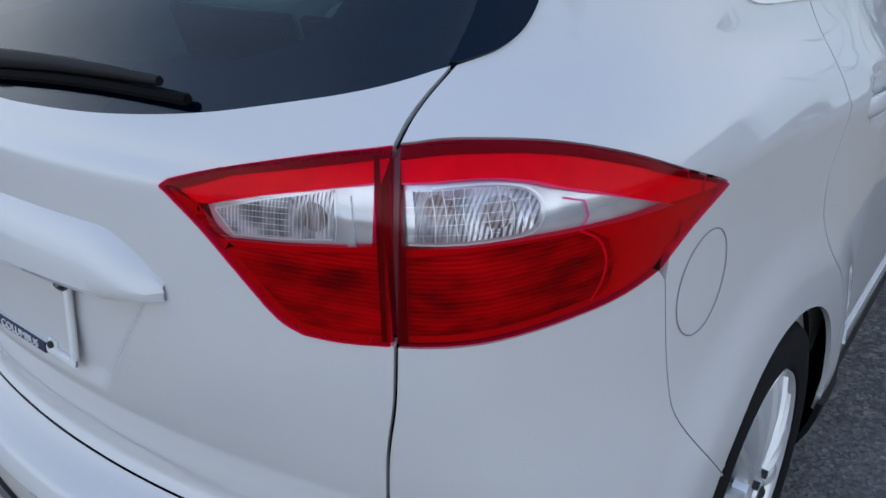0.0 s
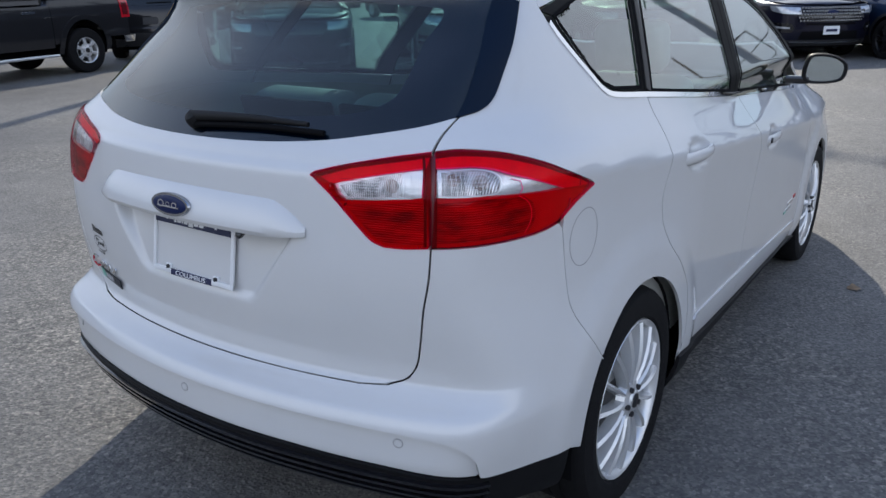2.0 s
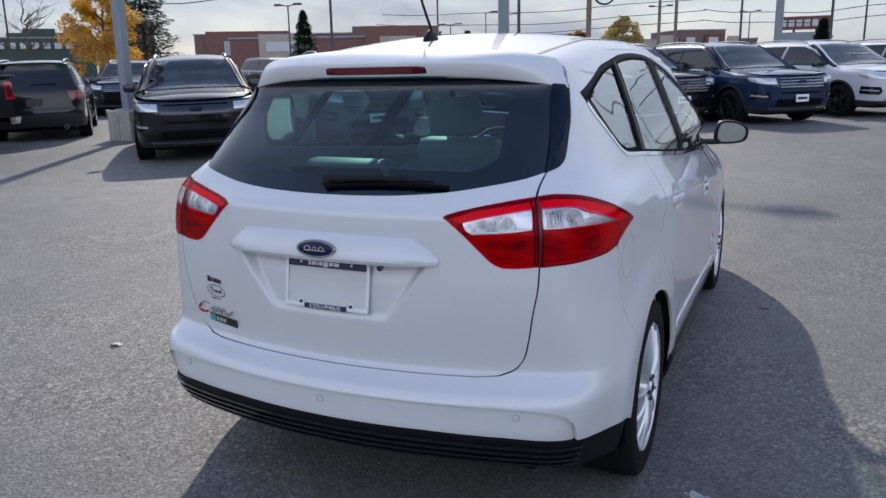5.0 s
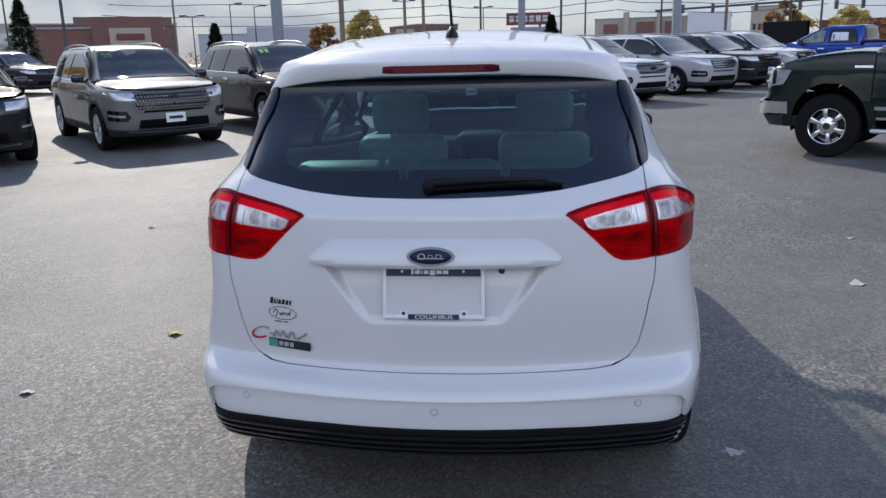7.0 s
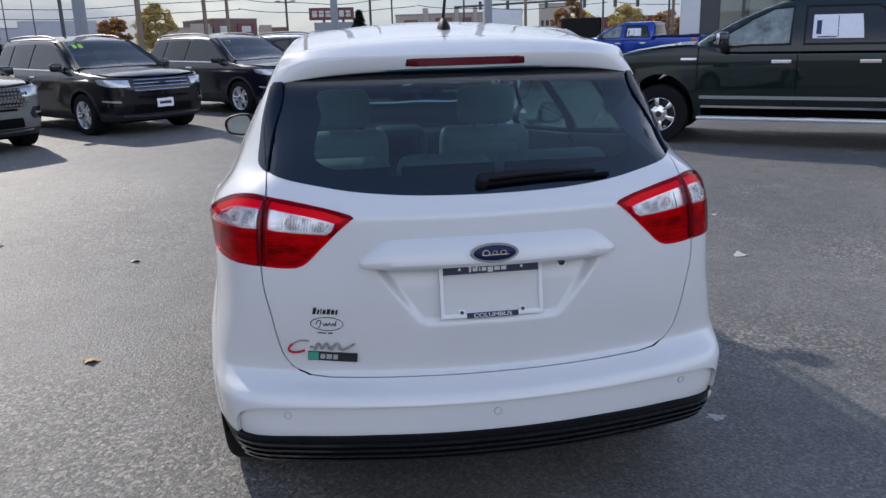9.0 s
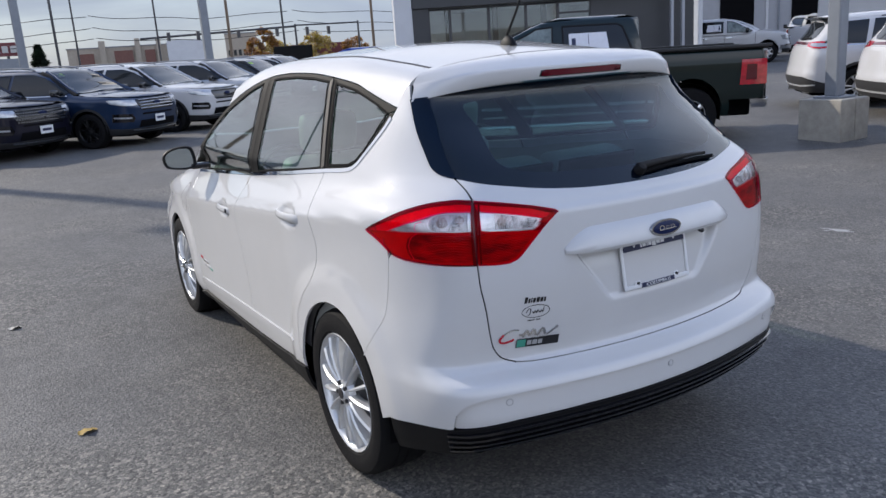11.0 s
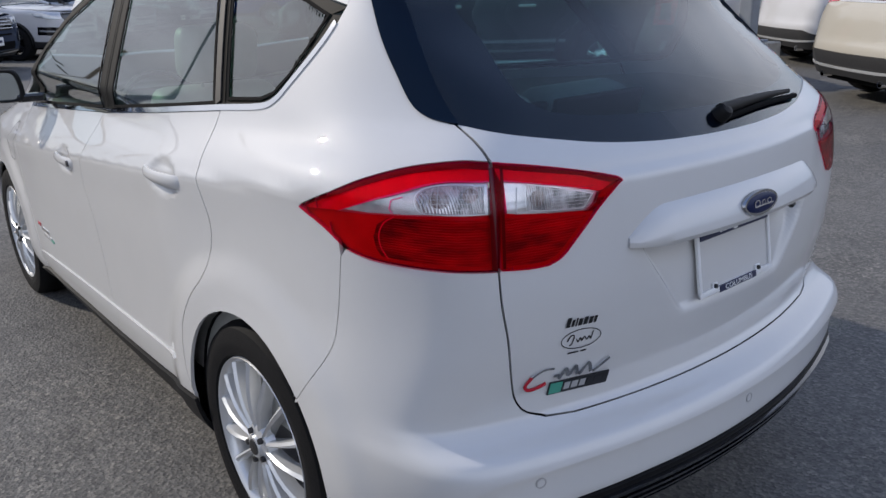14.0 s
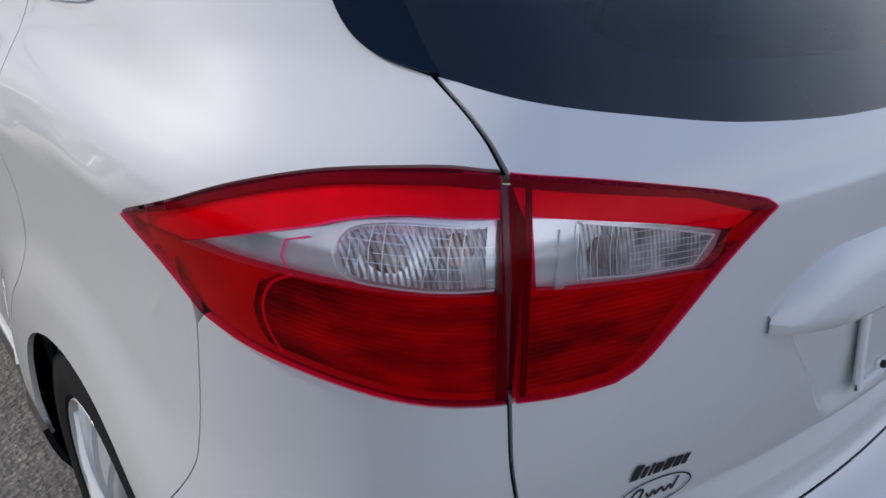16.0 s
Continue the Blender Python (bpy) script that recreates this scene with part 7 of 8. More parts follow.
def cargo_van(label, m):
    """High-roofed van: one body with a raked screen, side glass, lamps, bumpers and four wheels."""
    v = thing("cargo_van", label, "van", m)
    prof = [(0, .42), (0, 2.30), (.14, 2.46), (3.75, 2.46), (4.15, 2.34), (4.95, 1.36), (5.55, 1.16), (5.72, .95), (5.72, .42)]
    bm = bmesh.new()
    sides = [[bm.verts.new((x, y, z)) for y, z in prof] for x in (-.98, .98)]
    bm.faces.new(sides[0])
    bm.faces.new(sides[1][::-1])
    for k in range(len(prof)):
        n = (k + 1) % len(prof)
        bm.faces.new((sides[0][k], sides[1][k], sides[1][n], sides[0][n]))
    bmesh.ops.recalc_face_normals(bm, faces=bm.faces[:])
    bmesh.ops.bevel(bm, geom=bm.edges[:], offset=.07, segments=3, affect="EDGES", profile=.5)
    part("body", bm, PAINTS["white"], v)
    rake = math.atan2(4.95 - 4.15, 2.34 - 1.36)
    part("windscreen", box(-.84, -.012, -.52, .84, .012, .52, .01), TINT, v, m=Matrix.Translation((0, 4.565, 1.865)) @ Matrix.Rotation(rake, 4, "X"))
    for x in (-1, 1):
        part("side_window", box(min(x * .97, x * .99), 3.45, 1.48, max(x * .97, x * .99), 4.25, 2.12, .004), TINT, v)
        part("mirror", box(x * 1.12 - .10, 4.35, 1.42, x * 1.12 + .10, 4.47, 1.80, .03), BLACK_TRIM, v)
        part("headlamp", box(x * .78 - .16, 5.60, .98, x * .78 + .16, 5.735, 1.14, .02), LAMP_CLEAR, v)
        part("rub_strip", box(min(x * .975, x * 1.0), .5, .78, max(x * .975, x * 1.0), 5.2, .92, .005), CLADDING, v)
        for y in (1.05, 4.75):
            part("wheel", lathe([(.05, 0), (.20, .02), (.30, .0), (.35, -.05), (.35, -.22), (.26, -.24)], "X", 24), RUBBER, v, m=Matrix.Translation((x * .99, y, .35)) @ (Matrix.Identity(4) if x > 0 else Matrix.Rotation(math.pi, 4, "Z")))
    part("bumper", box(-.96, 5.62, .40, .96, 5.80, .72, .05), CLADDING, v)
    part("grille", box(-.55, 5.66, .80, .55, 5.735, .98, .01), BLACK_MATTE, v)
    return v


cargo_van("white high-roofed cargo van parked beyond the crossovers", facing(27.6, 14.4, .50, -.866, 3.0))

# ---- poles, wires, buildings, trees ----
CONCRETE = material("concrete", (0.36, 0.335, 0.29), 0.85, vary=0.18, scale=6, bump=0.3, bump_scale=50)
POLE_GREY = material("painted_grey_steel", (0.22, 0.24, 0.27), 0.5, 0.1, vary=0.08, scale=4)
POLE_DARK = material("dark_bronze_steel", (0.06, 0.06, 0.065), 0.5, 0.2, vary=0.1, scale=4)
POLE_WHITE = material("pale_steel", (0.50, 0.52, 0.55), 0.5, vary=0.06, scale=4)
WOOD = material("weathered_wood", (0.20, 0.15, 0.11), 0.9, vary=0.2, scale=10)
WIRE = material("cable", (0.02, 0.02, 0.022), 0.7)


def light_pole(x, y, h, w, mat, label, heads=1, base=None, square=True, head_dir=(1, 0)):
    z = ground_z(x, y)
    v = thing("light_pole", label, "light pole", Matrix.Translation((x, y, z)))
    z0 = 0.0
    if base:
        bw, bh = base
        part("concrete_base", box(-bw / 2, -bw / 2, -.03, -.004, bw / 2, bh, .02), CONCRETE, v, "stained concrete footing")
        part("concrete_base", box(.004, -bw / 2, -.03, bw / 2, bw / 2, bh, .02), CONCRETE, v)
        part("base_plate", box(-w * 1.0, -w * 1.0, bh, w * 1.0, w * 1.0, bh + .03, .005), mat, v)
        z0 = bh + .02
    if square:
        part("pole", box(-w / 2, -w / 2, z0, w / 2, w / 2, h, w * .12), mat, v)
    else:
        part("pole", lathe([(w / 2, z0), (w * .36, h)], "Z", 14, True), mat, v, smooth=True)
    for k in range(heads):
        s = 1 if k == 0 else -1
        d = Vector((head_dir[0], head_dir[1], 0)).normalized() * s
        part("arm", tube([(0, 0, h - .1), (d.x * .6, d.y * .6, h + .02)], .04, 6), mat, v)
        bm = box(-.28, -.16, -.07, .28, .16, .07, .02)
        part("lamp_head", bm, POLE_DARK, v, m=Matrix.Translation((d.x * .85, d.y * .85, h + .03)) @ Matrix.Rotation(math.atan2(d.y, d.x), 4, "Z"))
    return v


light_pole(8.62, 4.96, 8.5, .20, POLE_GREY, "grey square light pole on a concrete footing", 2, (.66, .58))
light_pole(16.76, 14.58, 9.0, .19, POLE_WHITE, "pale square light pole beyond the green pickup", 2)
light_pole(-11.5, 10.3, 8.5, .20, POLE_GREY, "grey square light pole on a concrete footing beside parked cars", 2, (.62, .60))
light_pole(-6.5, 19.5, 9.0, .26, POLE_GREY, "thick grey light pole behind the car row", 2)
light_pole(-11.1, 47.6, 11.0, .36, WOOD, "weathered wooden utility pole at the lot edge", 0, None, False)
light_pole(.2, 37.0, 9.5, .34, POLE_GREY, "thick grey light pole at the lot's edge", 2)
light_pole(5.9, 28.2, 9.5, .28, POLE_GREY, "thick grey light pole behind white cars", 2)
light_pole(-17.2, 9.95, 11.0, .50, POLE_WHITE, "thick pale steel pole behind a pickup", 0, None, False)
for x, y, h, w, hd in ((-46.3, 34.0, 9, .14, 0), (-23.8, 21.9, 9, .14, 0), (-33.2, 46.9, 5.3, .14, 2), (-23.3, 37.0, 9, .17, 0), (-44.7, 97.9, 14, .30, 0), (-13.3, 40.6, 9, .20, 0), (-10.0, 67.3, 11, .30, 0), (-6.6, 53.1, 11, .24, 0),
                       (-29.1, 66.9, 4.5, .12, 2), (-26.0, 68.1, 5.5, .12, 1), (-24.0, 68.8, 5.3, .12, 1), (-11.5, 77.0, 5.9, .16, 2), (-4.4, 92.7, 6.0, .14, 2), (-3.0, 60.0, 11, .18, 0), (2.6, 48.0, 11, .16, 0), (5.0, 60.0, 9.5, .14, 1),
                       (12.5, 48.0, 11.0, .20, 0), (17.5, 52.0, 11, .16, 0), (22.0, 47.0, 11, .20, 0), (11.0, 62.0, 11, .16, 1), (24.5, 46.0, 10, .14, 0)):
    light_pole(x, y, h, w, POLE_DARK if h < 10 else WOOD if w > .19 else POLE_DARK, "tall dark pole across the road" if hd == 0 else "street lamp pole across the road", hd, None, False)


def cable(name, pts, r, parent=None):
    return part(name, tube(pts, r, 5), WIRE, parent)


wires = thing("overhead_wire", "dark overhead cables strung across the road", "cable")
for k, (z, y, sag) in enumerate(((9.6, 54.0, .8), (8.4, 56.0, .6), (8.6, 108.0, .9), (10.2, 110.0, .7), (7.2, 106.0, .8))):
    n = 14
    for x0, x1 in ((-60, -11), (-11, 12.5), (12.5, 40), (40, 75), (75, 110)):
        cable("cable", [(x0 + (x1 - x0) * i / n, y + 2 * math.sin(i), z - sag * 4 * (i / n) * (1 - i / n)) for i in range(n + 1)], .045, wires)
coil = part("cable_coil", lathe([(.66, -.06), (.72, 0), (.66, .06), (.60, 0), (.66, -.06)], "Y", 28), WIRE)
coil.parent = wires
coil.matrix_basis = Matrix.Translation((-10.2, 47.9, 5.95))

gantry = thing("traffic_signal_gantry", "dark steel traffic signal arm with hanging signals", "traffic signal", Matrix.Translation((35.3, 96.8, 1.25)))
part("post", lathe([(.16, 0), (.12, 6.2)], "Z", 12, True), POLE_DARK, gantry)
part("post", lathe([(.16, 0), (.12, 6.2)], "Z", 12, True), POLE_DARK, gantry, m=Matrix.Translation((8.0, -2, 0)))
part("arm", tube([(0, 0, 6.0), (8.0, -2, 6.0)], .10, 8), POLE_DARK, gantry)
part("arm", tube([(0, 0, 5.9), (-19, 1.5, 5.2)], .13, 8), POLE_DARK, gantry)
for x in (-16.0, -12.5, -7.5, -2.5, 1.6, 4.6):
    part("signal_head", box(x - .18, -.2, 4.75, x + .18, .2, 5.75, .04), POLE_DARK, gantry)

WALL_DARK = material("dark_panel_cladding", (0.045, 0.047, 0.052), 0.45, vary=0.06, scale=1.5)
WALL_GREY = material("grey_panel_cladding", (0.36, 0.37, 0.40), 0.6, vary=0.06, scale=1.2)
WALL_WHITE = material("white_panel_cladding", (0.60, 0.61, 0.63), 0.5, vary=0.05, scale=1.2)
BRICK_RED = material("red_brick_wall", (0.18, 0.088, 0.072), 0.9, vary=0.15, scale=3)
BRICK_BROWN = material("brown_brick_wall", (0.16, 0.10, 0.085), 0.9, vary=0.15, scale=3)
STUCCO = material("tan_render", (0.38, 0.33, 0.27), 0.9, vary=0.1, scale=2)
ROOFING = material("roof_membrane", (0.25, 0.25, 0.26), 0.8, vary=0.1, scale=2)
SHOP_GLASS = glass("shop_glass", (0.80, 0.85, 0.85))
DARK_ROOM = material("pale_interior_wall", (0.58, 0.58, 0.57), 0.8, vary=0.2, scale=0.6)
SIGN_GREEN = material("dark_green_sign", (0.02, 0.045, 0.035), 0.5)
SIGN_RED = material("dark_red_sign", (0.14, 0.03, 0.035), 0.5)
SIGN_PALE = material("pale_sign_bars", (0.50, 0.50, 0.48), 0.5)


def showroom():
    """Dealership: a glass front between dark cladding, a white corner column, and a grey workshop wing."""
    ax, ay, bx, by = 13.0, 26.1, 22.9, 21.4
    d = Vector((bx - ax, by - ay, 0))
    ln = d.length
    m = Matrix.Translation((ax, ay, ground_z(ax, ay) - .1)) @ Matrix.Rotation(math.atan2(d.y, d.x), 4, "Z")
    v = thing("showroom", "glass-fronted dealership showroom with dark cladding and a pale corner column", "building", m)
    part("corner_column", box(-.25, -.3, 0, .45, .9, 6.5, .02), WALL_WHITE, v, "pale grey corner column")
    part("column_side", box(.452, -.25, 0, 1.10, .85, 3.3, .01), WALL_DARK, v)
    part("fascia", box(.46, -.35, 3.12, ln + 1.5, .5, 6.5, .02), WALL_DARK, v, "dark metal fascia")
    part("dark_wall", box(7.65, -.1, 0, ln + 1.2, .4, 3.11, .01), WALL_DARK, v)
    part("back_wall", box(1.0, 8.0, 0, ln, 8.2, 3.4), DARK_ROOM, v)
    part("floor", box(.5, .2, .0, ln, 8.0, .16), WALL_WHITE, v)
    part("roof", box(.0, .3, 6.3, ln + 1.5, 14, 6.5), ROOFING, v)
    part("ceiling", box(.5, .5, 3.36, ln, 8, 3.42), WALL_WHITE, v)
    part("desk", box(3.2, 4.0, .16, 5.4, 4.9, 1.2, .03), WALL_WHITE, v)
    xs = [1.10, 1.95, 3.5, 5.0, 6.3, 7.65]
    for x in xs:
        part("mullion", box(x - .05, -.06, .1, x + .05, .10, 3.11), POLE_DARK, v)
    for z in (.12, 3.03):
        part("transom", box(1.10, -.05, z, 7.65, .09, z + .07), POLE_DARK, v)
    for a, b in zip(xs, xs[1:]):
        part("pane", box(a + .05, .0, .19, b - .05, .02, 3.03), SHOP_GLASS, v)
    part("transom", box(6.35, -.05, 2.62, 7.6, .09, 2.69), POLE_DARK, v)
    for x in (10.75, 11.2):
        part("canopy_post", box(x - .06, -.75, 0, x + .06, -.60, 6.4, .01), WALL_GREY, v, "pale grey canopy post")
    for x in (2.4, 4.6, 6.9):
        part("inner_column", box(x - .12, 5.0, .16, x + .12, 5.24, 3.36, .01), POLE_DARK, v)
    return v


showroom()


def shed(name, label, ax, ay, bx, by, height, depth, wall, doors=(), bands=(), z=None, roof=None):
    """A box building whose front runs from a to b (left to right as seen from the lot)."""
    d = Vector((bx - ax, by - ay, 0))
    ln = d.length
    m = Matrix.Translation((ax, ay, (ground_z(ax, ay) if z is None else z) - .2)) @ Matrix.Rotation(math.atan2(d.y, d.x), 4, "Z")
    v = thing(name, label, "building", m)
    part("wall", box(0, 0, 0, ln, depth, height, .02), wall, v)
    part("parapet", box(-.15, -.15, height, ln + .15, depth, height + .25, .02), roof or ROOFING, v)
    for k, (x0, x1, z0, z1, mt) in enumerate(doors):
        fr = part("opening", box(x0, -.06, z0, x1, .05, z1), mt, v)
    for x0, x1, z0, z1, out, mt in bands:
        part("facade_block", box(x0, -out, z0, x1, .3, z1, .02), mt, v)
    return v


shed("workshop", "grey metal service building with dark door openings", 36.6, 38.0, 51.6, 20.5, 7.5, 14, WALL_GREY,
     [(5.85, 7.9, .2, 3.3, BLACK_MATTE), (10.1, 12.1, .2, 3.1, BLACK_MATTE), (15.5, 18.0, .2, 3.4, TINT)],
     [(8.6, 8.75, .2, 7.4, .08, WALL_WHITE), (9.3, 9.42, .2, 7.4, .10, POLE_GREY), (13.4, 13.55, .2, 7.4, .08, WALL_WHITE)])
# stores across the road
shed("store", "low red brick store with tan entrance bays", -70.6, 85.7, -46.6, 98.7, 5.1, 25, BRICK_RED, [(6, 10, .2, 3.0, TINT), (19, 23, .2, 3.0, TINT)],
     [(4.0, 11.5, 0, 5.7, .5, STUCCO), (5.0, 10.5, 3.4, 4.7, .6, SIGN_PALE), (18.6, 27.2, 0, 6.6, .6, BRICK_RED), (20.6, 25.6, 0, 5.2, .8, STUCCO), (21.4, 24.8, 3.7, 4.5, .95, SIGN_RED)])
shed("store", "long low brown brick store", -94.0, 105.0, -58.0, 128.0, 7.0, 25, BRICK_BROWN, [(8, 14, .2, 3.0, TINT)], [(2, 16, 0, 7.6, .5, BRICK_RED), (5, 13, 3.6, 6.0, .7, WALL_GREY), (6.5, 11.5, 4.2, 5.5, .8, NAVY), (27, 42, 0, 8.2, .5, BRICK_BROWN)])
shed("warehouse_store", "far dark green store with a pale sign", -124.0, 86.0, -112.0, 100.0, 7.0, 30, SIGN_GREEN, [], [(1.5, 17, 5.6, 6.7, .2, SIGN_GREEN)] + [(3.4 + 1.75 * k, 4.5 + 1.75 * k, 5.3, 6.3, .30, SIGN_PALE) for k in range(7)] + [(5.0, 15.0, 6.95, 7.9, .1, SIGN_GREEN), (7.5, 12.5, 7.85, 8.6, .1, SIGN_GREEN)])
shed("store", "far red brick tower of a store", -112.0, 102.0, -106.0, 108.0, 10.0, 14, BRICK_RED)
shed("restaurant", "low dark brown restaurant with round pale signs", -26.0, 196.3, -16.3, 202.4, 8.6, 18, BRICK_BROWN, [(2, 4.5, .2, 3.4, TINT)], [(1.5, 3.6, 5.2, 7.0, .5, SIGN_PALE), (6.0, 10.4, 5.0, 7.6, .5, SIGN_RED), (7.0, 9.4, 5.6, 7.0, .7, SIGN_PALE)])
shed("restaurant", "low tan restaurant building", -38.2, 194.2, -26.4, 196.2, 6.6, 16, STUCCO, [(3, 5, .2, 3.0, TINT)], [(7, 11.5, 0, 7.6, .4, STUCCO)])
shed("restaurant", "low brown shop with a flat roof", -15.8, 202.4, -9.0, 203.0, 6.4, 16, BRICK_BROWN, [(2, 4, .2, 3.0, TINT)], [(0, 3, 0, 7.2, .4, STUCCO)])
shed("store", "far grey store on a rise", -95.0, 225.0, -62.0, 238.0, 8.6, 30, WALL_GREY, [(4 + 5 * k, 6.5 + 5 * k, 1.0, 3.4, TINT) for k in range(6)], [(14, 34, 0, 10.6, .4, WALL_GREY)])
shed("shopping_mall", "far tan mall with red brick bays and small towers", 16.0, 177.0, 43.4, 170.4, 7.6, 30, STUCCO, [], [(2, 5, 0, 6.6, .5, BRICK_RED), (6.2, 7.4, 0, 9.0, .7, STUCCO), (9.0, 12.6, 0, 6.9, .5, BRICK_RED), (13.2, 14.2, 0, 9.2, .7, STUCCO), (15.0, 17.0, 0, 6.8, .5, BRICK_RED), (17.4, 18.3, 0, 9.0, .7, STUCCO), (19.5, 28.1, 0, 8.4, .4, WALL_WHITE)])
shed("store", "long low store with a red roof", 54.0, 150.0, 64.0, 144.5, 4.4, 16, STUCCO, [(2, 5, .2, 2.8, TINT)], [(0, 11.4, 3.2, 5.2, .6, SIGN_RED)])
shed("hotel", "far tan hotel block", 60.7, 219.4, 69.0, 217.0, 11.3, 16, STUCCO, [(.6 + 1.35 * k, 1.4 + 1.35 * k, 2.4 + 3 * j, 4.0 + 3 * j, TINT) for k in range(6) for j in range(2)])

board = thing("roadside_sign", "dark red roadside sign with pale bars on posts", "sign", Matrix.Translation((1.0, 108.0, 1.2)))
part("panel", box(-3.0, -.2, 4.4, 3.0, .2, 6.0, .03), SIGN_RED, board)
part("panel", box(-2.4, -.2, 2.6, 3.0, .2, 4.1, .03), POLE_GREY, board)
part("post", box(-1.2, -.1, 0, -.9, .1, 6.0), POLE_DARK, board)
part("post", box(1.4, -.1, 0, 1.7, .1, 6.0), POLE_DARK, board)
bm = bmesh.new()
for k in range(6):
    add_box(bm, -2.6 + .9 * k, -.24, 4.8, -1.95 + .9 * k, -.2, 5.6)
part("sign_bars", bm, SIGN_PALE, board)["kind"] = "stuff"

dump = thing("dump_truck", "black dump truck body parked at the lot's far edge", "truck", facing(13.6, 40.0, .35, .94, 2.0) @ Matrix.Diagonal((.8, .8, .76, 1)))
part("dump_body", box(-1.2, 0, 1.15, 1.2, 3.6, 2.55, .05), BLACK_TRIM, dump)
for y in (.2, 1.0, 1.8, 2.6, 3.4):
    part("body_rib", box(-1.26, y - .06, 1.15, 1.26, y + .06, 2.55), BLACK_MATTE, dump)
part("cab", box(-1.1, 3.8, .8, 1.1, 5.4, 2.3, .12), BLACK_TRIM, dump)
part("chassis", box(-.5, 0, .6, .5, 5.4, 1.1), BLACK_MATTE, dump)
for y in (.9, 4.6):
    for s in (-1, 1):
        part("wheel", lathe([(.05, 0), (.24, .02), (.46, .0), (.5, -.06), (.5, -.28), (.4, -.3)], "X", 24), RUBBER, dump, m=Matrix.Translation((s * 1.15, y, .5)) @ (Matrix.Identity(4) if s > 0 else Matrix.Rotation(math.pi, 4, "Z")))

# trees
BARK = material("bark", (0.09, 0.07, 0.055), 0.95, vary=0.25, scale=12, bump=0.4, bump_scale=20)


def leaf_material(name, color, spread=0.35):
    m = material(name, color, 0.75, vary=0.25, scale=1.2)
    t = m.node_tree
    b = t.nodes["Principled BSDF"]
    hsv = next(n for n in t.nodes if n.type == "HUE_SAT")
    geo = t.nodes.new("ShaderNodeNewGeometry")
    r = t.nodes.new("ShaderNodeMapRange")
    r.inputs["To Min"].default_value, r.inputs["To Max"].default_value = 1 - spread, 1 + spread
    r2 = t.nodes.new("ShaderNodeMapRange")
    r2.inputs["To Min"].default_value, r2.inputs["To Max"].default_value = 0.485, 0.515
    link(t, geo.outputs["Random Per Island"], r.inputs["Value"])
    link(t, geo.outputs["Random Per Island"], r2.inputs["Value"])
    link(t, r.outputs["Result"], hsv.inputs["Saturation"])
    link(t, r2.outputs["Result"], hsv.inputs["Hue"])
    tl = t.nodes.new("ShaderNodeBsdfTranslucent")
    mx = t.nodes.new("ShaderNodeMixShader")
    mx.inputs["Fac"].default_value = 0.45
    out = next(n for n in t.nodes if n.type == "OUTPUT_MATERIAL")
    link(t, hsv.outputs["Color"], tl.inputs["Color"])
    link(t, b.outputs["BSDF"], mx.inputs[1])
    link(t, tl.outputs["BSDF"], mx.inputs[2])
    link(t, mx.outputs["Shader"], out.inputs["Surface"])
    return m


LEAF_GREEN = leaf_material("autumn_green_leaves", (0.17, 0.17, 0.03))
LEAF_YELLOW = leaf_material("yellow_leaves", (0.60, 0.33, 0.03))
LEAF_ORANGE = leaf_material("faded_orange_leaves", (0.30, 0.16, 0.07))
LEAF_PALE = leaf_material("pale_yellow_leaves", (0.42, 0.32, 0.12))
NEEDLE = leaf_material("dark_needles", (0.022, 0.040, 0.020))
NEEDLE_GREY = leaf_material("grey_green_needles", (0.055, 0.070, 0.055))


def crown_mesh(rng, clumps, leaf, per):
    verts, faces = [], []
    for c, rad in clumps:
        for _ in range(per):
            d = Vector((rng.gauss(0, 1), rng.gauss(0, 1), rng.gauss(0, 1))).normalized() * rad * rng.uniform(.45, 1.05)
            p = Vector(c) + Vector((d.x, d.y, d.z * .8))
            a = Vector((rng.gauss(0, 1), rng.gauss(0, 1), rng.gauss(0, .6))).normalized() * leaf * rng.uniform(.6, 1.3)
            b = a.cross(Vector((rng.gauss(0, 1), rng.gauss(0, 1), rng.gauss(0, 1)))).normalized() * leaf * rng.uniform(.4, .8)
            k = len(verts)
            verts += [p - a, p + b * .9 - a * .1, p + a, p - b * .9 + a * .1]
            faces.append((k, k + 1, k + 2, k + 3))
    return verts, faces


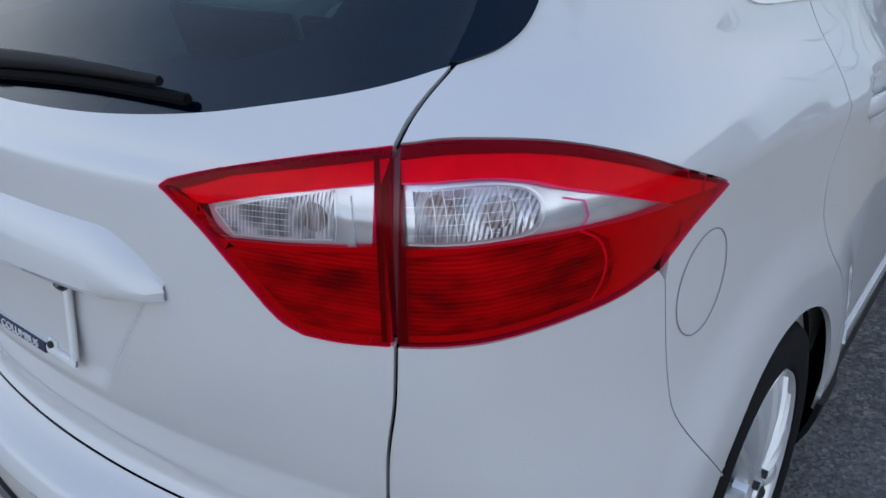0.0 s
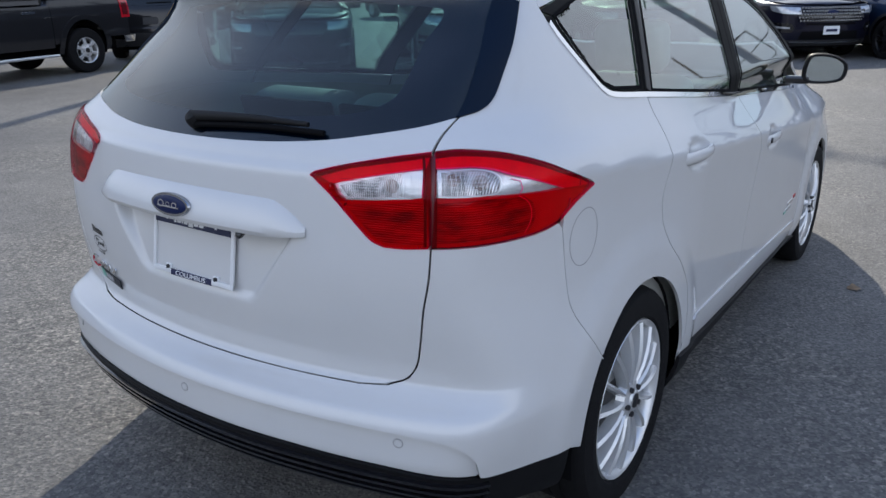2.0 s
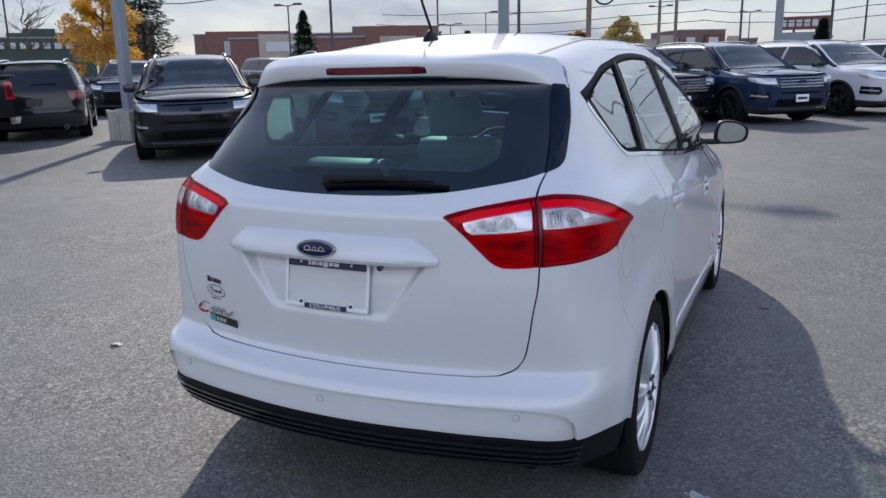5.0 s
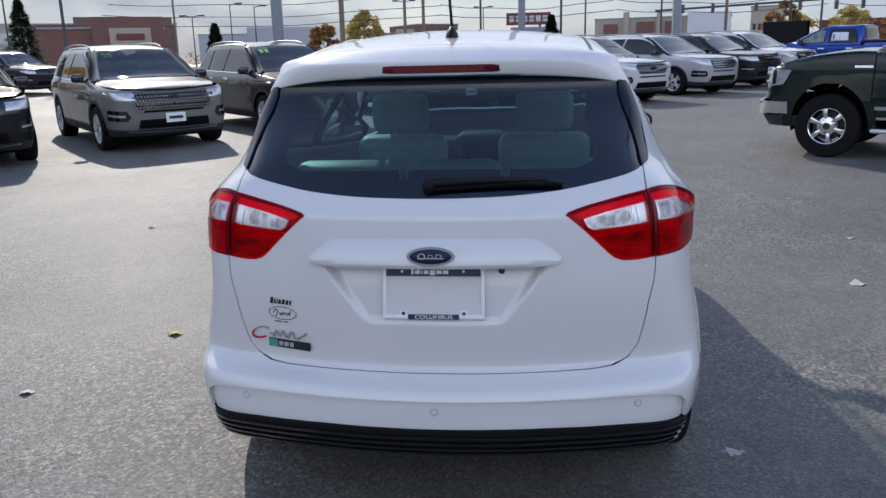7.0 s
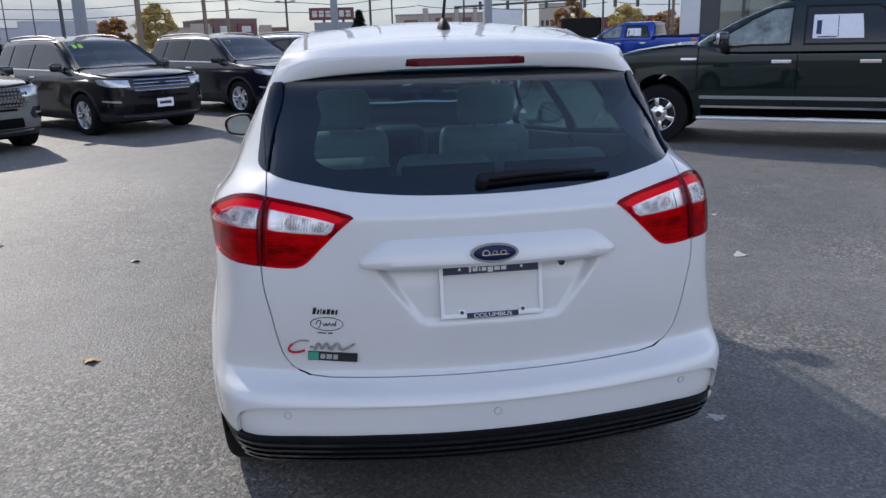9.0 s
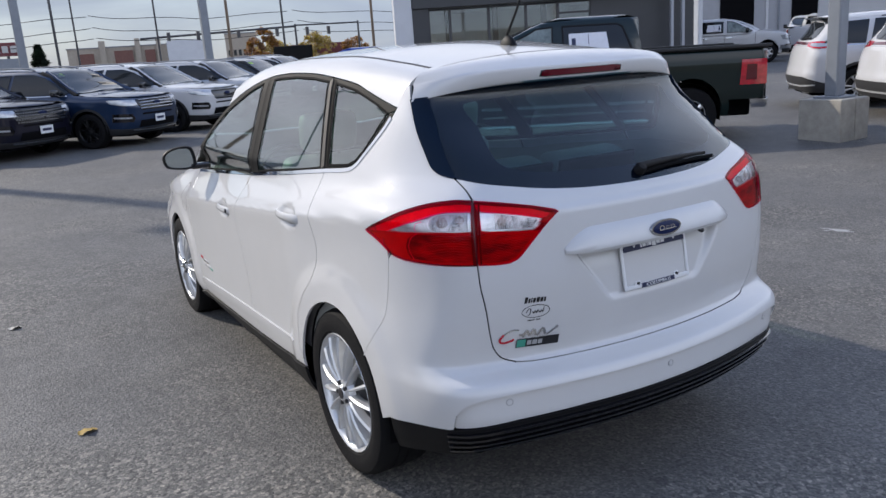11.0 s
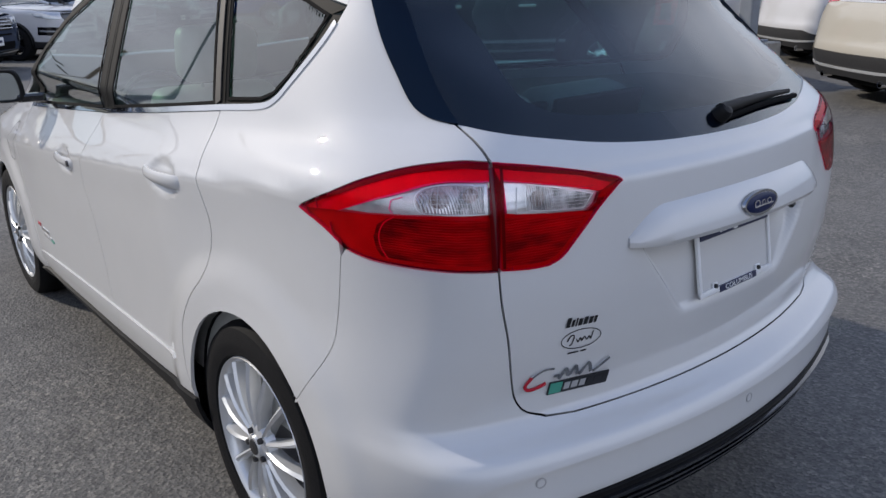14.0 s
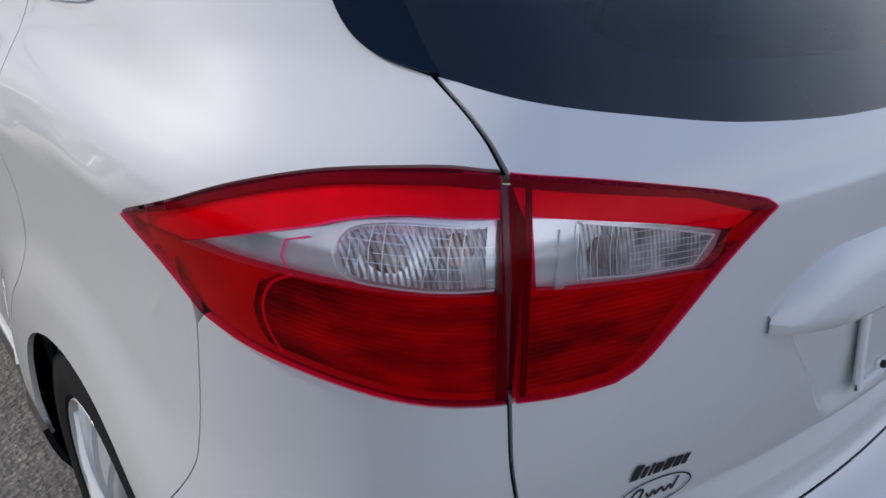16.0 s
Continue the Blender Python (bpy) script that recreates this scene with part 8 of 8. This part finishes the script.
def tree(label, x, y, height, radius, mat, seed, low=.25, leaf=.22, clumps=46, per=60, z=None, bare=False):
    rng = random.Random(seed)
    v = thing("tree", label, "tree", Matrix.Translation((x, y, (ground_z(x, y) if z is None else z) - .05)))
    bm = bmesh.new()
    top = height * .8
    pts = [(rng.uniform(-.1, .1) * k, rng.uniform(-.1, .1) * k, top * k / 6) for k in range(7)]
    add_tube(bm, pts, height * .022, 8, .25)
    ends = []
    for k in range(16):
        t = rng.uniform(low, .95)
        base = Vector((0, 0, top * t))
        a = rng.uniform(0, 2 * math.pi)
        r = radius * math.sqrt(max(.05, 1 - ((t - .5) / .6) ** 2)) * rng.uniform(.6, 1)
        end = base + Vector((r * math.cos(a), r * math.sin(a), height * rng.uniform(.08, .2)))
        add_tube(bm, [base, (base + end) / 2 + Vector((0, 0, height * .03)), end], height * .008, 5, .3)
        ends.append(end)
        if bare:
            for j in range(5):
                e2 = end + Vector((rng.uniform(-1, 1), rng.uniform(-1, 1), rng.uniform(.1, 1))) * radius * .45
                add_tube(bm, [(base + end) / 2, end * .5 + e2 * .5, e2], height * .003, 4, .3)
    part("trunk", bm, BARK, v)
    if not bare:
        cl = []
        for k in range(clumps):
            t = rng.uniform(0, 1)
            zc = height * (low + (1 - low) * t)
            rr = radius * math.sqrt(max(.02, 1 - (2 * abs(t - .45)) ** 2.2 * .9)) * math.sqrt(rng.uniform(0.05, 1))
            a = rng.uniform(0, 2 * math.pi)
            cl.append(((rr * math.cos(a), rr * math.sin(a), zc), radius * rng.uniform(.16, .30)))
        cl += [(e, radius * .24) for e in ends]
        vs, fs = crown_mesh(rng, cl, leaf, per)
        part("crown", mesh_of("crown", vs, fs, mat, smooth=False), mat, v)
    return v


def conifer(label, x, y, height, radius, mat, seed, z=None, leaf=.20):
    rng = random.Random(seed)
    v = thing("conifer", label, "tree", Matrix.Translation((x, y, (ground_z(x, y) if z is None else z) - .05)))
    part("trunk", lathe([(height * .02, 0), (height * .004, height * .97)], "Z", 8, True), BARK, v)
    verts, faces = [], []
    for k in range(6500):
        t = rng.uniform(.02, 1) ** 1.0
        r = radius * (1 - t) ** .8 * rng.uniform(.35, 1.0) * (1 + .18 * math.sin(t * 40 + 3 * math.sin(seed)))
        a = rng.uniform(0, 2 * math.pi)
        p = Vector((r * math.cos(a), r * math.sin(a), height * (.04 + .95 * t)))
        out = Vector((math.cos(a), math.sin(a), rng.uniform(-.5, .3))) * leaf * rng.uniform(.7, 1.4)
        sd = Vector((-math.sin(a), math.cos(a), rng.uniform(-.4, .4))) * leaf * .42
        n = len(verts)
        verts += [p - out * .3, p + sd, p + out, p - sd]
        faces.append((n, n + 1, n + 2, n + 3))
    part("crown", mesh_of("crown", verts, faces, mat, smooth=False), mat, v)
    return v


tree("large autumn tree with green and yellow leaves beyond the lot", -39.0, 21.0, 9.0, 4.6, LEAF_GREEN, 3, .18, .105, 90, 190)
tree("large autumn tree with green and yellow leaves beyond the lot", -41.0, 17.0, 8.5, 3.6, LEAF_GREEN, 4, .18, .105, 80, 170)
tree("small yellow tree beyond the lot", -38.2, 24.2, 3.6, 1.3, LEAF_YELLOW, 5, .1, .09, 36, 110)
tree("bright yellow autumn tree behind parked cars", -42.5, 38.3, 6.5, 2.5, LEAF_YELLOW, 6, .05, .10, 75, 190)
conifer("grey green pine tree across the road", -52.0, 51.5, 11.0, 3.6, NEEDLE_GREY, 7, leaf=.30)
conifer("dark conical evergreen tree", -40.6, 59.6, 6.0, 1.8, NEEDLE, 8)
tree("bare grey tree in front of a far store", -88.0, 68.0, 11.0, 4.0, LEAF_PALE, 9, .3, bare=True)
tree("pale yellow autumn tree across the road", -33.0, 164.6, 9.8, 4.2, LEAF_PALE, 10, .15, .30, 60, 80)
conifer("dark narrow evergreen tree", -22.0, 54.0, 3.3, .9, NEEDLE, 12)
conifer("dark narrow evergreen tree", 2.4, 59.0, 3.4, 1.0, NEEDLE, 13)
tree("reddish brown autumn tree", -21.0, 82.0, 4.2, 1.5, LEAF_ORANGE, 15, .1, .22, 40, 40)
tree("pale orange autumn tree by the road", 40.0, 120.0, 5.0, 3.2, LEAF_PALE, 18, .05, .25, 40, 50)
tree("pale yellow autumn tree far across the road", 55.5, 140.0, 6.6, 3.4, LEAF_PALE, 27, .05, .28, 40, 50)
tree("orange autumn tree far across the road", 63.0, 139.0, 5.6, 3.0, LEAF_ORANGE, 28, .05, .28, 40, 50)
tree("brown autumn tree by the road", 34.5, 108.5, 6.2, 2.2, LEAF_ORANGE, 19, .05, .28, 40, 50)
hedge_v, hedge_f = crown_mesh(random.Random(20), [((x, 260 + 14 * math.sin(x * .05), 2.4 + 1.0 * math.sin(x * .21)), 3.0) for x in range(-240, 240, 5)], .6, 50)
tagged(part("far_trees", mesh_of("far_trees", hedge_v, hedge_f, LEAF_ORANGE, smooth=False), LEAF_ORANGE), "far line of brown autumn trees", "trees", kind="stuff")

# grass verge between lot and road
GRASS = material("grass", (0.07, 0.11, 0.03), 0.95, vary=0.3, scale=3, bump=0.5, bump_scale=30)
KERB = material("kerb_concrete", (0.42, 0.40, 0.37), 0.85, vary=0.12, scale=5)
bm = bmesh.new()
add_box(bm, -60, 46, .9, 60, 53, 1.28)
tagged(part("verge", bm, GRASS), "strip of grass between lot and road", "grass", kind="structure")
bm = bmesh.new()
add_box(bm, -60, 45.7, .9, 60, 45.98, 1.24, .03)
tagged(part("kerb", bm, KERB), "concrete kerb of the lot", "kerb", kind="structure")

# ---- litter: fallen leaves and scuffs ----
LEAF_DRY = material("dry_leaf", (0.36, 0.24, 0.06), 0.7, vary=0.3, scale=30)
LEAF_BROWN = material("dry_brown_leaf", (0.22, 0.15, 0.09), 0.8, vary=0.3, scale=30)
LEAF_GREY = material("bleached_leaf", (0.45, 0.43, 0.38), 0.8, vary=0.2, scale=30)


def fallen_leaf(x, y, size, mat, seed, label):
    rng = random.Random(seed)
    bm = bmesh.new()
    n = 9
    rows = []
    for i in range(n):
        t = i / (n - 1)
        w = size * .42 * math.sin(math.pi * (t * .93 + .04)) ** .7 * (1 + .25 * math.sin(5 * t * math.pi))
        zc = .004 + size * .22 * math.sin(math.pi * t) ** 2
        rows.append([bm.verts.new(((t - .5) * size, -w, .003 + size * .10 * t)), bm.verts.new(((t - .5) * size, 0, zc * .4 + .001)), bm.verts.new(((t - .5) * size, w, zc))])
    for a, b in zip(rows, rows[1:]):
        bm.faces.new((a[0], a[1], b[1], b[0]))
        bm.faces.new((a[1], a[2], b[2], b[1]))
    ob = part("fallen_leaf", bm, mat, smooth=True)
    ob.matrix_basis = Matrix.Translation((x, y, ground_z(x, y))) @ Matrix.Rotation(rng.uniform(0, 6.3), 4, "Z")
    return tagged(ob, label, "leaf", "fallen leaves on the asphalt")


SPLASH = material("dried_white_splash", (0.36, 0.36, 0.355), 0.8, vary=0.3, scale=40)


def dried_splash(x, y, size, stretch, seed, label):
    """A dried splash: a thin uneven blot with a few drops round it."""
    rng = random.Random(seed)
    bm = bmesh.new()
    for k in range(7):
        r = size * (.5 if k == 0 else rng.uniform(.08, .22))
        a, d = rng.uniform(0, 6.3), 0 if k == 0 else size * rng.uniform(.35, .8)
        cx, cy = d * math.cos(a) * stretch, d * math.sin(a)
        rim = [bm.verts.new((cx + r * stretch * rng.uniform(.6, 1.1) * math.cos(q * math.pi / 6), cy + r * rng.uniform(.6, 1.1) * math.sin(q * math.pi / 6), .003)) for q in range(12)]
        mid = bm.verts.new((cx, cy, .006))
        for q in range(12):
            bm.faces.new((mid, rim[q], rim[(q + 1) % 12]))
    ob = part("dried_splash", bm, SPLASH)
    ob.matrix_basis = Matrix.Translation((x, y, ground_z(x, y))) @ Matrix.Rotation(rng.uniform(0, 6.3), 4, "Z")
    return tagged(ob, label, "stain")


dried_splash(1.09, .68, .055, 1.3, 61, "dried white splash on the shaded asphalt")
dried_splash(3.93, 1.85, .09, 2.2, 62, "long pale dried splash on sunlit asphalt")
dried_splash(2.82, .47, .09, 2.2, 63, "wide pale dried splash on sunlit asphalt")

for k, (x, y, s, mt, lb) in enumerate(((-1.745, 1.90, .085, LEAF_DRY, "curled yellow fallen leaf on asphalt"), (2.47, 2.97, .10, LEAF_GREY, "pale dry fallen leaf on asphalt"), (1.21, 3.08, .07, LEAF_BROWN, "brown dry fallen leaf on asphalt"),
                                       (-1.96, 3.86, .08, LEAF_GREY, "pale dry fallen leaf on asphalt"), (-3.2, 4.6, .06, LEAF_BROWN, "brown dry fallen leaf on asphalt"), (-2.12, 1.07, .07, LEAF_GREY, "pale dry fallen leaf on asphalt"),
                                       (4.2, 3.4, .08, LEAF_DRY, "small yellow fallen leaf on asphalt"), (3.3, 2.2, .06, LEAF_GREY, "pale dry fallen leaf on asphalt"),
                                       (2.9, 4.2, .06, LEAF_GREY, "pale dry fallen leaf on asphalt"))):
    fallen_leaf(x, y, s, mt, 30 + k, lb)
